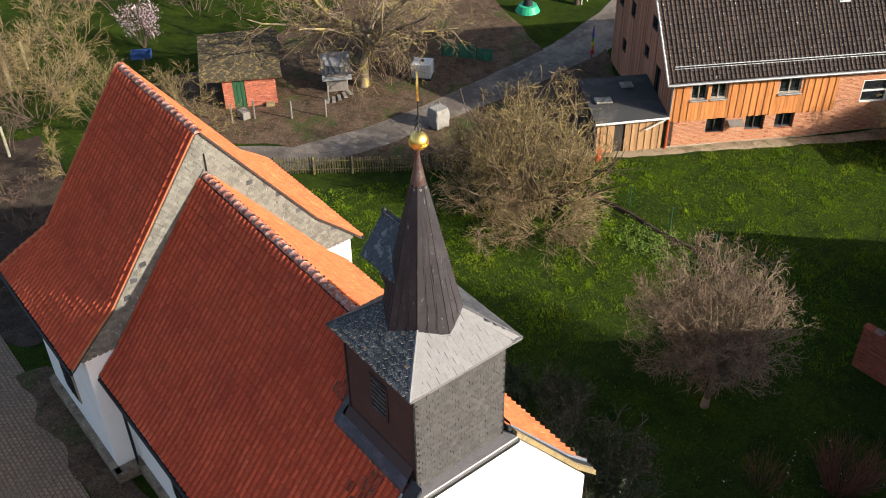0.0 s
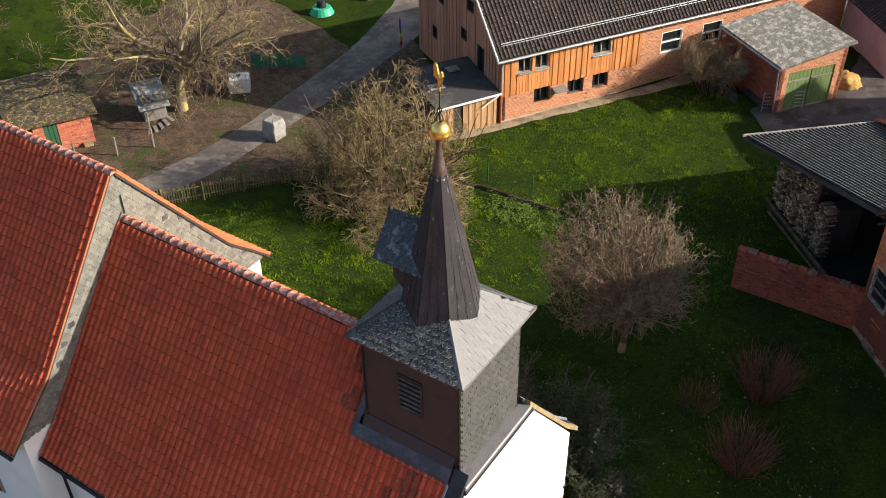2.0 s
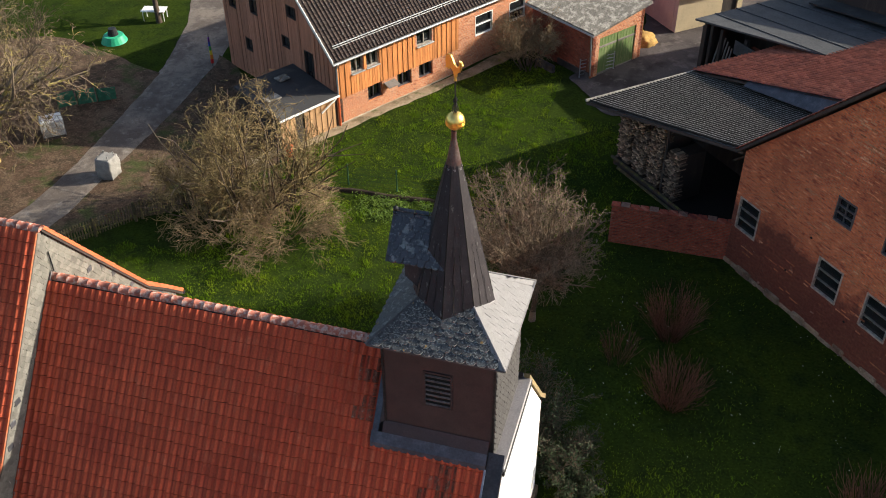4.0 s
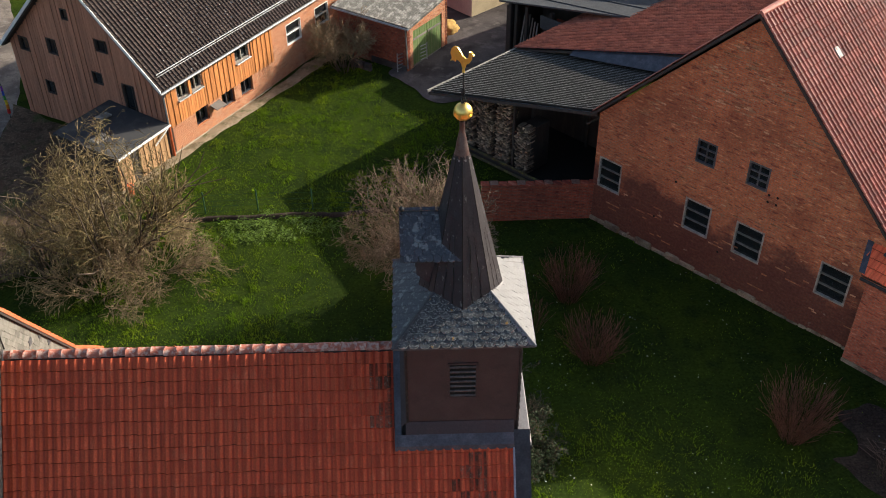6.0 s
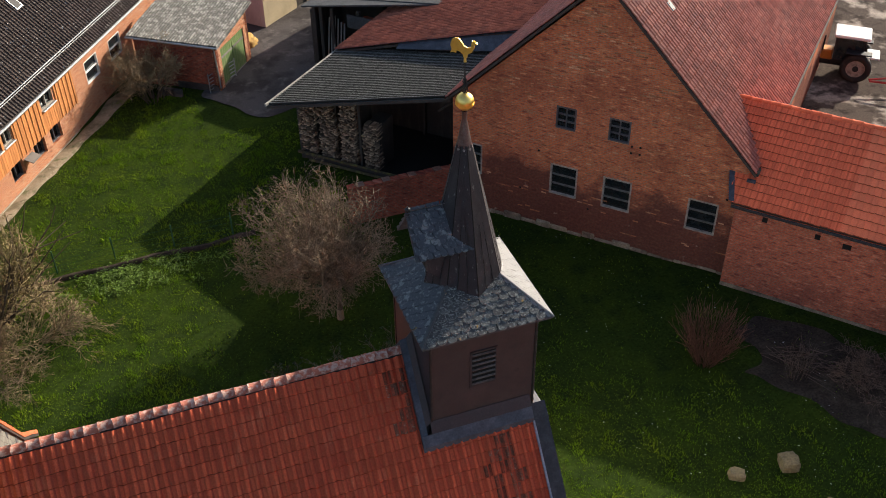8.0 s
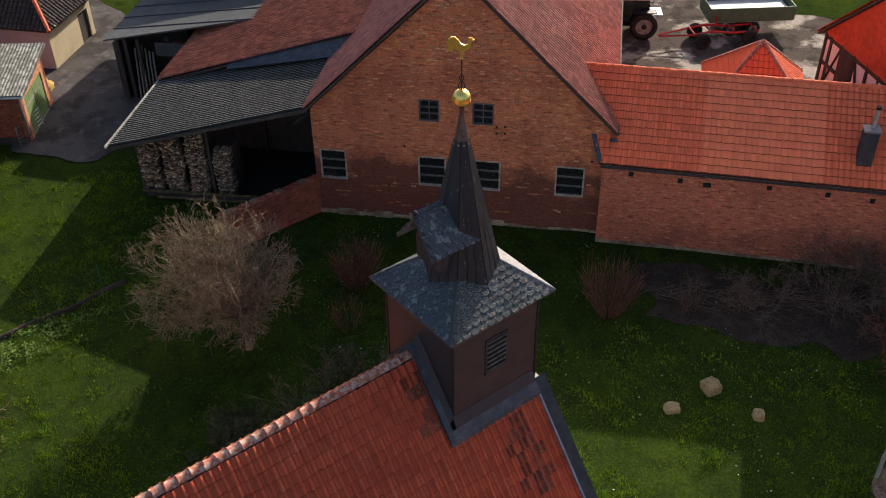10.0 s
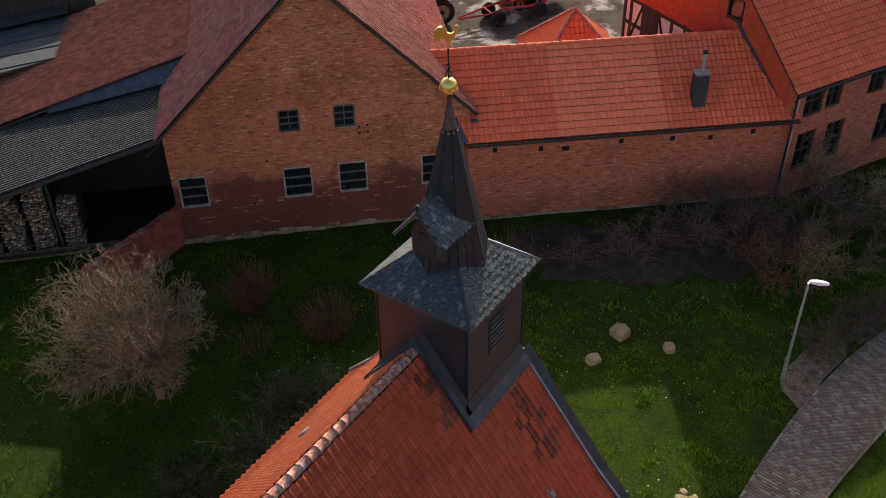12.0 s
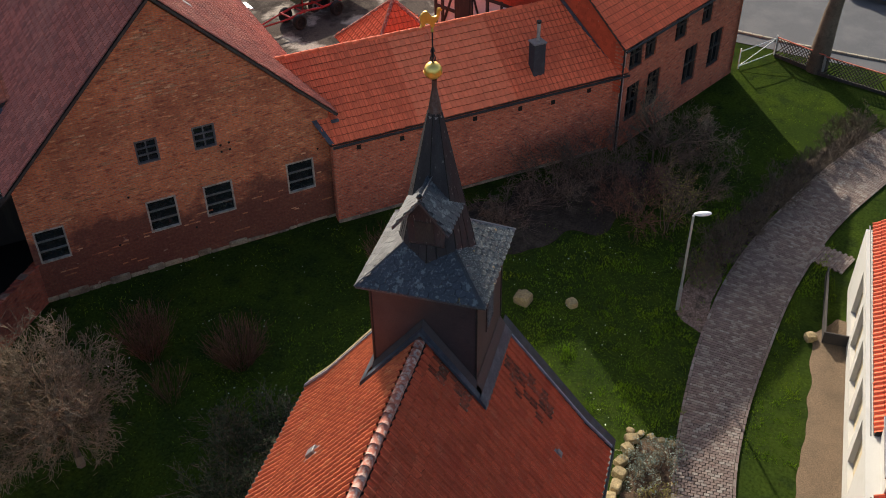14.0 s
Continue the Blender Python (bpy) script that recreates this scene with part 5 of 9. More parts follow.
part("eaves_board", boxes([(-9.98, -9.90, -1.3, 15.5, 3.56, 3.70)], bevel=0.01), M["frame_grey"], store, "pale eaves board")
slab("verge_board", [(-9.85, -1.30, 3.62), (-0.45, -0.03, 5.66), (-0.45, -0.06, 5.52), (-9.85, -1.33, 3.48)], 0.04, M["dark_wood"], store)
for u, v, z in ((-9.5, 0.75, 3.72), (-5.77, 0.6, 4.5), (-8.9, 4.8, 3.7), (-4.4, 4.8, 4.6)):
    part("post", boxes([(u - 0.07, u + 0.07, v - 0.07, v + 0.07, -0.6, z - 0.1)], bevel=0.015), M["dark_wood"], store, "dark timber post")
part("brace", tubes([((-1.3, 0.4, 4.6), (-0.6, 0.4, 5.2), 0.05)], 6), M["dark_wood"], store)
part("floor_beam", boxes([(-9.2, -0.4, 0.25, 0.5, -0.4, 0.30), (-9.2, -8.95, 0.2, 5.0, -0.4, 0.30)], bevel=0.03), M["dark_wood"], store, "dark timber sill beam")
for k, (u0, u1, v0, v1, z) in enumerate(((-9.4, -3.2, 0.25, 0.30, 0.30), (-8.6, -2.2, 0.05, 0.12, 0.12))):
    part("loose_pole", tubes([((u0, v0, z), (u1, v1, z + 0.1), 0.085 - 0.01 * k, 0.06)], 7), M["fence_wood"], store, "long grey pole lying before the stacks")
# dark boards and black floor paint in the shade inside the store
part("rear_wall", boxes([(-9.2, -0.4, 5.0, 5.25, -0.6, 3.6), (-9.2, -9.0, 5.0, 15, -0.6, 3.6)]), M["dark_wood"], store)
part("store_floor", boxes([(-9.0, -0.4, 0.5, 5.0, -0.3, 0.15)]), M["black"], store, "near-black floor with the store's inner shade painted in")
part("fascia_beam", boxes([(-9.0, -0.5, 0.35, 0.5, 3.45, 3.62)], Matrix.Translation((-9.0, 0, 3.5)) @ Matrix.Rotation(radians(-12.4), 4, "Y") @ Matrix.Translation((9.0, 0, -3.5))), M["dark_wood"], store)
# firewood: stacked split logs with pale ends
M["log"] = surface("split_firewood", (0.24, 0.175, 0.125), [((0.12, 0.085, 0.065), 5.0, 0.45, 0.65, 0.8), ((0.5, 0.38, 0.24), 9.0, 0.55, 0.7, 0.5)], 0.9, rnd=0.6, rnd_col=(0.42, 0.31, 0.21), grain=(20, 0.3))
rw = random.Random(11)
log_me = []
for k in range(6):
    bm = bmesh.new()
    hw2, hh2 = (0.045, 0.06, 0.075, 0.09, 0.11, 0.14)[k], rw.uniform(0.030, 0.042)
    pts = [(hw2 * x_ * rw.uniform(0.85, 1.1), hh2 * z_ * rw.uniform(0.7, 1.15)) for x_, z_ in ((1, 0.1), (0.6, 1), (-0.5, 1), (-1, 0.2), (-0.7, -0.9), (0.7, -1))]
    a = [bm.verts.new((x, -0.02, z)) for x, z in pts]
    b = [bm.verts.new((x, 0.45, z)) for x, z in pts]
    bm.faces.new(a)
    bm.faces.new(b[::-1])
    for i in range(6):
        bm.faces.new((a[i], b[i], b[(i + 1) % 6], a[(i + 1) % 6]))
    bmesh.ops.recalc_face_normals(bm, faces=bm.faces)
    me = bpy.data.meshes.new("log")
    bm.to_mesh(me)
    bm.free()
    me.materials.append(M["log"])
    log_me.append((hw2, me))
for k, (u0, u1, top) in enumerate(((-9.40, -8.42, 2.95), (-8.20, -7.20, 3.2), (-6.96, -5.96, 3.6), (-5.62, -4.75, 2.6))):
    pile = tagged(new("firewood_stack"), "stack of split firewood logs under the lean-to", "firewood", "firewood stacks")
    pile.matrix_world = store.matrix_world @ Matrix.Translation((u0, 0.55, 0.15))
    # dark core box paints in the shade between the logs
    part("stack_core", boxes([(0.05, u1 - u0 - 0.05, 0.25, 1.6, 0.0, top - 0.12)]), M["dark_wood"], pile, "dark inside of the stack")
    z = 0.06
    while z < top:
        shift = 0.05 * math.sin(z * 3.1 + k * 2) + rw.uniform(-0.03, 0.03)
        x = shift
        deep = rw.uniform(-0.05, 0.05)
        while x < u1 - u0 - 0.06 + shift:
            w2, me = rw.choice(log_me)
            if x + 2 * w2 > u1 - u0 + shift:
                w2, me = log_me[0]
            ob = new("log", me)
            ob.parent = pile
            ob.matrix_basis = Matrix.Translation((x + w2, deep + rw.uniform(-0.10, 0.10), z + rw.uniform(-.012, .012))) @ Matrix.Rotation(rw.gauss(0, 0.08), 4, "Y") @ Matrix.Rotation(rw.uniform(-.1, .1), 4, "Z")
            x += 2 * w2 + rw.uniform(0.0, 0.03)
        z += rw.uniform(0.085, 0.105)
# low brick wall before the store
lw = thing("garden_wall", "low dark red brick wall beside the wood store", "wall")
part("wall_body", boxes([(0, 5.5, 0, 0.30, -0.9, 1.98)], frame_pose(1.93, 19.40, 1.0, -0.005), 0.02), M["brick_wall"], lw)
part("wall_coping", boxes([(-0.03 + 0.42 * k, 0.36 + 0.42 * k, -0.04, 0.34, 1.98, 2.06 + 0.03 * math.sin(k * 2.1)) for k in range(13)], frame_pose(1.93, 19.40, 1.0, -0.005), 0.015), M["brick_wall"], lw, "uneven brick coping")

# ---------- annex ----------
annex = thing("brick_annex", "long low brick annex with a bright orange tiled roof", "outbuilding", frame_pose(15.33 + 0.12, 9.23 + 0.1, 0.651, -0.759))
AL = 15.2
part("wall", prism([(-0.0, -0.9), (AL, -0.9), (AL, 4.5), (0, 4.5)], [], 0.4, Matrix.Translation((0, 0.12, 0))), M["brick_annex"], annex, "old red brick wall with patches")
part("rear_wall", boxes([(0, AL, 6.5, 6.9, -0.9, 4.5)]), M["brick_annex"], annex)
part("plinth", boxes([(0.0, AL, 0.04, 0.2, -0.9, 0.32)], bevel=0.03), M["plinth"], annex)
for u in (1.2, 3.3, 4.5, 7.0, 9.4, 11.2, 13.2):
    part("wall_anchor", boxes([(u - 0.12 * (int(u * 2) % 2 + 0.5), u + 0.15, 0.10, 0.2, 3.75 + 0.1 * math.sin(u), 3.98 + 0.1 * math.sin(u))]), M["black"], annex, "dark putlog hole")
slab("roof_boarding", [(-0.15, -0.25, 4.57), (AL, -0.25, 4.57), (AL, 3.46, 7.28), (-1.5, 3.46, 7.28)], 0.1, M["dark_wood"], annex)
slab("roof_boarding", [(-3.5, 7.2, 4.57), (AL, 7.2, 4.57), (AL, 3.46, 7.28), (-1.5, 3.46, 7.28)], 0.1, M["dark_wood"], annex)
for fresh in (False, True):
    slope_tiles("roof_tiles_front", annex, (-1.6, -0.28, 4.60), (AL, -0.28, 4.60), (-1.6, 3.46, 7.31), M["tile_annex_new"] if fresh else M["tile_annex"], "flat", 0.245, 0.36, 41, keep=lambda o: o.x > -0.15 - 1.4 * (o.y + 0.28) / 3.7 and (4.15 < o.x < 8.95) == fresh, single=lambda o: 1.0 < o.x < 7.5 and o.y < 2.6, label="paler newer orange tiles" if fresh else "orange-red interlocking tiles")
slope_tiles("roof_tiles_back", annex, (-1.6, 7.2, 4.60), (AL, 7.2, 4.60), (-1.6, 3.46, 7.31), M["tile_annex"], "flat", 0.245, 0.36, 42, label="orange-red interlocking tiles")
ridge_row(annex, -1.6, AL, 7.30, M["tile_annex"], 0.4, 0.12, y=3.46)
part("gutter", tubes([((-0.1, -0.36, 4.5), (AL, -0.36, 4.5), 0.065)]), M["iron"], annex, "dark eaves gutter")
valley = slab("valley_flashing", [(-0.25, -0.3, 4.72), (-0.02, -0.3, 4.70), (-1.45, 3.5, 7.40), (-1.68, 3.5, 7.42)], 0.03, M["lead"], annex, "blue-grey valley flashing")
# chimney on the annex roof
ch = thing("chimney", "dark slate-clad chimney with a steel flue on the annex roof", "chimney", annex.matrix_world @ Matrix.Translation((10.58, 0.72, 0)))
part("shaft", boxes([(-0.30, 0.30, -0.27, 0.27, 4.7, 6.78)], bevel=0.01), M["chimney_slate"], ch)
part("flashing", boxes([(-0.44, 0.40, -0.42, 0.36, 5.0, 5.28)], Matrix.Translation((0, 0, 5.2)) @ Matrix.Rotation(radians(36), 4, "X") @ Matrix.Translation((0, 0, -5.2))), M["lead_edge"], ch)
part("cover", boxes([(-0.34, 0.34, -0.31, 0.31, 6.78, 6.86)], bevel=0.015), M["lead_pale"], ch)
part("flue", tubes([((0.05, 0.05, 6.84), (0.05, 0.05, 7.8), 0.085)], 12), M["steel"], ch, "steel flue pipe")
part("flue_cap", tubes([((0.05, 0.05, 7.72), (0.05, 0.05, 7.84), 0.11)], 12), M["iron"], ch)

# ---------- house at the street end ----------
h3 = thing("brick_house", "tall brick house with tile-hung gable and half-timbered wing", "house", frame_pose(24.9, -2.0, 0.894, -0.449))
W3, D3, E3, R3 = 12.15, 12.3, 6.25, 11.6
wins = [(0.75, 1.95, 4.42, 5.9), (2.15, 3.15, 4.5, 5.9), (4.95, 6.1, 4.45, 5.9), (7.6, 8.7, 4.45, 5.9), (0.8, 2.0, 1.5, 3.55), (2.7, 3.9, 1.5, 3.55), (6.3, 7.6, 1.4, 3.55), (8.9, 10.3, 1.4, 3.55)]
part("wall", prism([(0, -1.0), (W3, -1.0), (W3, E3), (0, E3)], wins, 0.4), M["brick_annex"], h3, "red-brown brick street wall")
for a, b, c, d in wins:
    slatted_window(h3, a, c, b - a, d - c, 0.10, frame=M["dark_wood"], bars=1, cols=1, label="narrow dark window", deep=0.16)
part("end_wall", prism([(0, -1.0), (D3, -1.0), (D3, E3), (D3 / 2, R3 - 0.3), (0, E3)], [], 0.4, Matrix.Translation((W3, 0, 0)) @ Matrix.Rotation(radians(90), 4, "Z")), M["brick_annex"], h3)
part("gable_wall", prism([(0, -1.0), (D3, -1.0), (D3, E3), (D3 / 2, R3 - 0.3), (0, E3)], [(3.95, 4.85, 7.75, 8.75)], 0.35, Matrix.Translation((0.4, 0, 0)) @ Matrix.Rotation(radians(90), 4, "Z")), M["infill"], h3)
part("rear_wall", boxes([(0.3, W3, D3 - 0.4, D3, -1.0, E3)]), M["brick_annex"], h3)


def in_hung(a, b):
    z = b + 6.15 - 0.0
    return 0.02 < a < D3 and z < min(E3 + a * (R3 - E3) / (D3 / 2), E3 + (D3 - a) * (R3 - E3) / (D3 / 2)) - 0.05 and not (3.9 < D3 - a < 4.9 and 7.7 < z < 8.8) and not (a > D3 - 2.5 and z < 6.3)


slates("hung_tile", (0.03, D3, 6.15), (0, -1, 0), (0, 0, 1), D3, 5.6, in_hung, 0.22, 0.2, M["tile_hung"], h3, seed=61, round_end=False, jitter=0.003, label="red hung tiles on the gable")
# lower tile hanging beside the annex roof
slates("hung_tile_low", (0.03, 6.4, 3.6), (0, -1, 0), (0, 0, 1), 6.5, 2.6, lambda a, b: 0 < a < 6.4, 0.22, 0.2, M["tile_hung"], h3, seed=62, round_end=False, jitter=0.003, label="red hung tiles")
gw = part("gable_window", boxes([(-0.03, 0.12, 3.9, 3.98, 7.7, 8.8), (-0.03, 0.12, 4.82, 4.9, 7.7, 8.8), (-0.03, 0.12, 3.98, 4.82, 8.72, 8.8), (-0.03, 0.12, 3.98, 4.82, 7.7, 7.78)]), M["iron"], h3)
part("pane", boxes([(0.08, 0.1, 3.98, 4.82, 7.78, 8.72)]), M["glass"], gw)
bars = []
for y in (6.5, 7.5, 8.5, 9.6, 10.7, 11.7, 12.2):
    bars.append((-0.02, 0.06, y - 0.09, y + 0.09, 3.0, 6.2))
for z in (3.4, 4.7, 6.05):
    bars.append((-0.022, 0.06, 6.4, 12.3, z - 0.09, z + 0.09))
for r in bars:
    part("timber", boxes([r], bevel=0.008), M["dark_wood"], h3, "black timber framing")
for y0, y1, a in ((8.6, 9.5, 1), (11.8, 10.8, 1)):
    part("timber_brace", tubes([((0.02, y0, 3.45), (0.02, y1, 6.0), 0.08)], 4), M["dark_wood"], h3)
part("timber_door", boxes([(-0.03, 0.03, 9.7, 10.6, 4.1, 6.0)]), M["dark_wood"], h3, "dark shuttered opening")
part("timber_window", boxes([(-0.04, 0.03, 6.6, 7.4, 5.1, 5.95)], bevel=0.01), M["frame_white"], h3)
for s0, e, sd in ((0, -0.35, 50), (1, D3 + 0.35, 51)):
    ez = E3 - 0.2
    slab("roof_boarding", [(-0.25, e, ez), (W3 + 0.3, e, ez), (W3 + 0.3, D3 / 2, R3), (-0.25, D3 / 2, R3)], 0.1, M["dark_wood"], h3)
    slope_tiles("roof_tiles_front" if not s0 else "roof_tiles_back", h3, (-0.3, e, ez + 0.03), (W3 + 0.3, e, ez + 0.03), (-0.3, D3 / 2, R3 + 0.03), M["tile_annex"], "flat", 0.245, 0.36, sd, label="orange-red roof tiles")
part("gutter", tubes([((-0.3, -0.44, E3 - 0.25), (W3 + 0.3, -0.44, E3 - 0.25), 0.065), ((0.05, -0.1, E3 - 0.3), (0.05, -0.1, -0.3), 0.05)]), M["iron"], h3)
slab("flashing", [(-0.06, 0.35, 4.9), (-0.06, 0.62, 4.9), (-0.06, 4.3, 7.75), (-0.06, 4.0, 7.75)], 0.03, M["lead"], h3, "blue-grey step flashing")
part("roof_vent", boxes([(6.9, 7.4, 1.6, 2.1, 7.5, 8.3)], bevel=0.02), M["tile_hung"], h3)

# small hipped roof in the inner yard
hut = thing("yard_hut", "small yard building with a red hipped tile roof", "hut", frame_pose(27.24, 10.30, 0.651, -0.759))
part("wall", boxes([(-2.2, 2.2, -2.2, 2.2, -0.5, 3.6)]), M["brick_annex"], hut)
for k in range(4):
    r = Matrix.Rotation(radians(90 * k), 4, "Z")
    tri = [r @ Vector(p) for p in ((-2.5, -2.5, 3.5), (2.5, -2.5, 3.5), (0, 0, 6.15))]
    slab("hip_roof", tri, 0.08, M["tile_hung"], hut)
    e0, e1 = tri[0], tri[1]
    ax = (e1 - e0).normalized()
    mid = (e0 + e1) / 2
    slope_tiles("roof_tiles", hut, e0, e1, tri[2] - ax * 2.5, M["tile_annex"], "flat", 0.245, 0.34, 80 + k, keep=lambda o, mid=mid, ax=ax: abs((o - mid).dot(ax)) < 2.5 * (6.15 - o.z) / 2.65 - 0.1, label="orange-red roof tiles")
    part("hip_tile", tubes([(r @ Vector((-2.5, -2.5, 3.52)), r @ Vector((0, 0, 6.2)), 0.1)], 8), M["ridge"], hut)

# ---------- farmhouse with boarded front ----------
house = thing("farmhouse", "brick farmhouse with larch-boarded upper storey and dark tiled roof", "house", frame_pose(-12.77, 28.19, 0.52, 0.854))
HU0, HU1, HD = -2.05, 22.0, 10.7
UW = [(-1.03, -0.20), (0.0, 0.84), (3.66, 4.82)]
LWN = [(0.03, 1.05), (2.17, 3.22), (3.80, 4.84)]
hw = [(a, b, 2.40, 3.32) for a, b in UW] + [(a, b, 0.30, 1.32) for a, b in LWN] + [(8.24, 9.69, 1.50, 2.80), (11.1, 12.5, 1.50, 2.75)]
part("wall", prism([(HU0, -1.5), (HU1, -1.5), (HU1, 3.75), (HU0, 3.75)], hw, 0.36), M["brick_house"], house, "orange-red brick front wall")
for a, b in UW:
    w = slatted_window(house, a, 2.40, b - a, 0.92, 0.06, frame=M["frame_grey"], bars=0, cols=1, label="small window with a pale sill", deep=0.14, t=0.045)
    part("sill", boxes([(a - 0.05, b + 0.05, -0.16, 0.06, 2.34, 2.40)], bevel=0.01), M["steel"], w)
for a, b in LWN:
    slatted_window(house, a, 0.30, b - a, 1.02, 0.16, frame=M["slate"], bars=0, cols=1, label="dark ground floor window", deep=0.14)
for a, b, c, d in hw[-2:]:
    slatted_window(house, a, c, b - a, d - c, 0.02, frame=M["frame_white"], bars=1, cols=0, label="white framed window", deep=0.14, t=0.05)
rb = random.Random(8)
bw = 0.185
board_me, board_rows = {}, []


def board(parent, u, v, w0, w1, material, wide=bw, along="x", thick=0.03):
    h = round(w1 - w0, 2)
    key = (h, material.name, wide)
    if key not in board_me:
        board_me[key] = mesh_of("board", [], [], material)
        bm = boxes([(-wide / 2 + 0.004, wide / 2 - 0.004, -thick, 0.0, 0.0, h)], bevel=0.005)
        bm.to_mesh(board_me[key])
        bm.free()
    ob = new("board", board_me[key])
    ob.parent = parent
    prd = 0.03 * (len(board_rows) % 2) + rb.uniform(0, 0.008)
    board_rows.append(0)
    if along == "y":
        u -= prd
    else:
        v -= prd
    ob.matrix_basis = Matrix.Translation((u, v, w0 + rb.uniform(-0.015, 0.015))) @ (Matrix.Rotation(radians(-90), 4, "Z") if along == "y" else Matrix.Identity(4))


u = HU0 + bw / 2
while u < 6.8:
    a, b = u - bw / 2, u + bw / 2
    hit = [x for x in UW if x[0] - 0.09 < u < x[1] + 0.09]
    low = 1.22
    if hit:
        board(house, u, -0.01, low, 2.33, M["board"])
        board(house, u, -0.01, 3.33, 3.62, M["board"])
    else:
        board(house, u, -0.01, low, 3.62, M["board"])
    u += bw
GW = [(3.3, 4.0, 4.7, 5.4), (4.1, 4.8, 2.7, 3.4), (7.1, 7.7, 3.7, 4.6), (8.1, 8.7, 1.1, 1.9), (9.3, 9.9, 3.4, 4.2), (2.0, 2.7, 1.6, 3.2), (5.6, 6.1, 6.0, 6.6)]
rise = (9.05 - 3.66) / 5.7
part("gable_wall", prism([(0, -1.5), (HD, -1.5), (HD, 3.9), (HD / 2, 8.85), (0, 3.9)], [(a, b, c, d) for a, b, c, d in GW], 0.3, Matrix.Translation((HU0 + 0.3, 0, 0)) @ Matrix.Rotation(radians(90), 4, "Z")), M["dark_wood"], house)
v = 0.1
while v < HD:
    top = min(3.8 + v * rise, 3.8 + (HD - v) * rise) - 0.05
    segs = [(-0.6, top)]
    for a, b, c, d in GW:
        if a - 0.08 < v < b + 0.08:
            segs = [s2 for s1 in segs for s2 in ((s1[0], min(c - 0.03, s1[1])), (max(d + 0.03, s1[0]), s1[1])) if s2[1] - s2[0] > 0.1]
    for c, d in segs:
        board(house, HU0 - 0.0, v, c, round(d, 1), M["board_red"], along="y")
    v += bw
for a, b, c, d in GW:
    gwn = part("gable_window", boxes([(HU0 - 0.04, HU0 + 0.1, a, a + 0.05, c, d), (HU0 - 0.04, HU0 + 0.1, b - 0.05, b, c, d), (HU0 - 0.04, HU0 + 0.1, a, b, d - 0.05, d), (HU0 - 0.05, HU0 + 0.1, a, b, c, c + 0.05)]), M["dark_wood"], house)
    part("pane", boxes([(HU0 + 0.06, HU0 + 0.08, a, b, c, d)]), M["glass"], gwn)
part("end_wall", prism([(0, -1.5), (HD, -1.5), (HD, 3.9), (HD / 2, 8.85), (0, 3.9)], [], 0.3, Matrix.Translation((HU1, 0, 0)) @ Matrix.Rotation(radians(90), 4, "Z")), M["brick_house"], house)
part("rear_wall", boxes([(HU0 + 0.3, HU1 - 0.3, HD - 0.3, HD, -1.5, 3.7)]), M["brick_house"], house)
for e, sd in ((-0.35, 90), (HD + 0.35, 91)):
    slab("roof_boarding", [(HU0 - 0.42, e, 3.60), (HU1 + 0.3, e, 3.60), (HU1 + 0.3, HD / 2, 9.02), (HU0 - 0.42, HD / 2, 9.02)], 0.12, M["dark_wood"], house)
    slope_tiles("roof_tiles_front" if e < 0 else "roof_tiles_back", house, (HU0 - 0.42, e, 3.63), (HU1 + 0.3, e, 3.63), (HU0 - 0.42, HD / 2, 9.05), M["tile_dark"], "pan", 0.235, 0.255, sd, label="dark brown roof tiles speckled with lichen")
pts = [(-0.42, 3.50), (HD / 2, 8.95), (HD + 0.42, 3.50), (HD + 0.42, 3.72), (HD / 2, 9.17), (-0.42, 3.72)]
part("bargeboard", prism(pts, [], 0.05, Matrix.Translation((HU0 - 0.40, 0, 0)) @ Matrix.Rotation(radians(90), 4, "Z")), M["frame_white"], house, "white painted bargeboard")
part("gutter", tubes([((HU0 - 0.45, -0.43, 3.55), (HU1, -0.43, 3.55), 0.07)]), M["steel"], house, "zinc eaves gutter")
part("snow_rail", tubes([((HU0, 0.15, 4.28), (HU1, 0.15, 4.28), 0.03), ((HU0, 0.1, 4.18), (HU1, 0.1, 4.18), 0.02)]), M["steel"], house, "galvanised snow guard rail")
part("downpipe", tubes([((HU0 - 0.1, -0.43, 3.5), (HU0 - 0.02, -0.10, 3.1), 0.05), ((HU0 - 0.02, -0.10, 3.1), (HU0 - 0.02, -0.10, 1.4), 0.05)]), M["steel"], house)
M["rust"] = surface("orange_pipe", (0.50, 0.10, 0.03), [((0.35, 0.08, 0.03), 5, 0.5, 0.7, 0.6)], 0.6)
part("standpipe", tubes([((HU0 - 0.02, -0.10, 1.4), (HU0 - 0.02, -0.10, -0.6), 0.065)]), M["rust"], house, "orange-red standpipe")
part("awning", boxes([(1.15, 1.95, -0.55, -0.02, 1.02, 1.06)], Matrix.Translation((1.5, 0, 1.1)) @ Matrix.Rotation(radians(16), 4, "X") @ Matrix.Translation((-1.5, 0, -1.1)), 0.008), M["grey_wood"], house, "pale wooden flap over the window")
sk = part("roof_window", boxes([(-0.3, 0.3, -0.42, 0.42, 0.03, 0.12)], Matrix.Translation((7.4, 2.6, 6.42)) @ Matrix.Rotation(math.atan(rise), 4, "X"), 0.015), M["steel"], house, "small roof window")
part("pane", boxes([(-0.24, 0.24, -0.34, 0.34, 0.12, 0.13)], Matrix.Translation((7.4, 2.6, 6.42)) @ Matrix.Rotation(math.atan(rise), 4, "X")), M["glass"], sk)
part("footing", boxes([(HU0, HU1, -0.08, 0.1, -1.5, -0.28)], bevel=0.02), M["kerb"], house)

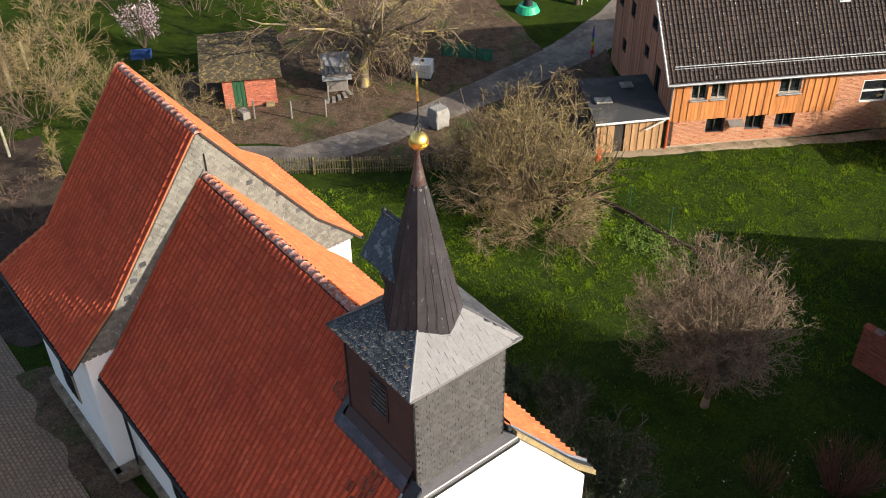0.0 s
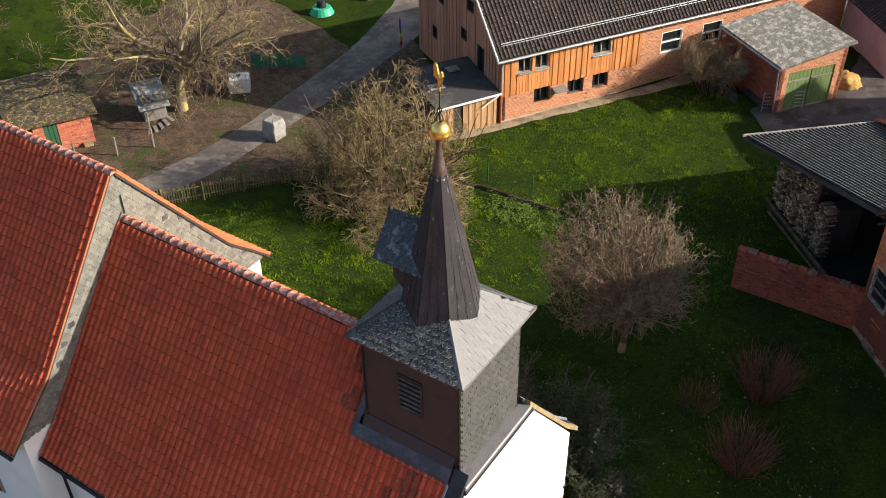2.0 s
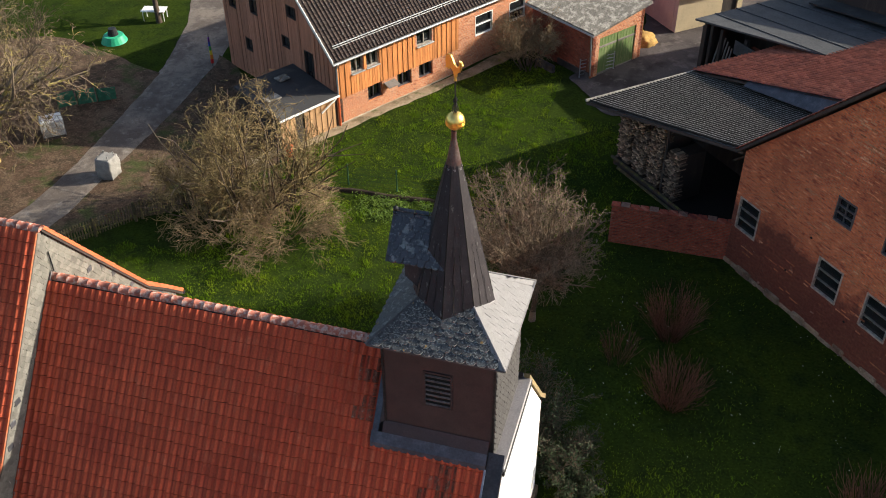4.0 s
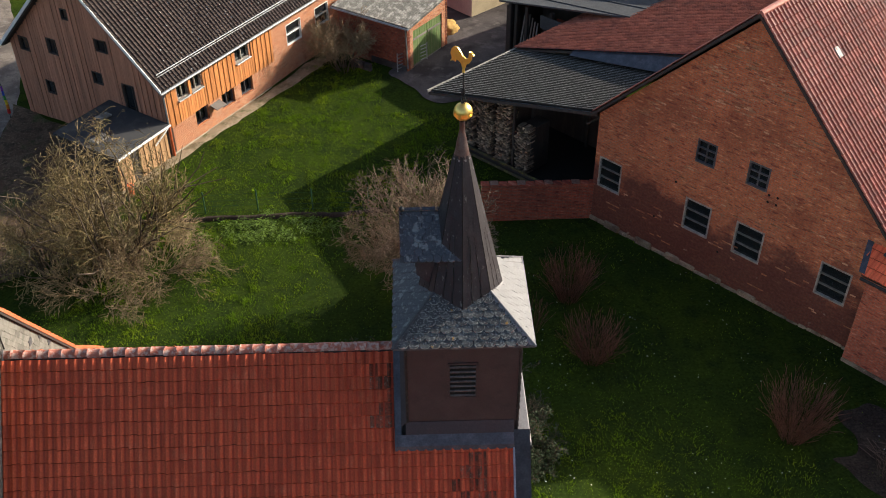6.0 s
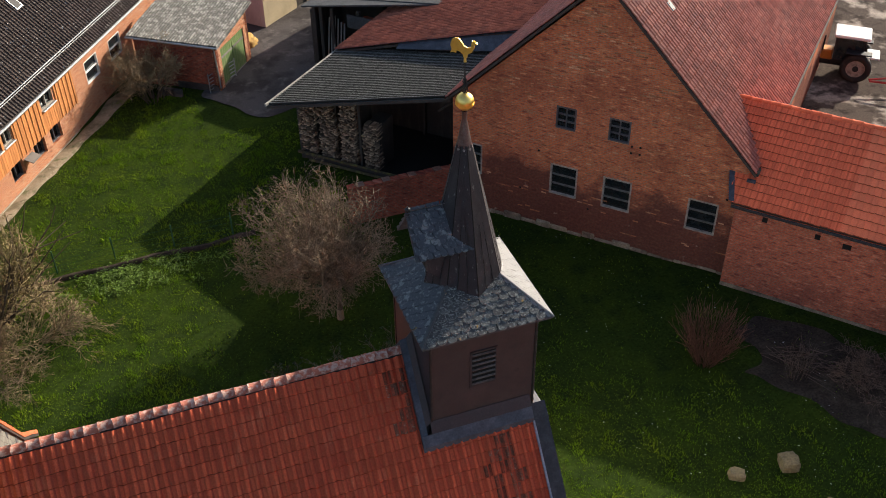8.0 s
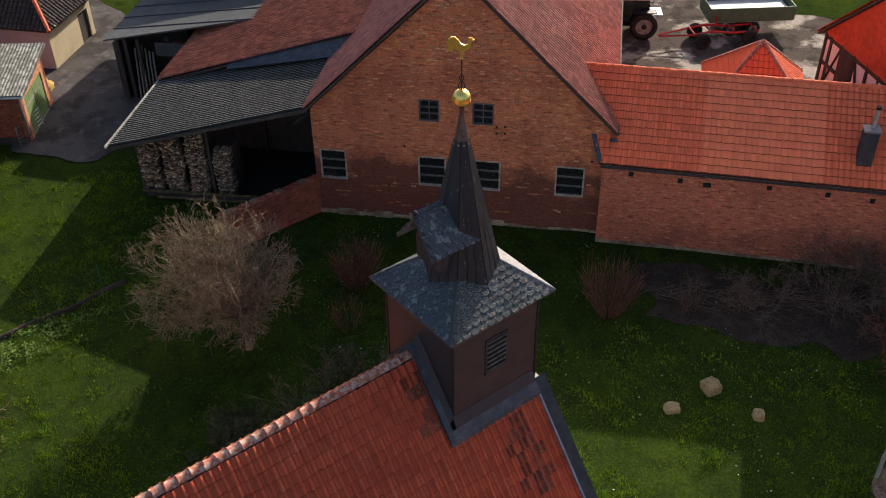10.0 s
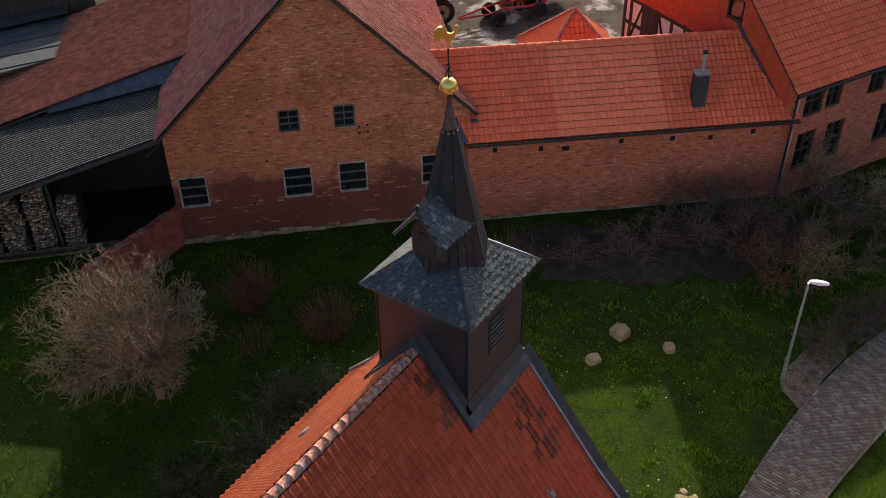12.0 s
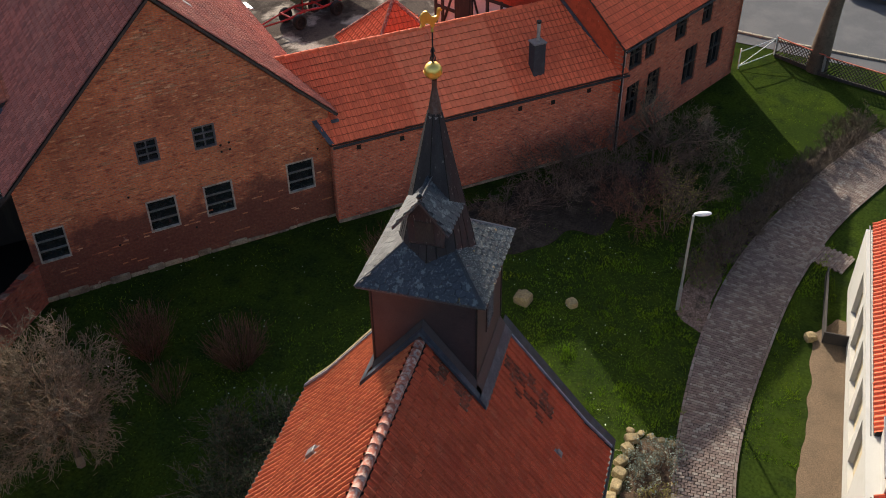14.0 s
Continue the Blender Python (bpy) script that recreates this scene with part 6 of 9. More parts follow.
M["felt"] = surface("roofing_felt", (0.045, 0.045, 0.046), [((0.10, 0.095, 0.085), 1.0, 0.5, 0.7, 0.7)], 0.85)
# boarded lean-to at the farmhouse corner
lean = thing("boarded_lean_to", "low boarded lean-to with a dark felt roof beside the farmhouse", "shed", house.matrix_world @ Matrix.Identity(4))
u = HU0 - 0.35
while u > -5.9:
    if not -4.85 < u < -4.3:
        board(lean, u, 0.0, -0.9, 1.55, M["board_lean"])
    u -= bw
part("lean_wall", boxes([(-5.9, HU0 - 0.1, 0.0, 0.1, -1.2, 1.5), (-5.9, -5.8, 0.1, 3.8, -1.2, 1.6)]), M["dark_wood"], lean)
slab("felt_roof", [(-6.0, -0.25, 1.62), (HU0 - 0.08, -0.25, 1.62), (HU0 - 0.08, 3.9, 1.95), (-6.0, 3.9, 1.95)], 0.12, M["felt"], lean, "dark roofing felt")
part("gutter", tubes([((-6.0, -0.3, 1.52), (HU0 - 0.1, -0.3, 1.60), 0.06), ((-3.3, -0.2, 0.95), (-2.3, -0.25, 1.5), 0.045)]), M["frame_white"], lean, "white plastic gutter")
for r in ((-5.6, -4.7, 1.3, 1.9, 1.78, 1.90), (-3.9, -3.2, 2.6, 3.2, 1.88, 2.0)):
    part("offcut_sheet", boxes([r], bevel=0.04), M["corr_lichen"], lean, "offcut sheet lying on the roof")

# ---------- shed with lichened roof ----------
shed = thing("brick_shed", "small brick shed with a lichened corrugated roof and green doors", "shed", frame_pose(-5.8, 37.75, 0.809, -0.588))
SW, SD = 5.45, 4.3
part("wall", prism([(0.15, -1.2), (SW - 0.15, -1.2), (SW - 0.15, 2.75), (0.15, 2.75)], [], 0.25, Matrix.Translation((0, 0.15, 0))), M["brick_wall"], shed, "dark red brick wall")
part("side_wall", prism([(0.15, -1.2), (SD, -1.2), (SD, 3.45), (0.15, 2.75)], [(0.7, 3.7, -0.6, 2.35)], 0.25, Matrix.Translation((SW - 0.15, 0, 0)) @ Matrix.Rotation(radians(90), 4, "Z")), M["brick_house"], shed, "orange brick doorway wall")
part("rear_wall", boxes([(0.15, SW - 0.15, SD - 0.25, SD, -1.2, 3.3), (0.15, 0.4, 0.4, SD - 0.25, -1.2, 2.8)]), M["brick_wall"], shed)
for a in (0.7, 2.22):
    d = part("door", boxes([(SW - 0.27, SW - 0.25, a + 0.02, a + 1.49, -0.55, 2.33)]), M["green_door"], shed, "faded green plank door")
    for k in range(6):
        part("plank", boxes([(SW - 0.25, SW - 0.20, a + 0.02 + k * 0.245, a + 0.255 + k * 0.245, -0.55, 2.33)], bevel=0.006), M["green_door"], d)
    for z in (0.0, 1.7):
        part("door_rail", boxes([(SW - 0.20, SW - 0.16, a + 0.05, a + 1.42, z, z + 0.12)], bevel=0.006), M["grey_wood"], d)
corrugated("corrugated_roof", [(-0.1, -0.15, 2.92), (SW + 0.25, -0.15, 2.92), (SW + 0.25, SD + 0.2, 3.65), (-0.1, SD + 0.2, 3.65)], M["corr_lichen"], shed, 0.18, 0.028, "grey corrugated sheets covered in lichen")
part("gutter", tubes([((-0.1, -0.22, 2.84), (SW + 0.2, -0.22, 2.84), 0.06), ((SW - 0.1, -0.1, 2.8), (SW - 0.1, 0.08, 0.2), 0.04)]), M["steel"], shed)
part("render_base", boxes([(2.6, 5.2, 0.06, 0.16, -1.2, 0.3)], bevel=0.02), M["concrete"], shed)
gate = thing("cattle_gate", "galvanised tubular cattle gate beside the shed", "gate", frame_pose(-2.05, 34.75, 0.765, 0.64, -0.1))
for k in range(5):
    part("rail", tubes([((0, 0, 0.25 + 0.22 * k), (2.3, 0, 0.25 + 0.22 * k), 0.03)], 6), M["steel"], gate)
for x in (0, 1.15, 2.3):
    part("upright", tubes([((x, 0, 0), (x, 0, 1.25), 0.035)], 6), M["steel"], gate)
part("sign_disc", tubes([((1.25, -0.05, 0.95), (1.25, -0.03, 0.95), 0.07)], 12), M["white_paint"], gate)
lowwall = thing("block_wall", "low grey concrete block wall behind the gate", "wall", frame_pose(-4.6, 36.2, 0.809, -0.588, -0.4))
for k in range(9):
    part("block", boxes([(0.0 + 0.5 * (k % 3) + 0.02, 0.5 * (k % 3) + 0.48, -0.5, -0.26, 0.25 * (k // 3), 0.25 * (k // 3) + 0.24)], bevel=0.01), M["concrete"], lowwall)

# outbuilding with cream walls
outb = thing("plastered_outbuilding", "plastered outbuilding with a brown tiled hipped roof", "outbuilding", frame_pose(2.75, 42.0, 0.76, 0.65))
M["cream"] = surface("cream_plaster", (0.56, 0.46, 0.30), [((0.42, 0.34, 0.22), 0.8, 0.45, 0.7, 0.7), ((0.3, 0.24, 0.16), 2.5, 0.6, 0.75, 0.5)], 0.95, grain=(20, 0.15), bump=(14, 0.4))
M["pink"] = surface("pinkish_plaster", (0.50, 0.40, 0.40), [((0.38, 0.30, 0.31), 0.8, 0.45, 0.7, 0.7)], 0.95, grain=(20, 0.12), bump=(14, 0.3))
part("wall_front", prism([(0, -1.2), (5, -1.2), (5, 2.75), (0, 2.75)], [(3.4, 4.6, -0.5, 2.0)], 0.3), M["cream"], outb, "cream plastered wall")
part("wall_side", prism([(0.0, -1.2), (6, -1.2), (6, 2.75), (0.0, 2.75)], [], 0.3, Matrix.Translation((0.297, 0.003, 0)) @ Matrix.Rotation(radians(90), 4, "Z")), M["pink"], outb, "pinkish grey plastered wall")
part("side_door", boxes([(-0.03, 0.03, 0.35, 1.7, -0.6, 2.2)], bevel=0.01), M["pink"], outb, "pale sliding door")
part("door", boxes([(3.4, 4.6, 0.1, 0.16, -0.5, 2.0)]), M["dark_wood"], outb)
part("wall_rear", boxes([(0.3, 5.0, 5.7, 6.0, -1.2, 2.75), (4.7, 5.0, 0.3, 5.7, -1.2, 2.75)]), M["cream"], outb)
ap = [(2.5, 2.5, 5.1), (2.5, 3.5, 5.1)]
cr = [(-0.4, -0.4, 2.65), (5.4, -0.4, 2.65), (5.4, 6.4, 2.65), (-0.4, 6.4, 2.65)]
for k, (tri, sd) in enumerate((((cr[0], cr[1], ap[0]), 95), ((cr[3], cr[0], ap[0]), 96))):
    slab("roof_slope", [cr[0], cr[1], ap[0]] if k == 0 else [cr[3], cr[0], ap[0], ap[1]], 0.1, M["tile_dark"], outb, "brown roof tiles")
e0, e1 = Vector(cr[0]), Vector(cr[1])
slope_tiles("roof_tiles_front", outb, cr[0], cr[1], (-0.4, 2.5, 5.1), M["tile_dark"], "pan", 0.28, 0.34, 95, keep=lambda o: abs(o.x - 2.5) < 2.9 * (5.1 - o.z) / 2.45 - 0.1, label="dark brown tiles")
slope_tiles("roof_tiles_side", outb, cr[3], cr[0], (2.5, -0.4, 5.1), M["tile_dark"], "pan", 0.28, 0.34, 96, keep=lambda o: o.y > -0.4 + (o.z - 2.65) / 2.45 * 2.9 + 0.1, label="dark brown tiles")
slab("roof_back", [cr[1], cr[2], ap[1], ap[0]], 0.1, M["tile_dark"], outb)
slab("roof_end", [cr[2], cr[3], ap[1]], 0.1, M["tile_dark"], outb)
for a, b in ((cr[0], ap[0]), (cr[1], ap[0]), (ap[0], ap[1])):
    part("hip_tile", tubes([(Vector(a) + Vector((0, 0, 0.07)), Vector(b) + Vector((0, 0, 0.07)), 0.12)], 8), M["tile_annex"], outb, "red hip tiles")
M["straw"] = surface("straw", (0.42, 0.26, 0.08), [((0.28, 0.17, 0.06), 3, 0.45, 0.65, 0.8)], 0.95, grain=(20, 0.35), bump=(14, 1.0))


def heap(name, x, y, r, h, material, label, category, seed=1, squash=1.0):
    bm = bmesh.new()
    s = bmesh.ops.create_icosphere(bm, subdivisions=4, radius=1.0)
    for v in bm.verts:
        n = 1 + 0.22 * noise.noise(v.co * 2.2 + Vector((seed, 0, 0))) + 0.12 * noise.noise(v.co * 6 + Vector((0, seed, 0)))
        v.co = Vector((v.co.x * r * n, v.co.y * r * squash * n, max(v.co.z, -0.15) * h * n))
    ob = part(name, bm, material, smooth=True)
    ob.location = (x, y, gz(x, y))
    return tagged(ob, label, category)


heap("straw_pile", 0.9, 40.2, 0.9, 0.7, M["straw"], "heap of yellow straw by the shed door", "straw heap", 3)

# pale roofed shed behind the wood store
gs = thing("cart_shed", "open cart shed with a pale grey sheet roof", "shed", frame_pose(7.309, 19.187, 0.681, -0.732))
slab("sheet_roof", [(-14.6, 9.0, 3.83), (-6.4, 10.4, 4.92), (-6.4, 21, 4.92), (-14.6, 21, 3.83)], 0.10, M["grey_roof"], gs, "pale grey roofing sheets")
slab("upper_roof", [(-12.5, 15.2, 4.35), (-6.4, 15.2, 5.3), (-6.4, 22, 5.9), (-12.5, 22, 4.9)], 0.10, M["felt"], gs, "dark grey roofing sheets")
part("brick_panel", boxes([(-11.2, -9.6, 10.2, 10.4, -0.6, 3.3)]), M["brick_wall"], gs, "red brick infill wall")
part("shed_window", boxes([(-10.7, -10.0, 10.15, 10.2, 1.6, 2.2)]), M["black"], gs)
for k, (u, v) in enumerate(((-14.0, 9.4), (-13.6, 9.5), (-12.9, 9.6), (-11.3, 9.9))):
    part("post", boxes([(u - 0.1, u + 0.1, v - 0.1, v + 0.1, -0.6, 3.75)], bevel=0.015), M["dark_wood"], gs, "dark timber post")
part("back_wall", boxes([(-14.2, -11.2, 12.5, 12.7, -0.6, 3.6), (-14.3, -14.1, 9.4, 20, -0.6, 3.5)]), M["dark_wood"], gs)
for k in range(6):
    part("leaning_pole", tubes([((-13.2 + 0.22 * k, 9.2, 0.0), (-13.3 + 0.2 * k, 9.9, 3.0 + 0.2 * math.sin(k)), 0.05)], 6), M["grey_wood"], gs, "leaning grey pole")
# taller bay out of view, added to cast shade on sheet roof and yard
part("tall_bay_wall", boxes([(-13.0, -5.0, 16.2, 16.5, 3.0, 6.6), (-13.0, -12.7, 16.5, 26.0, -0.6, 6.6), (-5.3, -5.0, 16.5, 26.0, -0.6, 6.6), (-13.0, -5.0, 26.0, 26.3, -0.6, 6.6)]), M["dark_wood"], gs, "dark boarded wall of an unseen taller bay")
slab("tall_bay_roof", [(-13.4, 15.8, 6.6), (-4.6, 15.8, 6.6), (-4.6, 21.2, 9.0), (-13.4, 21.2, 9.0)], 0.12, M["grey_roof"], gs)
slab("tall_bay_roof", [(-13.4, 26.6, 6.6), (-4.6, 26.6, 6.6), (-4.6, 21.2, 9.0), (-13.4, 21.2, 9.0)], 0.12, M["grey_roof"], gs)
for k in range(7):
    part("sheet_joint", boxes([(0.0, 8.3, -0.03, 0.03, 0.0, 0.035)], Matrix.Translation((-14.6, 10.4 + 1.5 * k, 3.84)) @ Matrix.Rotation(-math.atan2(1.09, 8.2), 4, "Y")), M["grey_roof"], gs, "lapped joint of the roofing sheets")
part("tarpaulin", boxes([(-12.0, -9.5, 9.7, 9.76, 2.7, 3.5)], bevel=0.02), M["grey_roof"], gs, "pale hanging tarpaulin")

# ---------- white hall ----------
hall = thing("white_hall", "white plastered hall with pilasters and a red tiled roof", "building", frame_pose(-4.0, -12.15, 0.9985, -0.055))
bays = [(8.9 + 2.05 * k, 10.4 + 2.05 * k) for k in range(5)]
part("wall", prism([(0, -1.3), (21.0, -1.3), (21.0, 3.02), (0, 3.02)], [(a, b, 0.5, 2.6) for a, b in bays], 0.45, Matrix.Translation((0, -0.42, 0))), M["hall_plaster"], hall, "white plastered wall with deep bays")
for a, b in bays:
    w = part("window", boxes([(a, b, -0.22, -0.16, 0.5, 2.6)]), M["cream"], hall, "cream window recess")
    part("pane", boxes([(a + 0.25, b - 0.25, -0.24, -0.22, 0.9, 2.3)]), M["glass"], w)
for x0, x1 in ((9.35, 21.3), (-0.3, 6.75)):
    slab("roof_boarding", [(x0, -0.20, 3.05), (x1, -0.20, 3.05), (x1, -6.0, 6.85), (x0, -6.0, 6.85)], 0.1, M["dark_wood"], hall)
    slope_tiles("roof_tiles", hall, (x0, -0.22, 3.08), (x1, -0.22, 3.08), (x0, -6.0, 6.88), M["tile_annex"], "pan", 0.23, 0.34, 101, label="red pantiles")
    part("gutter", tubes([((x0 - 0.05, -0.13, 2.98), (x1, -0.13, 2.98), 0.05)]), M["iron"], hall)
slab("roof_boarding", [(-0.3, -12.0, 3.05), (21.3, -12.0, 3.05), (21.3, -6.0, 6.85), (-0.3, -6.0, 6.85)], 0.1, M["dark_wood"], hall)
slope_tiles("roof_tiles_back", hall, (-0.3, -12.0, 3.08), (21.3, -12.0, 3.08), (-0.3, -6.0, 6.88), M["tile_annex"], "pan", 0.23, 0.34, 102, label="red pantiles")
ridge_row(hall, -0.3, 21.3, 6.93, M["tile_annex"], 0.4, 0.13, y=-6.0)
part("stair_gable", boxes([(6.76, 9.34, -5.9, -0.42, -1.0, 3.9)]), M["hall_plaster"], hall)
part("stair_roof", boxes([(6.76, 9.34, -5.95, -0.3, 3.9, 4.0)], bevel=0.01), M["lead_pale"], hall, "pale sheet metal roof")
part("upper_wall", boxes([(6.7, 9.4, -6.0, -5.8, 4.0, 6.8)]), M["hall_plaster"], hall)
part("rear_wall", boxes([(0, 21.0, -11.8, -11.4, -1.3, 3.1)]), M["hall_plaster"], hall)
for x in (0.0, 20.6):
    part("end_wall", prism([(-11.4, -1.3), (-0.42, -1.3), (-0.42, 3.0), (-6.0, 6.75), (-11.4, 3.2)], [], 0.4, Matrix.Translation((x + 0.4, 0, 0)) @ Matrix.Rotation(radians(90), 4, "Z")), M["hall_plaster"], hall)
cellar = part("cellar_fence", boxes([(17.2, 21.6, 0.9, 0.98, -0.9, 0.35), (17.2, 17.28, 0.0, 0.9, -0.9, 0.35)], bevel=0.01), M["dark_wood"], hall, "dark low boarding round the cellar well")

# ---------- street lamp ----------
lamp = thing("street_lamp", "slim grey street lamp with a flat white head", "street lamp", Matrix.Translation((13.60, -6.34, gz(13.60, -6.34))))
part("pole", tubes([((0, 0, 0), (0, 0, 1.2), 0.075), ((0, 0, 1.15), (0, 0, 4.85), 0.055, 0.045)], 12), M["steel"], lamp)
hd = bmesh.new()
s = bmesh.ops.create_uvsphere(hd, u_segments=16, v_segments=10, radius=1.0)
bmesh.ops.transform(hd, matrix=Matrix.Translation((0.12, -0.33, 4.92)) @ Matrix.Rotation(radians(20), 4, "Z") @ Matrix.Diagonal((0.14, 0.37, 0.075, 1)), verts=s["verts"])
part("lamp_head", hd, M["white_paint"], lamp, "flat white lamp head", smooth=True)

# ---------- boulders and bed ----------
def boulder(x, y, sx, sy, sz, seed, label, group="boulders on the lawn", cube=0.6):
    bm = bmesh.new()
    bmesh.ops.create_icosphere(bm, subdivisions=3, radius=1.0)
    for v in bm.verts:
        c = v.co
        m = max(abs(c.x), abs(c.y), abs(c.z))
        c = c * (1 - cube) + c / m * cube * 0.85
        c *= 1 + 0.10 * noise.noise(c * 1.6 + Vector((seed, 0, 0))) + 0.05 * noise.noise(c * 5 + Vector((0, 0, seed)))
        v.co = Vector((c.x * sx, c.y * sy, c.z * sz))
    bmesh.ops.rotate(bm, cent=(0, 0, 0), matrix=Matrix.Rotation(seed * 1.3, 3, "Z"), verts=bm.verts)
    ob = part("boulder", bm, M["stone"], smooth=False)
    ob.location = (x, y, gz(x, y) + sz * 0.45)
    return tagged(ob, label, "boulder", group)


boulder(12.25, -0.05, 0.40, 0.36, 0.32, 1, "squared sandstone block on the lawn", cube=0.85)
boulder(10.28, 0.17, 0.33, 0.25, 0.22, 2, "rounded yellow sandstone boulder on the lawn")
boulder(12.55, -2.05, 0.27, 0.24, 0.22, 3, "small yellow sandstone boulder on the lawn")
boulder(13.4, -11.7, 0.27, 0.23, 0.22, 4, "brown boulder beside the sandy strip")
for k in range(7):
    boulder(2.5 + 0.58 * k, -4.95 - 0.07 * k + 0.06 * math.sin(k * 2), 0.29, 0.21, 0.22 + 0.04 * math.sin(k * 3), 10 + k, "rough sandstone edging block of the flower bed", "flower bed edging", 0.9)
for k in range(5):
    boulder(6.4 - 0.05 * k, -5.3 - 0.38 * k, 0.17, 0.13, 0.09, 30 + k, "small pale edging stone of the flower bed", "flower bed edging")
patch("flower_bed", [(2.2, -5.2), (6.3, -5.5), (6.2, -7.0), (2.0, -7.3)], M["soil"], "dark soil of the flower bed", "flower bed", 0.06, 0.3, 0.1)

# ---------- fences ----------
def picket_fence(pts):
    f = thing("picket_fence", "weathered wooden picket fence beside the lane", "fence")
    me, pm = None, None
    for (x0, y0), (x1, y1) in zip(pts, pts[1:]):
        d = Vector((x1 - x0, y1 - y0, 0))
        L = d.length
        d /= L
        for k in range(int(L / 2.0) + 1):
            x, y = x0 + d.x * 2.0 * k, y0 + d.y * 2.0 * k
            part("post", boxes([(x - 0.06, x + 0.06, y - 0.06, y + 0.06, gz(x, y) - 0.1, gz(x, y) + 1.1)], bevel=0.01), M["fence_wood"], f)
        for z in (0.3, 0.8):
            part("rail", tubes([((x0, y0, gz(x0, y0) + z), (x1, y1, gz(x1, y1) + z), 0.035)], 5), M["fence_wood"], f)
        for k in range(int(L / 0.13)):
            x, y = x0 + d.x * 0.13 * k - d.y * 0.04, y0 + d.y * 0.13 * k + d.x * 0.04
            if me is None:
                ob = part("picket", boxes([(-0.035, 0.035, -0.012, 0.012, 0.05, 1.0)], bevel=0.008), M["fence_wood"], f)
                me = ob.data
            else:
                ob = new("picket", me)
                ob.parent = f
            ob.location = (x, y, gz(x, y) + rb.uniform(-0.03, 0.03))
            ob.rotation_euler = (rb.uniform(-.03, .03), rb.uniform(-.03, .03), math.atan2(d.y, d.x))


picket_fence([(-25.2, 9.4), (-20.0, 15.9), (-16.4, 18.2)])
M["green_steel"] = surface("green_steel", (0.03, 0.09, 0.045), [], 0.5)
wire = thing("wire_fence", "thin green wire fence on steel posts across the lawn", "fence")
wp = [(-14.9, 21.0), (-13.6, 21.0), (-11.3, 21.0), (-8.75, 21.0), (-6.1, 20.9), (-3.4, 20.8)]
for x, y in wp:
    part("post", tubes([((x, y, gz(x, y) - 0.1), (x, y, gz(x, y) + 1.25), 0.036)], 6), M["green_steel"], wire)
for z in (0.1, 0.4, 0.7, 1.05):
    part("wire", tubes([((a[0], a[1], gz(*a) + z), (b[0], b[1], gz(*b) + z), 0.006) for a, b in zip(wp, wp[1:])], 3), M["green_steel"], wire)
lat = thing("lattice_fence", "dark lattice fence with red coping along the street", "fence")
M["red_cope"] = surface("red_coping", (0.42, 0.10, 0.06), [((0.3, 0.08, 0.05), 3, 0.5, 0.7, 0.6)], 0.8)
lp = [(38.8, -9.9), (37.0, -12.6), (35.4, -16.1), (34.4, -19.0)]
for (x0, y0), (x1, y1) in zip(lp, lp[1:]):
    m = frame_pose(x0, y0, x1 - x0, y1 - y0, gz(x0, y0))
    L = math.hypot(x1 - x0, y1 - y0)
    part("base_wall", boxes([(0, L, -0.06, 0.06, -0.4, 0.2)], m, 0.01), M["dark_wood"], lat)
    part("coping", boxes([(0, L, -0.05, 0.05, 1.22, 1.27)], m, 0.01), M["red_cope"], lat, "red painted coping")
    part("post", boxes([(-0.07, 0.07, -0.07, 0.07, 0.3, 1.25)], m, 0.01), M["grey_wood"], lat)
    n = int(L / 0.22)
    for s in (-1, 1):
        part("lattice", tubes([(m @ Vector((min(max((k + (0.0 if s > 0 else 0.9 / 0.22)) * 0.22, 0), L), 0.02 * s, 0.2)), m @ Vector((min(max((k + (0.9 / 0.22 if s > 0 else 0.0)) * 0.22, 0), L), 0.02 * s, 1.22)), 0.030) for k in range(n - 3)], 4), M["dark_wood"], lat, "dark crossed laths")
tg = thing("tube_gate", "white tubular steel gate by the house corner", "gate", frame_pose(36.4, -7.85, 2.4, -2.05, gz(36.4, -7.85)))
part("gate_frame", tubes([((0, 0, 0.15), (3.1, 0, 0.15), 0.03), ((0, 0, 1.1), (3.1, 0, 1.1), 0.03), ((0, 0, 0), (0, 0, 1.3), 0.045), ((3.1, 0, 0), (3.1, 0, 1.3), 0.045), ((0, 0, 0.15), (3.1, 0, 1.1), 0.025)], 6), M["white_paint"], tg)
kerb = thing("street_kerb", "pale kerb stones along the street", "kerb")
for k in range(26):
    x, y = 42.0 - 0.12 * k, -4.5 - 0.62 * k
    part("kerb_stone", boxes([(-0.3, 0.3, -0.09, 0.09, -0.1, 0.14)], frame_pose(x, y, -0.12, -0.62, gz(x, y)), 0.015), M["kerb"], kerb)


# ---------- plants ----------
def bark(name, base, lich=None, rnd=0.3):
    ly = [((base[0] * 0.5, base[1] * 0.5, base[2] * 0.5), 3.0, 0.5, 0.7, 0.6)]
    if lich:
        ly.append((lich, 1.6, 0.5, 0.62, 0.75))
    return surface(name, base, ly, 0.9, rnd=rnd, grain=(20, 0.25), bump=(0, 0), spec=0.2)


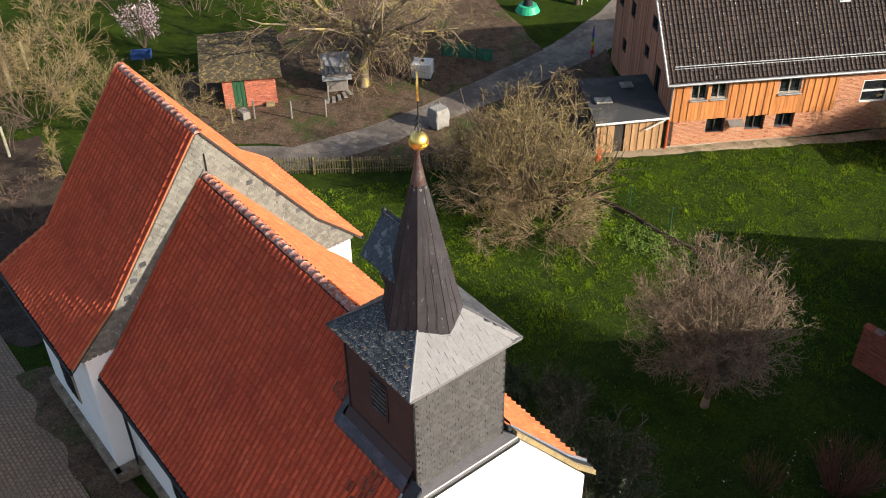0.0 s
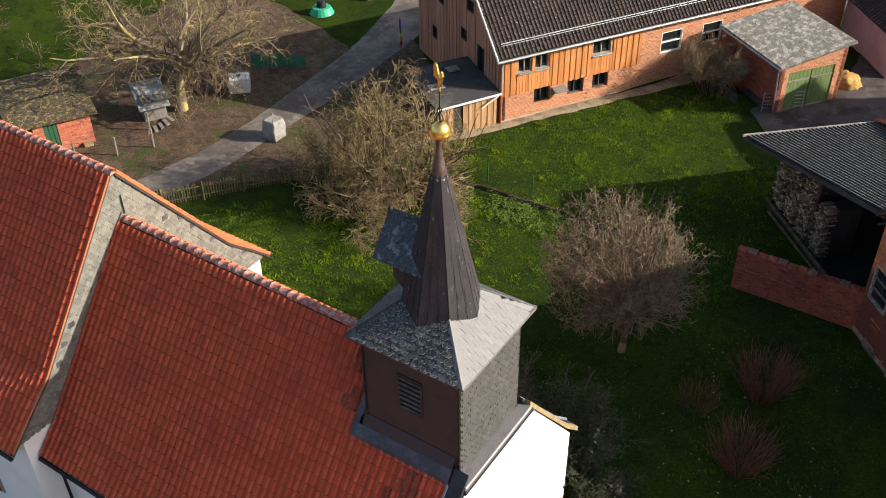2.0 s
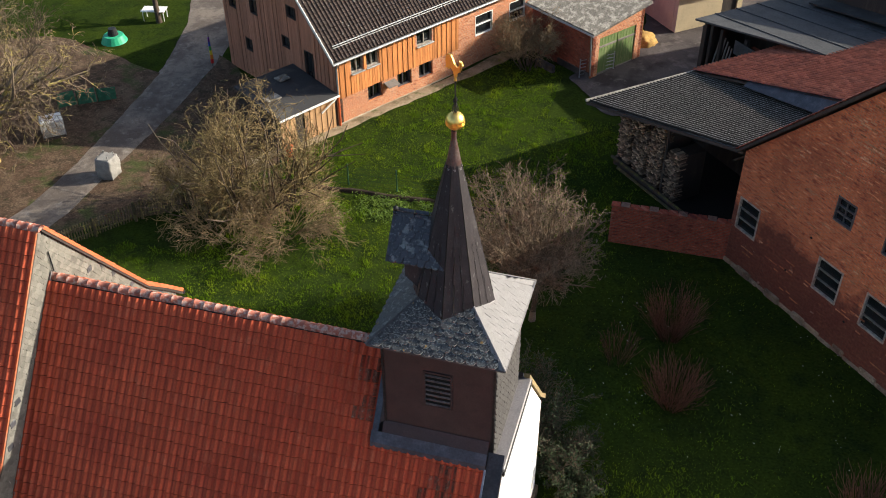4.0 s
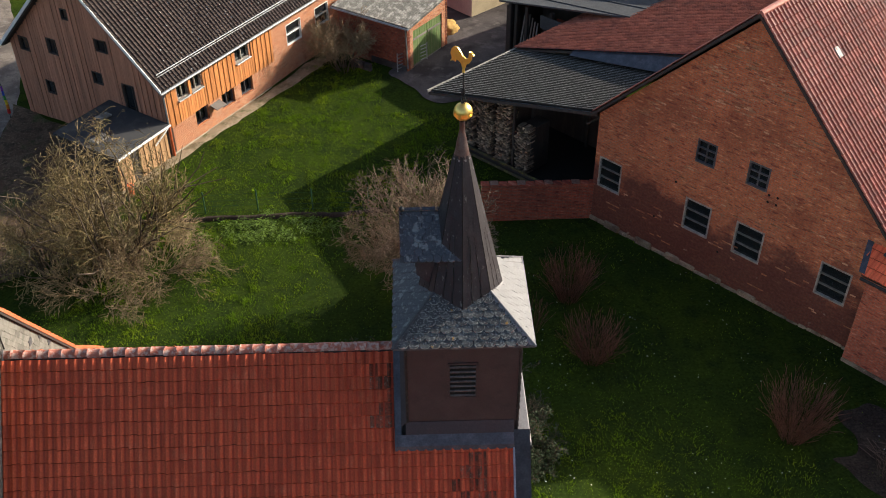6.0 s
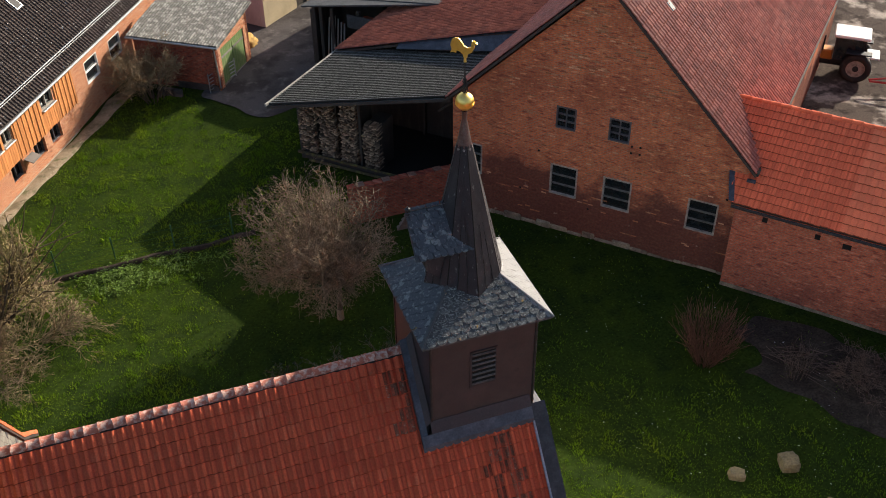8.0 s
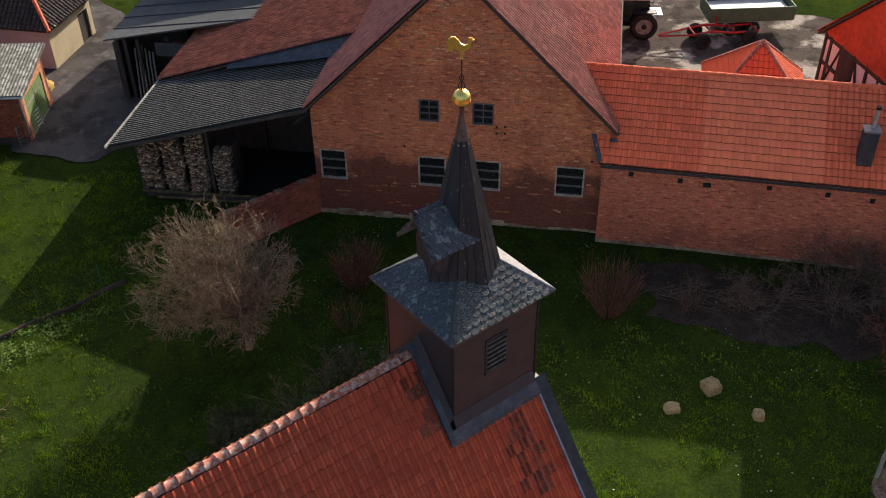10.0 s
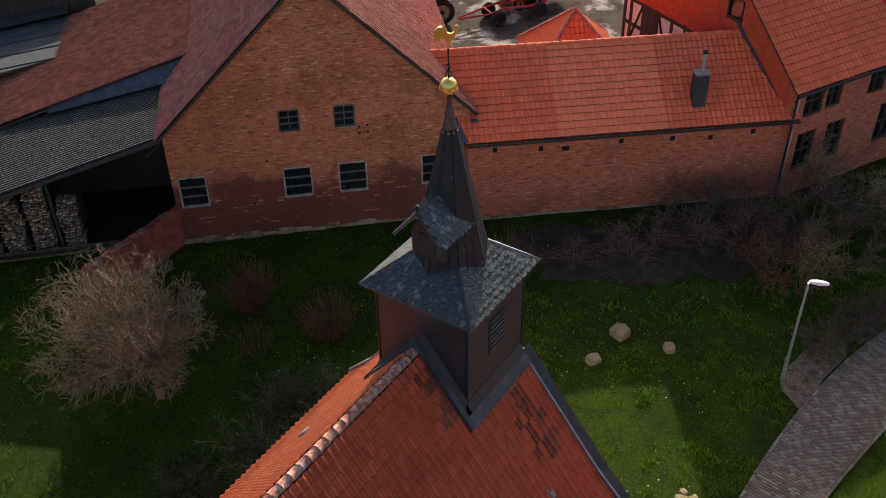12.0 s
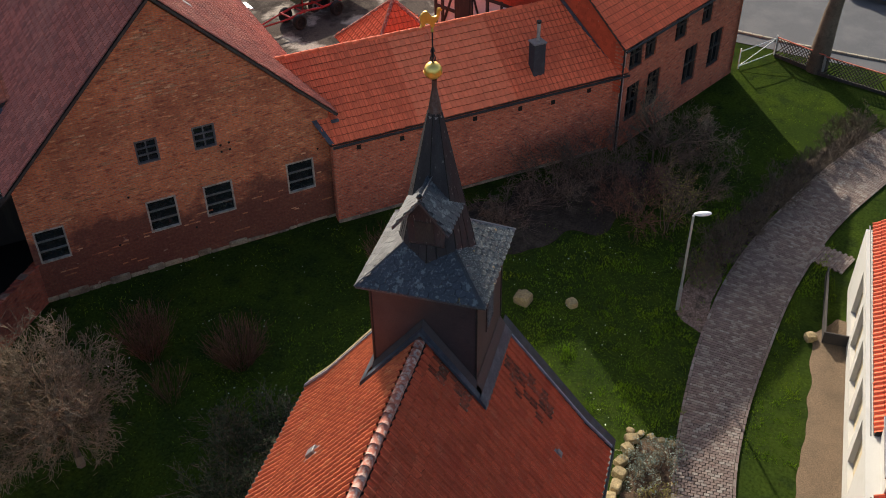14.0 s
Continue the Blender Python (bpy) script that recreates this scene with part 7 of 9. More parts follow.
M["twig_grey"] = bark("grey_twigs", (0.185, 0.138, 0.092), rnd=0.5)
M["twig_olive"] = bark("olive_twigs", (0.20, 0.148, 0.072), (0.20, 0.16, 0.06), rnd=0.45)
M["twig_tan"] = bark("tan_twigs", (0.235, 0.170, 0.098), rnd=0.4)
M["twig_red"] = bark("red_twigs", (0.135, 0.063, 0.043), rnd=0.45)
M["twig_brown"] = bark("brown_twigs", (0.115, 0.078, 0.060), rnd=0.4)
M["twig_lichen"] = bark("lichen_bark", (0.20, 0.155, 0.11), (0.36, 0.30, 0.065))
M["twig_old"] = bark("old_tree_twigs", (0.15, 0.110, 0.078), (0.26, 0.21, 0.06), rnd=0.4)
M["twig_dark"] = bark("dark_bark", (0.10, 0.075, 0.055))


def leafmat(name, base, other):
    return surface(name, base, [(other, 1.5, 0.45, 0.6, 0.8)], 0.7, rnd=0.35, grain=(20, 0.15), bump=(0, 0), spec=0.25)


M["leaf_dark"] = leafmat("evergreen_leaf", (0.022, 0.036, 0.014), (0.035, 0.045, 0.02))
M["leaf_green"] = leafmat("green_leaf", (0.06, 0.13, 0.02), (0.09, 0.16, 0.03))
M["leaf_silver"] = leafmat("silver_leaf", (0.22, 0.27, 0.22), (0.29, 0.32, 0.26))
M["petal"] = surface("pink_petal", (0.62, 0.44, 0.52), [((0.75, 0.62, 0.68), 4, 0.45, 0.6, 0.8)], 0.7, rnd=0.2, bump=(0, 0))
M["leaf_weed"] = leafmat("weed_leaf", (0.115, 0.185, 0.022), (0.075, 0.125, 0.02))
M["leaf_yellow"] = leafmat("yellow_bud", (0.26, 0.23, 0.05), (0.18, 0.17, 0.04))
M["blade"] = surface("grass_blade", (0.125, 0.205, 0.010), [((0.225, 0.28, 0.016), 0.45, 0.45, 0.62, 0.8), ((0.045, 0.082, 0.007), 1.3, 0.5, 0.65, 0.6)], 0.9, rnd=0.2, grain=(20, 0.15), bump=(0, 0), spec=0.04)
for nm_, col_, amount in (("blade", (0.15, 0.30, 0.015), 0.14), ("leaf_green", (0.16, 0.30, 0.03), 0.3)):
    # thin blades let some of the sun through
    nt_ = M[nm_].node_tree
    tb_, mx_ = nt_.nodes.new("ShaderNodeBsdfTranslucent"), nt_.nodes.new("ShaderNodeMixShader")
    tb_.inputs["Color"].default_value, mx_.inputs[0].default_value = (*col_, 1), amount
    nt_.links.new(nt_.nodes["Principled BSDF"].outputs[0], mx_.inputs[1])
    nt_.links.new(tb_.outputs[0], mx_.inputs[2])
    nt_.links.new(mx_.outputs[0], nt_.nodes["Material Output"].inputs["Surface"])
M["daisy"] = surface("white_flower", (0.8, 0.8, 0.78), [], 0.7, bump=(0, 0))


def sticks(segs, sides=3):
    """Tapered sticks (p, q, r0, r1) as one vertex and face list."""
    p = np.array([s[0] for s in segs], float)
    q = np.array([s[1] for s in segs], float)
    r0 = np.array([s[2] for s in segs], float)[:, None]
    r1 = np.array([s[3] for s in segs], float)[:, None]
    d = q - p
    d /= np.linalg.norm(d, axis=1)[:, None] + 1e-9
    ref = np.where(np.abs(d[:, 2:3]) > 0.9, np.array([[1.0, 0, 0]]), np.array([[0, 0, 1.0]]))
    a = np.cross(d, ref)
    a /= np.linalg.norm(a, axis=1)[:, None] + 1e-9
    b = np.cross(d, a)
    rings = []
    for k in range(sides):
        w = 2 * math.pi * k / sides
        o = a * math.cos(w) + b * math.sin(w)
        rings.append(p + o * r0)
        rings.append(q + o * r1)
    v = np.stack(rings, 1).reshape(-1, 3)
    n = len(segs)
    base = (np.arange(n) * 2 * sides)[:, None]
    f = []
    for k in range(sides):
        j = (k + 1) % sides
        f.append(base + np.array([[2 * k, 2 * j, 2 * j + 1, 2 * k + 1]]))
    return v.tolist(), np.concatenate(f).tolist()


def grow(rng, segs, p, d, length, r, level, spec):
    """Adds one limb with its twigs. spec: per level (pieces, children at a joint, spread, ratio, wander, lift)."""
    n, kids, spread, ratio, wander, lift = spec[level]
    pos = Vector(p)
    d = Vector(d).normalized()
    for i in range(n):
        d = (d + Vector((rng.gauss(0, wander), rng.gauss(0, wander), rng.gauss(0, wander) + lift))).normalized()
        nxt = pos + d * (length / n)
        ra, rb_ = r * (1 - 0.8 * i / n), r * (1 - 0.8 * (i + 1) / n)
        segs.append((pos, nxt, ra, rb_, level))
        pos = nxt
        if level + 1 < len(spec) and (i > 0 or level > 0):
            c = int(kids) + (rng.random() < kids - int(kids))
            for _ in range(c):
                ax = d.orthogonal().normalized()
                ax.rotate(Matrix.Rotation(rng.uniform(0, 6.283), 3, d))
                e = d.copy()
                e.rotate(Matrix.Rotation(rng.gauss(spread, spread * 0.25), 3, ax))
                grow(rng, segs, pos, e, length * ratio * rng.uniform(0.7, 1.2) * (1 - 0.35 * i / n), max(r * 0.5 * (1 - 0.6 * i / n), 0.006), level + 1, spec)


def make_plant(name, label, category, x, y, stems, spec, seed, trunk_mat, twig_mat, twig_level=2, group="", leaves=None, twig=0.008, clip=None):
    """stems: (offset, direction, length, radius)."""
    rng = random.Random(seed)
    segs = []
    for off, d, L, r in stems:
        grow(rng, segs, Vector(off), d, L, r, 0, spec)
    if clip:
        # the crown keeps inside an uneven dome of this radius and height
        segs = [s for s in segs if s[4] < 1 or (s[1].x ** 2 + s[1].y ** 2) / clip[0] ** 2 + (s[1].z / clip[1]) ** 2 < 1.0 + 0.4 * noise.noise(s[1] * 0.8) + 0.3 * noise.noise(s[1] * 2.2)]
    t = thing(name, label, category, Matrix.Translation((x, y, gz(x, y) - 0.05)), group)
    big = [s for s in segs if s[4] < twig_level]
    small = [s for s in segs if s[4] >= twig_level]
    if big:
        v, f = sticks(big, 6)
        ob = shape("trunk" if len(stems) == 1 else "stem", v, f, trunk_mat, t, smooth=True)
        if len(stems) > 1:
            ob["kind"] = "stuff"
    if small:
        v, f = sticks([(s[0], s[1], max(s[2], twig), max(s[3], twig * 0.7)) for s in small], 3)
        shape("crown", v, f, twig_mat, t, "fine bare twigs")["kind"] = "stuff"
    if leaves:
        mat, size, per, lname = leaves
        add_leaves(t, [s for s in small if rng.random() < per], mat, size, rng, lname)
    return t


def quads(centres, normals, size, rng_np):
    """Small folded leaves at the centres."""
    c = np.array(centres)
    n = rng_np.normal(0, 1, c.shape) if normals is None else np.array(normals)
    n /= np.linalg.norm(n, axis=1)[:, None] + 1e-9
    a = np.cross(n, rng_np.normal(0, 1, c.shape))
    a /= np.linalg.norm(a, axis=1)[:, None] + 1e-9
    b = np.cross(n, a)
    s = (size * rng_np.uniform(0.6, 1.3, (len(c), 1)))
    v = np.stack([c - a * s, c - b * s * 0.45 + n * s * 0.15, c + a * s, c + b * s * 0.45 + n * s * 0.15], 1).reshape(-1, 3)
    f = np.arange(len(c) * 4).reshape(-1, 4)
    return v.tolist(), f.tolist()


def add_leaves(t, segs, mat, size, rng, lname="leaves"):
    r = np.random.RandomState(rng.randint(0, 99999))
    c = [s[1] for s in segs]
    v, f = quads(np.array(c) + r.normal(0, size, (len(c), 3)), None, size, r)
    ob = shape(lname, v, f, mat, t)
    ob["kind"] = "stuff"


def fan(n, spread, L, r, rng, base=0.3, up=1.0):
    out = []
    for k in range(n):
        a = rng.uniform(0, 6.283)
        s = spread * math.sqrt(rng.random())
        rr = base * math.sqrt(rng.random())
        out.append(((rr * math.cos(a), rr * math.sin(a), 0), (math.cos(a) * s, math.sin(a) * s, up), L * rng.uniform(0.75, 1.15), r))
    return out


# round grey fruit tree on the lawn
rg = random.Random(3)
t2 = thing("fruit_tree", "round-crowned bare grey fruit tree on the lawn", "tree", Matrix.Translation((-0.3, 13.25, gz(-0.3, 13.25) - 0.05)))
segs = []
grow(rg, segs, Vector((0, 0, 0)), (0.02, 0.03, 1), 1.9, 0.17, 0, [(4, 0, 0, 0, 0.05, 0.05)])
top = Vector((0.0, 0.05, 1.8))
for k in range(40):
    a = k * 2.4 + rg.uniform(-.3, .3)
    el = math.asin(-0.22 + 1.18 * ((k + 0.5) / 40))
    goal = Vector((-0.75 + 3.25 * math.cos(a) * math.cos(el), 0.35 + 3.15 * math.sin(a) * math.cos(el), 3.6 + 2.25 * math.sin(el)))
    dv_ = goal - top
    grow(rg, segs, top + Vector((0, 0, rg.uniform(-0.4, 0.1))), dv_ + Vector((0, 0, 0.25)), dv_.length * rg.uniform(0.72, 1.02), 0.05, 1,
         [None, (7, 1.6, 0.75, 0.42, 0.12, -0.01), (6, 1.2, 0.75, 0.55, 0.13, 0.0), (6, 0.5, 0.7, 0.6, 0.09, 0.0), (4, 0, 0, 0, 0.08, 0.0)])
segs = [(Vector((*s[0].xy, s[0].z * 1.12)), Vector((*s[1].xy, s[1].z * 1.12)), *s[2:]) for s in segs]
segs = [s for s in segs if s[4] < 2 or ((s[1].x + 0.85) / 3.15) ** 2 + ((s[1].y - 0.35) / 3.15) ** 2 + ((s[1].z - 3.9) / 2.95) ** 2 < 1.15 + 0.8 * noise.noise(s[1] * 0.8) + 0.4 * noise.noise(s[1] * 2.3)]
v, f = sticks([s for s in segs if s[4] < 2], 6)
shape("trunk", v, f, M["twig_grey"], t2, smooth=True)
v, f = sticks([(s[0], s[1], max(s[2] * 0.7, 0.0088), max(s[3] * 0.7, 0.006)) for s in segs if s[4] >= 2], 3)
shape("crown", v, f, M["twig_grey"], t2, "fine bare grey twigs")["kind"] = "stuff"

# large olive thicket by the fence
SP_B = [(6, 1.9, 0.75, 0.48, 0.20, 0.0), (5, 1.5, 0.9, 0.48, 0.20, 0.0), (4, 0.5, 0.9, 0.5, 0.20, 0.0), (3, 0, 0, 0, 0.2, 0.0)]
rg = random.Random(9)
make_plant("big_shrub", "tall dense olive-brown bare shrub beside the fence", "shrub", -14.75, 18.1, fan(40, 0.85, 5.5, 0.07, rg, 1.4), SP_B, 21, M["twig_dark"], M["twig_olive"], 1, "thicket by the fence", twig=0.011, clip=(3.65, 7.3))
rg = random.Random(10)
make_plant("big_shrub", "tall dense olive-brown bare shrub beside the lane", "shrub", -16.8, 16.9, fan(15, 0.85, 3.6, 0.05, rg, 1.2), SP_B, 22, M["twig_dark"], M["twig_olive"], 1, "thicket by the fence", twig=0.013, clip=(3.2, 4.9))
rg = random.Random(12)
make_plant("low_shrub", "low arching tan shrub in front of the thicket", "shrub", -12.9, 16.6, fan(50, 1.6, 1.95, 0.02, rg, 1.3, 1.0), [(5, 2.2, 0.6, 0.5, 0.15, -0.10), (4, 1.8, 0.6, 0.6, 0.2, -0.05), (3, 0, 0, 0, 0.25, -0.05)], 23, M["twig_tan"], M["twig_tan"], 1, "thicket by the fence")
rg = random.Random(13)
make_plant("low_shrub", "low arching tan shrub at the fence corner", "shrub", -15.0, 15.5, fan(30, 1.3, 1.9, 0.02, rg, 1.2, 1.0), [(5, 2.2, 0.6, 0.5, 0.15, -0.08), (4, 1.8, 0.6, 0.6, 0.2, -0.05), (3, 0, 0, 0, 0.25, -0.05)], 24, M["twig_tan"], M["twig_tan"], 1, "thicket by the fence")
rg = random.Random(14)
make_plant("house_shrub", "round brown bare shrub beside the farmhouse wall", "shrub", -5.2, 35.2, fan(22, 0.75, 2.2, 0.035, rg, 0.5), [(4, 2.4, 0.6, 0.55, 0.12, 0.05), (4, 2.0, 0.65, 0.6, 0.18, 0.02), (3, 1.2, 0.6, 0.6, 0.22, 0.0), (2, 0, 0, 0, 0.25, 0.0)], 25, M["twig_dark"], M["twig_tan"], 1)

# old lichened tree in the farmyard
rg = random.Random(31)
wal = thing("old_tree", "old spreading bare tree with yellow lichen on its limbs", "tree", Matrix.Translation((-30.4, 18.6, gz(-30.4, 18.6) - 0.05)))
segs = []
grow(rg, segs, Vector((0, 0, 0)), (0.02, 0.06, 1), 3.6, 0.36, 0, [(5, 0, 0, 0, 0.03, 0.03)])
for k in range(11):
    a = k * 2.4 + rg.uniform(-.25, .25)
    grow(rg, segs, Vector((0.12, 0.2, rg.uniform(2.6, 3.7))), (math.cos(a), math.sin(a), rg.uniform(0.05, 0.9)), rg.uniform(5.0, 7.6), 0.15, 1,
         [None, (8, 1.25, 0.8, 0.45, 0.14, 0.03), (6, 1.2, 0.8, 0.5, 0.2, 0.0), (5, 0.9, 0.7, 0.55, 0.22, -0.02), (3, 0, 0, 0, 0.25, -0.03)])
v, f = sticks([s for s in segs if s[4] < 2], 7)
shape("trunk", v, f, M["twig_lichen"], wal, smooth=True)
v, f = sticks([(s[0], s[1], max(s[2], 0.014), max(s[3], 0.009)) for s in segs if s[4] >= 2], 3)
shape("crown", v, f, M["twig_old"], wal, "bare brown twigs with some lichen")["kind"] = "stuff"
rg = random.Random(32)
for k, (x, y, h) in enumerate(((-31.6, 20.6, 2.2), (-29.9, 20.4, 1.8), (-33.5, 21.5, 2.6), (-35, 25, 3.0), (-36.5, 29, 3.2), (-33.5, 26.5, 2.4))):
    make_plant("undergrowth", "tangled brown undergrowth below the old tree", "shrub", x, y, fan(9, 0.8, h, 0.03, rg, 0.7), [(4, 2.2, 0.6, 0.55, 0.15, 0.02), (4, 1.6, 0.6, 0.6, 0.2, 0.0), (3, 0, 0, 0, 0.25, 0.0)], 60 + k, M["twig_brown"], M["twig_tan"] if k % 2 else M["twig_brown"], 1, "undergrowth")

# red-stemmed shrubs on the lawn
for k, (x, y, n, h, sp_, mt) in enumerate(((5.3, 13.6, 190, 1.75, 0.6, "twig_red"), (5.75, 9.9, 200, 1.5, 0.75, "twig_red"), (12.35, 5.5, 240, 1.9, 0.62, "twig_red"), (15.2, 3.6, 40, 1.2, 0.3, "twig_brown"), (3.4, 11.7, 45, 1.2, 0.5, "twig_red"))):
    rg = random.Random(40 + k)
    make_plant("red_stem_shrub", "upright red-stemmed bare shrub on the lawn", "shrub", x, y, fan(n, sp_, h * 0.92, 0.007, rg, 0.42), [(4, 1.0, 0.25, 0.5, 0.06, 0.03), (3, 0, 0, 0, 0.1, 0.06)], 40 + k, M[mt], M[mt], 1, "red-stemmed shrubs")

# dim shrubs between the annex wall and the path
for k, (x, y, n, h, mt) in enumerate(((20.5, 0.2, 22, 2.6, "twig_brown"), (22.3, -1.5, 22, 2.8, "twig_brown"), (19.5, -3.6, 20, 2.2, "twig_red"), (23.6, -4.2, 18, 3.0, "twig_brown"), (17.6, 1.7, 14, 1.8, "twig_brown"), (21.8, -6.2, 18, 2.0, "twig_brown"), (25.8, -6.5, 16, 2.2, "twig_brown"))):
    rg = random.Random(140 + k)
    make_plant("border_shrub", "dim bare shrub in the shade of the annex", "shrub", x, y, fan(n, 1.0, h * 0.8, 0.018, rg, 0.8), [(5, 2.2, 0.6, 0.5, 0.18, 0.02), (4, 1.8, 0.65, 0.6, 0.24, 0.0), (3, 0, 0, 0, 0.3, 0.0)], 140 + k, M[mt], M[mt], 1, "shaded border shrubs")
rg = random.Random(150)
make_plant("budding_shrub", "tall shrub with yellow-green buds beside the street lamp", "shrub", 19.0, -5.3, fan(12, 0.4, 2.7, 0.02, rg, 0.4), [(5, 1.8, 0.5, 0.42, 0.14, 0.05), (4, 1.4, 0.6, 0.6, 0.2, 0.02), (3, 0, 0, 0, 0.25, 0.0)], 150, M["twig_brown"], M["twig_brown"], 1, leaves=(M["leaf_yellow"], 0.035, 0.6, "bud_growth"))
rg = random.Random(151)
make_plant("spreading_tree", "small spreading bare tree beside the brick house", "tree", 26.3, -4.4, [((0, 0, 0), (0.1, -0.1, 1), 1.6, 0.10)] + fan(7, 1.3, 3.2, 0.06, rg, 0.1), [(5, 1.7, 0.7, 0.5, 0.14, 0.04), (5, 1.7, 0.7, 0.55, 0.18, 0.02), (4, 1.0, 0.6, 0.6, 0.2, 0), (3, 0, 0, 0, 0.2, 0.0)], 151, M["twig_grey"], M["twig_grey"], 1)
# low brown hedge along the path
for k in range(17):
    t = k / 16
    x, y = 15.8 + 15.5 * t, -6.9 - 6.9 * t - 0.8 * t * t
    rg = random.Random(170 + k)
    make_plant("hedge_shrub", "low brown hedge shrub beside the brick path", "hedge", x, y, fan(22, 0.6, 0.9 + 0.15 * math.sin(k), 0.012, rg, 0.5), [(3, 2.6, 0.6, 0.5, 0.15, 0.0), (3, 1.8, 0.7, 0.6, 0.25, 0.0), (2, 0, 0, 0, 0.3, 0.0)], 170 + k, M["twig_dark"], M["twig_dark"], 1, "path hedge")
rg = random.Random(190)
make_plant("green_shrub", "low olive-green shrub beside the path", "shrub", 16.2, -7.2, fan(18, 0.8, 0.7, 0.01, rg, 0.4), [(3, 2.2, 0.5, 0.5, 0.15, 0.0), (3, 0, 0, 0, 0.2, 0.0)], 190, M["twig_olive"], M["twig_olive"], 1, leaves=(M["leaf_green"], 0.04, 1.0, "leaves"))
# brush pile by the annex
rg = random.Random(191)
brush = []
for k in range(170):
    u_, w_ = rg.uniform(0, 1), rg.gauss(0, 0.5)
    x, y = 14.8 + 6.0 * u_ * 0.85 + w_ * 0.6, 5.2 - 7.0 * u_ * 0.75 + w_ * 0.5
    a = rg.gauss(-0.75, 0.5)
    L = rg.uniform(0.6, 1.8)
    z = gz(x, y) + rg.uniform(0.05, 0.3)
    brush.append((Vector((x, y, z)), Vector((x + L * math.cos(a), y + L * math.sin(a), z + rg.uniform(-.05, .2))), 0.014, 0.006))
v, f = sticks(brush, 3)
tagged(shape("brush_pile", v, f, M["twig_brown"]), "loose pile of cut branches along the annex", "brushwood", kind="stuff")

# street tree
rg = random.Random(33)
st = thing("street_tree", "big bare street tree with drooping twigs beside the lattice fence", "tree", Matrix.Translation((37.7, -12.3, gz(37.7, -12.3) - 0.05)))
segs = []
grow(rg, segs, Vector((0, 0, 0)), (0.05, -0.02, 1), 9.5, 0.66, 0, [(8, 0, 0, 0, 0.02, 0.03)])
for k in range(9):
    a = k * 2.4
    grow(rg, segs, Vector((0.2, 0, rg.uniform(5.2, 9.0))), (math.cos(a), math.sin(a), rg.uniform(0.2, 0.9)), rg.uniform(3, 4.5), 0.16, 1, [None, (6, 1.6, 0.8, 0.45, 0.12, 0.02), (5, 1.8, 0.8, 0.6, 0.18, -0.10), (4, 1.0, 0.6, 0.6, 0.2, -0.22), (3, 0, 0, 0, 0.2, -0.3)])
v, f = sticks([s for s in segs if s[4] < 2], 8)
shape("trunk", v, f, M["twig_dark"], st, smooth=True)
v, f = sticks([s for s in segs if s[4] >= 2], 3)
shape("crown", v, f, M["twig_dark"], st)["kind"] = "stuff"

# evergreen shrubs along the north wall
for k, (x, y, h) in enumerate(((0.6, 6.6, 2.6), (-1.0, 6.9, 2.4), (-3.2, 8.6, 1.6), (1.9, 5.6, 1.9), (-5.0, 7.6, 1.3), (3.0, 4.6, 1.0))):
    rg = random.Random(200 + k)
    make_plant("evergreen_shrub", "dark evergreen shrub beside the church wall", "shrub", x, y, fan(14, 0.55, h, 0.03, rg, 0.4), [(5, 2.4, 0.6, 0.45, 0.12, 0.04), (4, 2.0, 0.6, 0.6, 0.18, 0.02), (3, 0, 0, 0, 0.2, 0.0)], 200 + k, M["twig_dark"], M["twig_dark"], 1, "evergreen shrubs", leaves=(M["leaf_dark"], 0.06, 1.0, "leaves"))
# silver plants in the flower bed
for k, (x, y, r) in enumerate(((5.3, -6.0, 0.5), (4.6, -6.5, 0.55), (5.6, -6.7, 0.45), (4.0, -6.0, 0.45), (3.3, -6.6, 0.5), (4.9, -5.6, 0.35))):
    rg = random.Random(220 + k)
    make_plant("silver_shrub", "low rounded silver-grey shrub in the flower bed", "shrub", x, y, fan(26, 1.0, r * 1.3, 0.01, rg, r * 0.5), [(3, 2.0, 0.5, 0.5, 0.12, 0.02), (3, 0, 0, 0, 0.2, 0.0)], 220 + k, M["twig_brown"], M["twig_tan"], 1, "flower bed shrubs", leaves=(M["leaf_silver"] if k != 4 else M["leaf_yellow"], 0.045, 1.0, "leaves"))

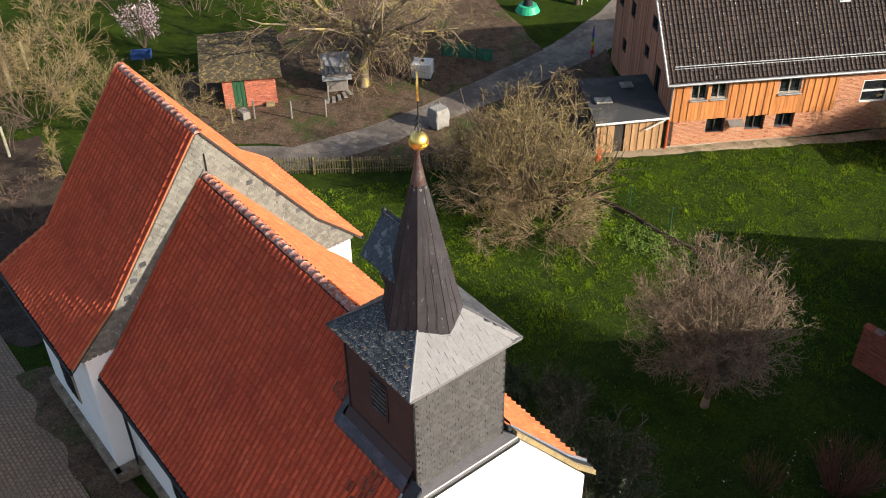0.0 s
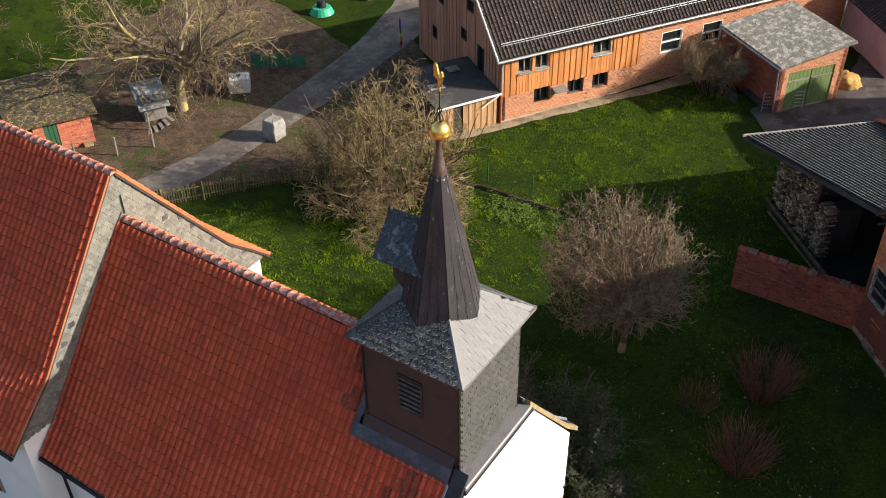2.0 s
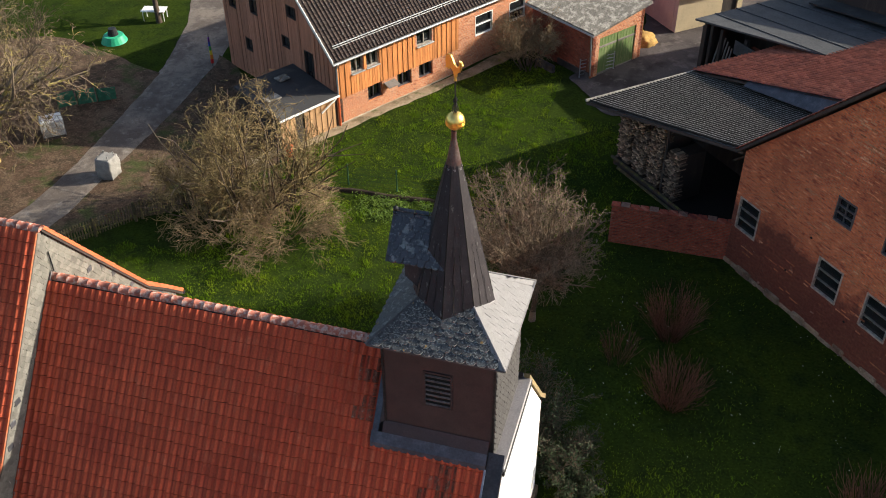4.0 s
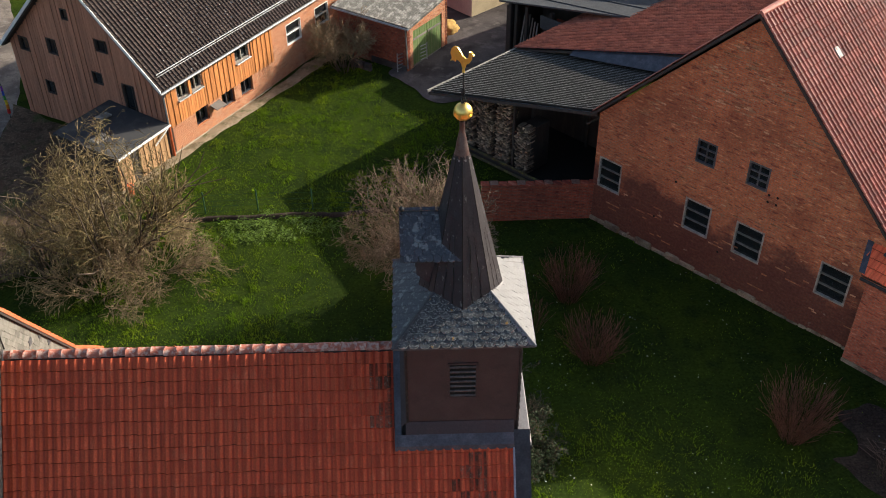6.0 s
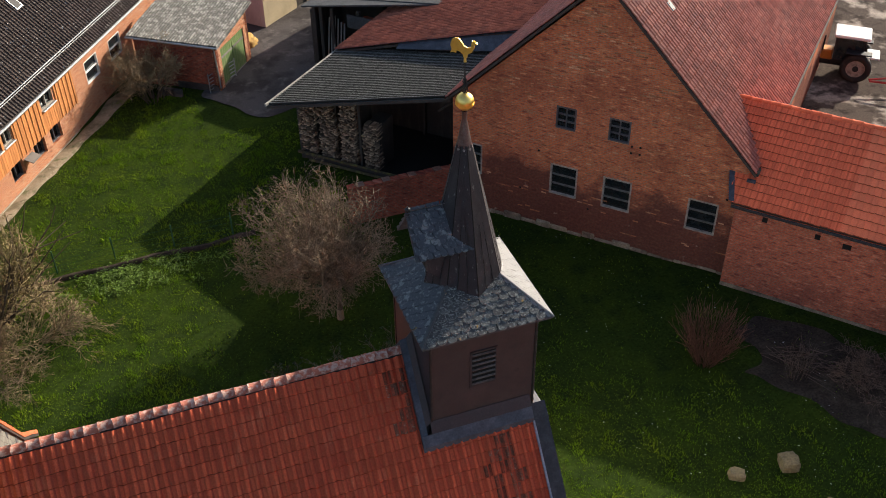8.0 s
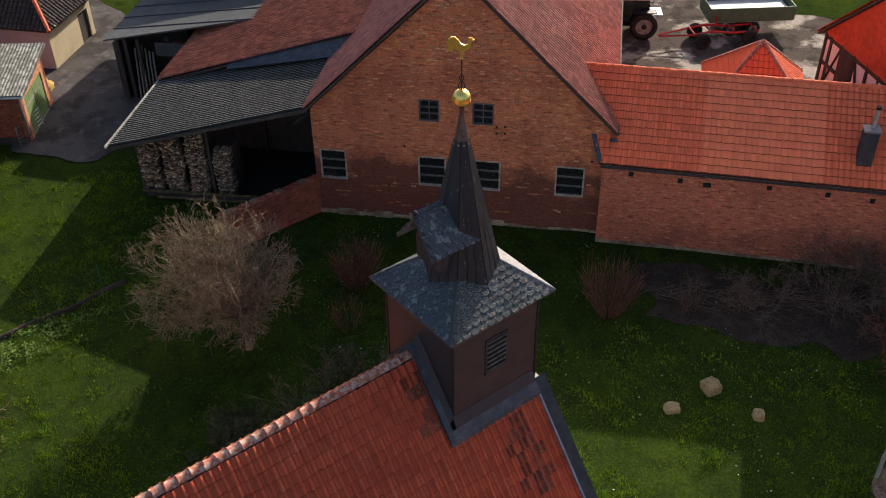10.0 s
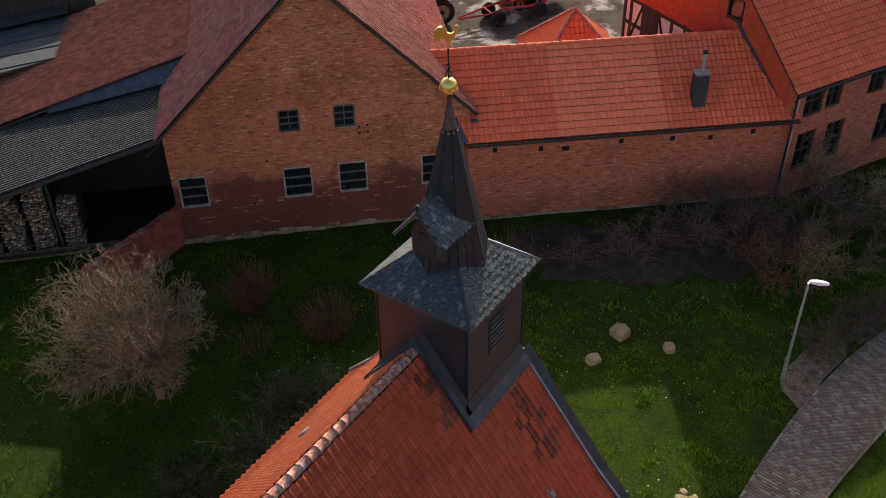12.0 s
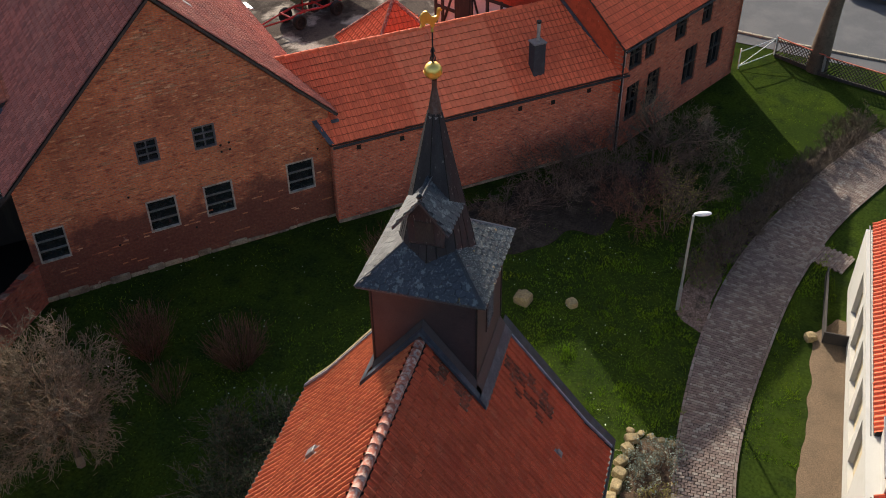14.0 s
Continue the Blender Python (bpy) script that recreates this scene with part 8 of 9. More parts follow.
# garden beyond the choir: thickets and a blossoming tree
for k, (x, y, n, h, mt) in enumerate(((-42, 4.5, 16, 3.8, "twig_olive"), (-39.5, 2.2, 16, 3.6, "twig_tan"), (-44.5, 1.5, 14, 3.2, "twig_tan"), (-36.5, 4.6, 12, 2.6, "twig_olive"), (-34.5, 9.0, 12, 2.2, "twig_olive"), (-31.5, 8.4, 11, 1.7, "twig_olive"), (-37, -1.0, 12, 2.2, "twig_brown"), (-41, -3.0, 12, 2.4, "twig_brown"), (-48, 7.5, 10, 3.5, "twig_tan"), (-50, 12, 10, 3, "twig_brown"), (-47, 16, 12, 3.2, "twig_brown"), (-52, 20, 12, 3.6, "twig_olive"), (-33, -1.5, 8, 1.4, "twig_brown"), (-29.5, -2.6, 8, 1.2, "twig_brown"), (-25.0, -4.4, 7, 0.9, "twig_brown"), (-32.3, 1.2, 10, 1.7, "twig_olive"))):
    rg = random.Random(240 + k)
    make_plant("garden_thicket", "bare tangled garden thicket", "shrub", x, y, fan(max(6, int(n * 0.65)), 0.8, h, 0.04, rg, 0.9), [(5, 2.0, 0.55, 0.5, 0.16, 0.03), (4, 1.7, 0.6, 0.58, 0.22, 0.0), (3, 0.8, 0.6, 0.6, 0.25, 0), (2, 0, 0, 0, 0.25, 0.0)], 240 + k, M["twig_dark"], M[mt], 1, "garden thickets")
rg = random.Random(260)
make_plant("blossom_tree", "small tree covered in pale pink blossom", "tree", -44.5, 11.0, [((0, 0, 0), (0, 0, 1), 2.2, 0.09)] + fan(6, 0.32, 2.4, 0.04, rg, 0.1), [(5, 2.0, 0.6, 0.5, 0.1, 0.05), (4, 2.0, 0.6, 0.6, 0.16, 0.02), (3, 0, 0, 0, 0.2, 0.0)], 260, M["twig_dark"], M["twig_brown"], 1, leaves=(M["petal"], 0.065, 0.6, "blossom"))
rg = random.Random(261)
make_plant("yard_tree", "slim bare tree beside the lane", "tree", -30.5, 36.5, [((0, 0, 0), (0, 0.1, 1), 4.5, 0.22)], [(6, 2.0, 0.7, 0.5, 0.06, 0.05), (5, 2.0, 0.7, 0.5, 0.16, 0.02), (4, 1.2, 0.6, 0.6, 0.2, 0), (3, 0, 0, 0, 0.2, 0.0)], 261, M["twig_dark"], M["twig_brown"], 1)

# leafy weeds along the old garden edge
rn = np.random.RandomState(5)
n = 2600
wc = np.stack([rn.normal(-8.3, 1.8, 75), 19.4 + rn.normal(0, 0.55, 75)], 1)[rn.randint(0, 75, n)]
wx = wc[:, 0] + rn.normal(0, 0.17, n)
wy = wc[:, 1] + rn.normal(0, 0.17, n)
wz = np.array([gz(a, b) for a, b in zip(wx, wy)]) + np.abs(rn.normal(0, 0.12, n)) + 0.02
nn = rn.normal(0, 0.5, (n, 3))
nn[:, 2] = 1
v, f = quads(np.stack([wx, wy, wz], 1), nn, 0.055, rn)
tagged(shape("ground_weeds", v, f, M["leaf_weed"]), "leafy green weeds along the garden edge", "weeds", kind="stuff")
edge = thing("garden_edge", "low dark earth bank across the lawn", "bank")
bv, bf2 = [], []
for i in range(36):
    x = -15.0 + 0.36 * i
    y = 20.45 + 0.25 * noise.noise(Vector((x * 0.5, 0, 0)))
    hgt = 0.20 + 0.10 * noise.noise(Vector((x * 1.7, 3, 0)))
    for dy, dz in ((-0.16, -0.05), (-0.10, hgt * 0.7), (0.05, hgt * 0.8), (0.25, -0.05)):
        bv.append((x, y + dy, gz(x, y) + dz))
    if i:
        for j in range(3):
            q = (i - 1) * 4 + j
            bf2.append((q, q + 4, q + 5, q + 1))
shape("bank", bv, bf2, M["soil_dark"], edge, smooth=True)

# ---------- lawn ----------
def lawn_ok(x, y):
    ok = (x > -24) & (x < 37) & (y > -16) & (y < 36)
    ok &= ~((np.abs(y) < 6.0) & (x < 1.9))
    s = (x - 7.309) * 0.681 + (y - 19.187) * -0.732
    r = (x - 7.309) * 0.732 + (y - 19.187) * 0.681
    ok &= ~((s > -10) & (r > -0.1))
    ok &= ~((s > 13) & (r > -1.5))
    u = (x + 12.77) * 0.52 + (y - 28.19) * 0.854
    w = -(x + 12.77) * 0.854 + (y - 28.19) * 0.52
    ok &= ~(w > -0.9)
    ok &= ~((y < -4.7) & (x < 6.4))
    a = (x - 24.9) * 0.894 + (y + 2.0) * -0.449
    b = (x - 24.9) * 0.449 + (y + 2.0) * 0.894
    ok &= ~((a > -0.5) & (b > -0.3))
    ok &= ~((x > 37.2 + 0.3 * (y + 12)))
    ok &= ~((y > 30) & (x > -3))
    ok &= ~((x < -16) & (y > 14))
    for (x0, y0, w0), (x1, y1, w1) in zip(PATHWAY, PATHWAY[1:]):
        dx, dy = x1 - x0, y1 - y0
        t = np.clip(((x - x0) * dx + (y - y0) * dy) / (dx * dx + dy * dy), 0, 1)
        ok &= np.hypot(x - x0 - t * dx, y - y0 - t * dy) > w0 + 0.05
    ok &= ~((y < -11.3) & (x < 16) & (x > 2))
    ok &= ~(y < -12.8)
    return ok


def field(f, step, x0=-24.5, x1=37.5, y0=-16.5, y1=36.5):
    """A sampled field of the plan, read between its grid points."""
    nx, ny = int((x1 - x0) / step) + 2, int((y1 - y0) / step) + 2
    a = np.array([[f(x0 + i * step, y0 + j * step) for i in range(nx)] for j in range(ny)])

    def at(x, y):
        u, v = (x - x0) / step, (y - y0) / step
        i, j = u.astype(int), v.astype(int)
        u, v = u - i, v - j
        return (a[j, i] * (1 - u) + a[j, i + 1] * u) * (1 - v) + (a[j + 1, i] * (1 - u) + a[j + 1, i + 1] * u) * v
    return at


broad = field(lambda x, y: noise.noise(Vector((x * 0.45, y * 0.45, 7))), 0.5)
clump = field(lambda x, y: noise.noise(Vector((x * 1.5, y * 1.5, 2))) + 0.7 * noise.noise(Vector((x * 3.6, y * 3.6, 5))), 0.12)
level = field(gz, 0.5)
rn = np.random.RandomState(77)
n = 820000
gx, gy = rn.uniform(-24, 37, n), rn.uniform(-13, 36, n)
cl_ = clump(gx, gy)
dens = 0.6 * broad(gx, gy) + 0.8 * cl_
keep = lawn_ok(gx, gy) & (dens > -0.30 + 0.55 * rn.uniform(-1, 1, n))
# blades thinned out to darken the turf where walls and fruit tree shade it
s_b = (gx - 7.309) * 0.681 + (gy - 19.187) * -0.732
r_b = (gx - 7.309) * 0.732 + (gy - 19.187) * 0.681
thin = np.clip((r_b + 10.0) / 4.0, 0, 1) * np.clip((s_b + 10) / 2.5, 0, 1) * np.clip((gx - 1.0) / 2.0, 0, 1)
thin = np.maximum(thin, np.clip((gx + 7.0) / 2.5, 0, 1) * np.clip((6.5 - gx) / 3.0, 0, 1) * np.clip((gy - 5.0) / 1.5, 0, 1) * np.clip((19.5 - gy) / 2.5, 0, 1))
keep &= rn.uniform(0, 1, n) > 0.92 * thin
gx, gy, dens, thin = gx[keep], gy[keep], dens[keep], thin[keep]
m = len(gx)
hz = level(gx, gy)
ang, lean_ = rn.uniform(0, 6.283, m), rn.uniform(0, 6.283, m)
ht = rn.uniform(0.05, 0.10, m) * (0.6 + 3.2 * np.clip(dens, 0, 1)) * (1.0 - 0.3 * thin)
hw_ = rn.uniform(0.008, 0.019, m)
c, s = np.cos(ang) * hw_, np.sin(ang) * hw_
p0 = np.stack([gx - c, gy - s, hz - 0.01], 1)
p1 = np.stack([gx + c, gy + s, hz - 0.01], 1)
p2 = np.stack([gx + np.cos(lean_) * ht * 0.7, gy + np.sin(lean_) * ht * 0.7, hz + ht], 1)
v = np.stack([p0, p1, p2], 1).reshape(-1, 3)
tagged(shape("lawn_grass", v.tolist(), np.arange(3 * m).reshape(-1, 3).tolist(), M["blade"]), "short uneven green grass blades", "grass", kind="stuff")
k = 420
dx, dy = rn.uniform(2, 18, k), rn.uniform(-6, 16, k)
ok = lawn_ok(dx, dy)
cl = np.array([noise.noise(Vector((a * 0.4, b * 0.4, 1))) for a, b in zip(dx, dy)]) > 0.0
dx, dy = dx[ok & cl], dy[ok & cl]
v, f = quads(np.stack([dx, dy, np.array([gz(a, b) for a, b in zip(dx, dy)]) + 0.1], 1), np.tile([[0.1, 0.1, 1.0]], (len(dx), 1)), 0.035, rn)
tagged(shape("daisies", v, f, M["daisy"]), "scattered small white lawn flowers", "flowers", kind="stuff")

# ---------- yard things ----------
coop = thing("hen_house", "small brick hen house with a green door and mossy roof", "hen house", frame_pose(-33.3, 10.9, 0.45, 0.893, gz(-33, 11)))
part("wall", prism([(0, -0.5), (3.0, -0.5), (3.0, 2.0), (0, 2.0)], [(0.55, 1.25, -0.2, 1.75)], 0.2), M["brick_annex"], coop, "patchy orange brick front")
part("side_wall", boxes([(0, 0.2, 0.2, 3.6, -0.5, 2.0), (2.8, 3.0, 0.2, 3.6, -0.5, 2.0), (0, 3.0, 3.6, 3.8, -0.5, 2.0)]), M["brick_wall"], coop)
part("door", boxes([(0.56 + 0.23 * k, 0.77 + 0.23 * k, 0.03, 0.08, -0.2, 1.73) for k in range(3)], bevel=0.008), M["green_steel"], coop, "dark green plank door")
slab("mossy_roof", [(-1.2, -0.2, 2.05), (3.4, -0.35, 2.0), (3.4, 4.4, 2.75), (-1.2, 4.4, 2.75)], 0.14, M["moss_roof"], coop, "uneven mossy roof")
for k in range(24):
    a, b = rb.uniform(-1.1, 3.2), rb.uniform(-0.1, 4.2)
    part("moss_clump", boxes([(a, a + rb.uniform(.15, .5), b, b + rb.uniform(.1, .35), 2.06 + b * 0.165, 2.12 + b * 0.165)], bevel=0.02), M["moss_roof"], coop)
part("step", boxes([(2.3, 2.8, -0.4, -0.02, -0.5, 0.25)], bevel=0.03), M["stone"], coop)
run = thing("hen_run", "patched wire and post pen beside the hen house", "pen", Matrix.Translation((-31.2, 11.6, gz(-31.2, 11.6))))
for x, y in ((0, 0), (1.4, 1.6), (2.5, 3.2), (0.9, 4.4), (-0.4, -1.2)):
    part("post", tubes([((x, y, -0.1), (x + 0.05, y, 1.2), 0.05)], 6), M["grey_wood"], run, "leaning grey post")
part("wire", tubes([((0, 0, z), (1.4, 1.6, z), 0.008) for z in (0.4, 0.8, 1.1)] + [((1.4, 1.6, z), (2.5, 3.2, z), 0.008) for z in (0.4, 0.8, 1.1)], 3), M["iron"], run)
part("crate", boxes([(-0.9, -0.2, -0.6, -0.1, 0, 0.45)], bevel=0.02), M["grey_wood"], run, "pale wooden crate")
hutch = thing("sheet_hutch", "leaning hutch of grey sheets and boards", "hutch", frame_pose(-30.9, 16.2, 0.5, 0.866, gz(-31, 16.5)) @ Matrix.Scale(1.15, 4))
part("sheet", boxes([(-0.1, 1.4, -0.03, 0.03, 0, 1.9)], Matrix.Translation((0, 0.1, 0.75)) @ Matrix.Rotation(radians(-68), 4, "X"), 0.01), M["tank_grey"], hutch, "bent grey metal sheet")
part("box", boxes([(0.1, 1.2, 0.3, 1.3, 0, 1.1)], bevel=0.03), M["grey_wood"], hutch)
part("lid", boxes([(0.0, 1.4, 0.2, 1.5, 1.1, 1.16)], Matrix.Rotation(radians(4), 4, "Y"), 0.01), M["grey_roof"], hutch)
for k in range(5):
    part("plank", boxes([(0.1 + 0.22 * k, 0.28 + 0.22 * k, -0.9, -0.3, 0.05 * k, 0.05 * k + 0.05)], Matrix.Rotation(radians(7 * k - 10), 4, "Z"), 0.008), M["grey_wood"], hutch)

M["tank"] = surface("tank_plastic", (0.55, 0.56, 0.56), [((0.42, 0.43, 0.42), 2, 0.45, 0.7, 0.6)], 0.4)
ibc = thing("water_tank", "white plastic water tank in a steel cage on a pallet", "water tank", frame_pose(-28.9, 21.9, 0.75, 0.66, gz(-29, 22)))
part("tank", boxes([(-0.58, 0.58, -0.48, 0.48, 0.16, 1.1)], bevel=0.06), M["tank"], ibc)
part("pallet", boxes([(-0.6, 0.6, -0.5, 0.5, 0.0, 0.14)], bevel=0.01), M["dark_wood"], ibc)
for k in range(7):
    part("cage_bar", tubes([((-0.6 + 0.2 * k, s, 0.14), (-0.6 + 0.2 * k, s, 1.14), 0.012) for s in (-0.5, 0.5)], 4), M["steel"], ibc)
for z in (0.3, 0.55, 0.8, 1.05):
    part("cage_ring", tubes([((-0.6, -0.5, z), (0.6, -0.5, z), 0.012), ((0.6, -0.5, z), (0.6, 0.5, z), 0.012), ((0.6, 0.5, z), (-0.6, 0.5, z), 0.012), ((-0.6, 0.5, z), (-0.6, -0.5, z), 0.012)], 4), M["steel"], ibc)
part("cap", tubes([((0, 0, 1.1), (0, 0, 1.16), 0.12)], 12), M["iron"], ibc)
bag = thing("bulk_bag", "full white woven bulk bag standing by the lane", "bulk bag", Matrix.Translation((-23.6, 18.9, gz(-23.6, 18.9))))
bm = bmesh.new()
bmesh.ops.create_cube(bm, size=1.0)
bmesh.ops.subdivide_edges(bm, edges=bm.edges, cuts=9, use_grid_fill=True)
for v in bm.verts:
    c = v.co
    bul = 1 + 0.18 * math.cos(c.z * 2.6) - 0.05
    n = 0.10 * noise.noise(c * 4) + 0.07 * noise.noise(c * 9)
    v.co = Vector((c.x * (0.80 * bul + n), c.y * (0.80 * bul + n), (c.z + 0.5) * 1.0 + 0.1 * n))
M["bag"] = surface("woven_bag", (0.27, 0.26, 0.24), [((0.15, 0.145, 0.135), 2.5, 0.45, 0.7, 0.7)], 0.85, grain=(30, 0.15), bump=(14, 0.5))
for q in bm.verts:
    q.co.z *= 1.18
    q.co.x += 0.05 * noise.noise(Vector((q.co.x * 3, q.co.y * 3, q.co.z * 9)))
    q.co.y += 0.05 * noise.noise(Vector((q.co.x * 3 + 7, q.co.y * 3, q.co.z * 9)))
part("sack", bm, M["bag"], bag, smooth=True)
part("lifting_loop", tubes([((sx * 0.34, sy * 0.34, 1.10), (sx * 0.25, sy * 0.25, 1.36), 0.03) for sx in (-1, 1) for sy in (-1, 1)], 5), M["bag"], bag)
M["green_net"] = surface("green_mesh", (0.03, 0.13, 0.08), [((0.05, 0.2, 0.12), 3, 0.45, 0.6, 0.7)], 0.7)
net = thing("mesh_screen", "green mesh screen on posts behind the water tank", "screen", frame_pose(-30.3, 24.5, 0.8, 0.6, gz(-30, 25)))
for k in range(3):
    part("panel", boxes([(1.1 * k, 1.1 * k + 1.0, -0.01, 0.01, 0.1, 1.0)], Matrix.Rotation(radians(3 * k - 3), 4, "Y")), M["green_net"], net)
    part("post", tubes([((1.1 * k, 0, 0), (1.1 * k, 0, 1.2), 0.04)], 6), M["green_steel"], net)
tub = thing("green_tub", "round green plastic garden tub", "tub", Matrix.Translation((-32.0, 33.3, gz(-32, 33))))
M["tub"] = surface("green_plastic", (0.03, 0.38, 0.20), [((0.02, 0.28, 0.14), 3, 0.45, 0.7, 0.6)], 0.45)
part("bowl", tubes([((0, 0, 0), (0, 0, 0.45), 0.85, 0.62)], 20), M["tub"], tub)
part("lid", tubes([((0, 0, 0.45), (0, 0, 0.9), 0.35, 0.25)], 14), M["iron"], tub)
wt_ = thing("garden_table", "white garden table at the end of the lane", "table", frame_pose(-31.0, 36.9, 1, 0.2, gz(-31, 37)))
part("tabletop", boxes([(-0.8, 0.8, -0.45, 0.45, 0.68, 0.74)], bevel=0.02), M["white_paint"], wt_)
for sx in (-0.7, 0.7):
    for sy in (-0.35, 0.35):
        part("leg", tubes([((sx, sy, 0), (sx, sy, 0.7), 0.03)], 6), M["white_paint"], wt_)
flag = thing("marker_pole", "rainbow-striped wind pole at the house corner", "pole", Matrix.Translation((-23.9, 31.2, gz(-24, 31))))
for k, c in enumerate(((0.5, 0.02, 0.02), (0.55, 0.18, 0.02), (0.6, 0.45, 0.03), (0.05, 0.25, 0.06), (0.03, 0.08, 0.4), (0.15, 0.03, 0.25))):
    mm = surface("stripe", c, [], 0.7, bump=(0, 0))
    part("stripe", tubes([((0.02 * math.sin(k), 0, 0.35 + 0.28 * k), (0.02 * math.sin(k + 1), 0, 0.35 + 0.28 * (k + 1)), 0.10 - 0.008 * k, 0.09 - 0.008 * k)], 8), mm, flag)
part("pole", tubes([((0, 0, 0), (0, 0, 2.2), 0.02)], 6), M["iron"], flag)
pot = thing("orange_pot", "orange plastic tub beside the lean-to", "tub", Matrix.Translation((-15.3, 22.9, gz(-15, 23))))
part("pot_body", tubes([((0, 0, 0), (0, 0, 0.55), 0.17, 0.2)], 14), M["rust"], pot)
part("pot_rim", tubes([((0, 0, 0.52), (0, 0, 0.58), 0.22)], 14), M["rust"], pot)
trough = thing("blue_trough", "blue plastic trough below the blossom tree", "trough", frame_pose(-43.2, 10.2, 0.5, 0.8, gz(-43, 10)) @ Matrix.Scale(0.7, 4))
M["blue"] = surface("blue_plastic", (0.025, 0.06, 0.17), [((0.02, 0.05, 0.2), 3, 0.45, 0.7, 0.6)], 0.5)
part("trough_body", boxes([(-0.9, 0.9, -0.5, 0.5, 0.0, 0.12), (-0.9, 0.9, -0.5, -0.42, 0.12, 0.6), (-0.9, 0.9, 0.42, 0.5, 0.12, 0.6), (-0.9, -0.82, -0.42, 0.42, 0.12, 0.6), (0.82, 0.9, -0.42, 0.42, 0.12, 0.6)], bevel=0.02), M["blue"], trough)
for k, (x, y) in enumerate(((-46.5, 4.0), (-44.3, 2.2), (-43.0, 0.4), (-36.5, -0.6))):
    p_ = thing("garden_post", "pale concrete garden post", "post", Matrix.Translation((x, y, gz(x, y))), "garden posts")
    part("shaft", boxes([(-0.07, 0.07, -0.07, 0.07, -0.2, 1.9)], bevel=0.015), M["kerb"], p_)

# ---------- vehicles in the inner yard ----------
M["rubber"] = surface("tyre_rubber", (0.025, 0.024, 0.023), [((0.06, 0.05, 0.04), 4, 0.5, 0.7, 0.6)], 0.85)
M["orange_paint"] = surface("orange_paint", (0.60, 0.22, 0.03), [((0.4, 0.15, 0.03), 3, 0.5, 0.7, 0.6)], 0.45)
M["red_paint"] = surface("red_paint", (0.42, 0.03, 0.03), [((0.28, 0.03, 0.025), 3, 0.5, 0.7, 0.6)], 0.5)
M["trailer_green"] = surface("trailer_green", (0.09, 0.15, 0.09), [((0.06, 0.10, 0.06), 2, 0.45, 0.65, 0.7)], 0.6)
M["blue_paint"] = surface("car_blue", (0.03, 0.07, 0.22), [], 0.3, spec=0.6)


def wheel(parent, x, y, r, w, rim_mat):
    bm = bmesh.new()
    prof_ = [(r * 0.62, -w / 2), (r * 0.93, -w / 2), (r, -w * 0.32), (r, w * 0.32), (r * 0.93, w / 2), (r * 0.62, w / 2)]
    rings_ = [[bm.verts.new((x + rr_ * math.cos(2 * math.pi * k / 20), y + o, r + rr_ * math.sin(2 * math.pi * k / 20))) for k in range(20)] for rr_, o in prof_]
    for a, b in zip(rings_, rings_[1:] + rings_[:1]):
        for k in range(20):
            bm.faces.new((a[k], a[(k + 1) % 20], b[(k + 1) % 20], b[k]))
    bmesh.ops.recalc_face_normals(bm, faces=bm.faces)
    wh = part("wheel", bm, M["rubber"], parent, "black rubber tyre", smooth=True)
    part("rim", tubes([((x, y - w * 0.3, r), (x, y + w * 0.3, r), r * 0.63)], 16), rim_mat, wh)
    part("hub", tubes([((x, y - w * 0.42, r), (x, y + w * 0.42, r), r * 0.2)], 10), M["iron"], wh)


tr = thing("tractor", "orange farm tractor with a white cab roof", "tractor", frame_pose(32.6, 23.4, -0.75, 0.66, gz(33, 23) + 0.05))
part("bonnet", boxes([(0.6, 2.4, -0.38, 0.38, 0.85, 1.45)], bevel=0.08), M["orange_paint"], tr)
part("chassis", boxes([(-1.3, 2.2, -0.3, 0.3, 0.55, 0.9)], bevel=0.04), M["iron"], tr)
cab = part("cab", boxes([(-1.0, -0.93, -0.7, -0.63, 1.1, 2.45), (-1.0, -0.93, 0.63, 0.7, 1.1, 2.45), (0.5, 0.57, -0.7, -0.63, 1.1, 2.45), (0.5, 0.57, 0.63, 0.7, 1.1, 2.45), (-1.0, 0.57, -0.7, 0.7, 1.0, 1.12)]), M["iron"], tr, "black cab frame")
part("cab_glass", boxes([(-0.93, 0.5, -0.66, -0.64, 1.12, 2.4), (-0.93, 0.5, 0.64, 0.66, 1.12, 2.4), (0.52, 0.54, -0.63, 0.63, 1.12, 2.4)]), M["glass"], cab)
part("cab_roof", boxes([(-1.2, 0.75, -0.82, 0.82, 2.45, 2.62)], bevel=0.05), M["white_paint"], tr, "white cab roof")
for sy in (-1, 1):
    wheel(tr, -0.75, sy * 0.88, 0.85, 0.48, M["frame_grey"])
    wheel(tr, 1.8, sy * 0.75, 0.55, 0.36, M["frame_grey"])
    part("mudguard", boxes([(-1.45, -0.05, sy * 0.88 - 0.28, sy * 0.88 + 0.28, 1.72, 1.80)], bevel=0.03), M["iron"], tr)
part("exhaust", tubes([((1.2, 0.3, 1.4), (1.2, 0.3, 2.3), 0.05)]), M["iron"], tr)
part("toolbox", boxes([(-1.9, -1.2, -0.6, 0.6, 1.35, 1.45)], bevel=0.03), M["white_paint"], tr)
imp = thing("towed_implement", "red towed farm implement frame on two wheels", "implement", frame_pose(33.6, 20.4, 0.86, -0.5, gz(34, 19) + 0.05))
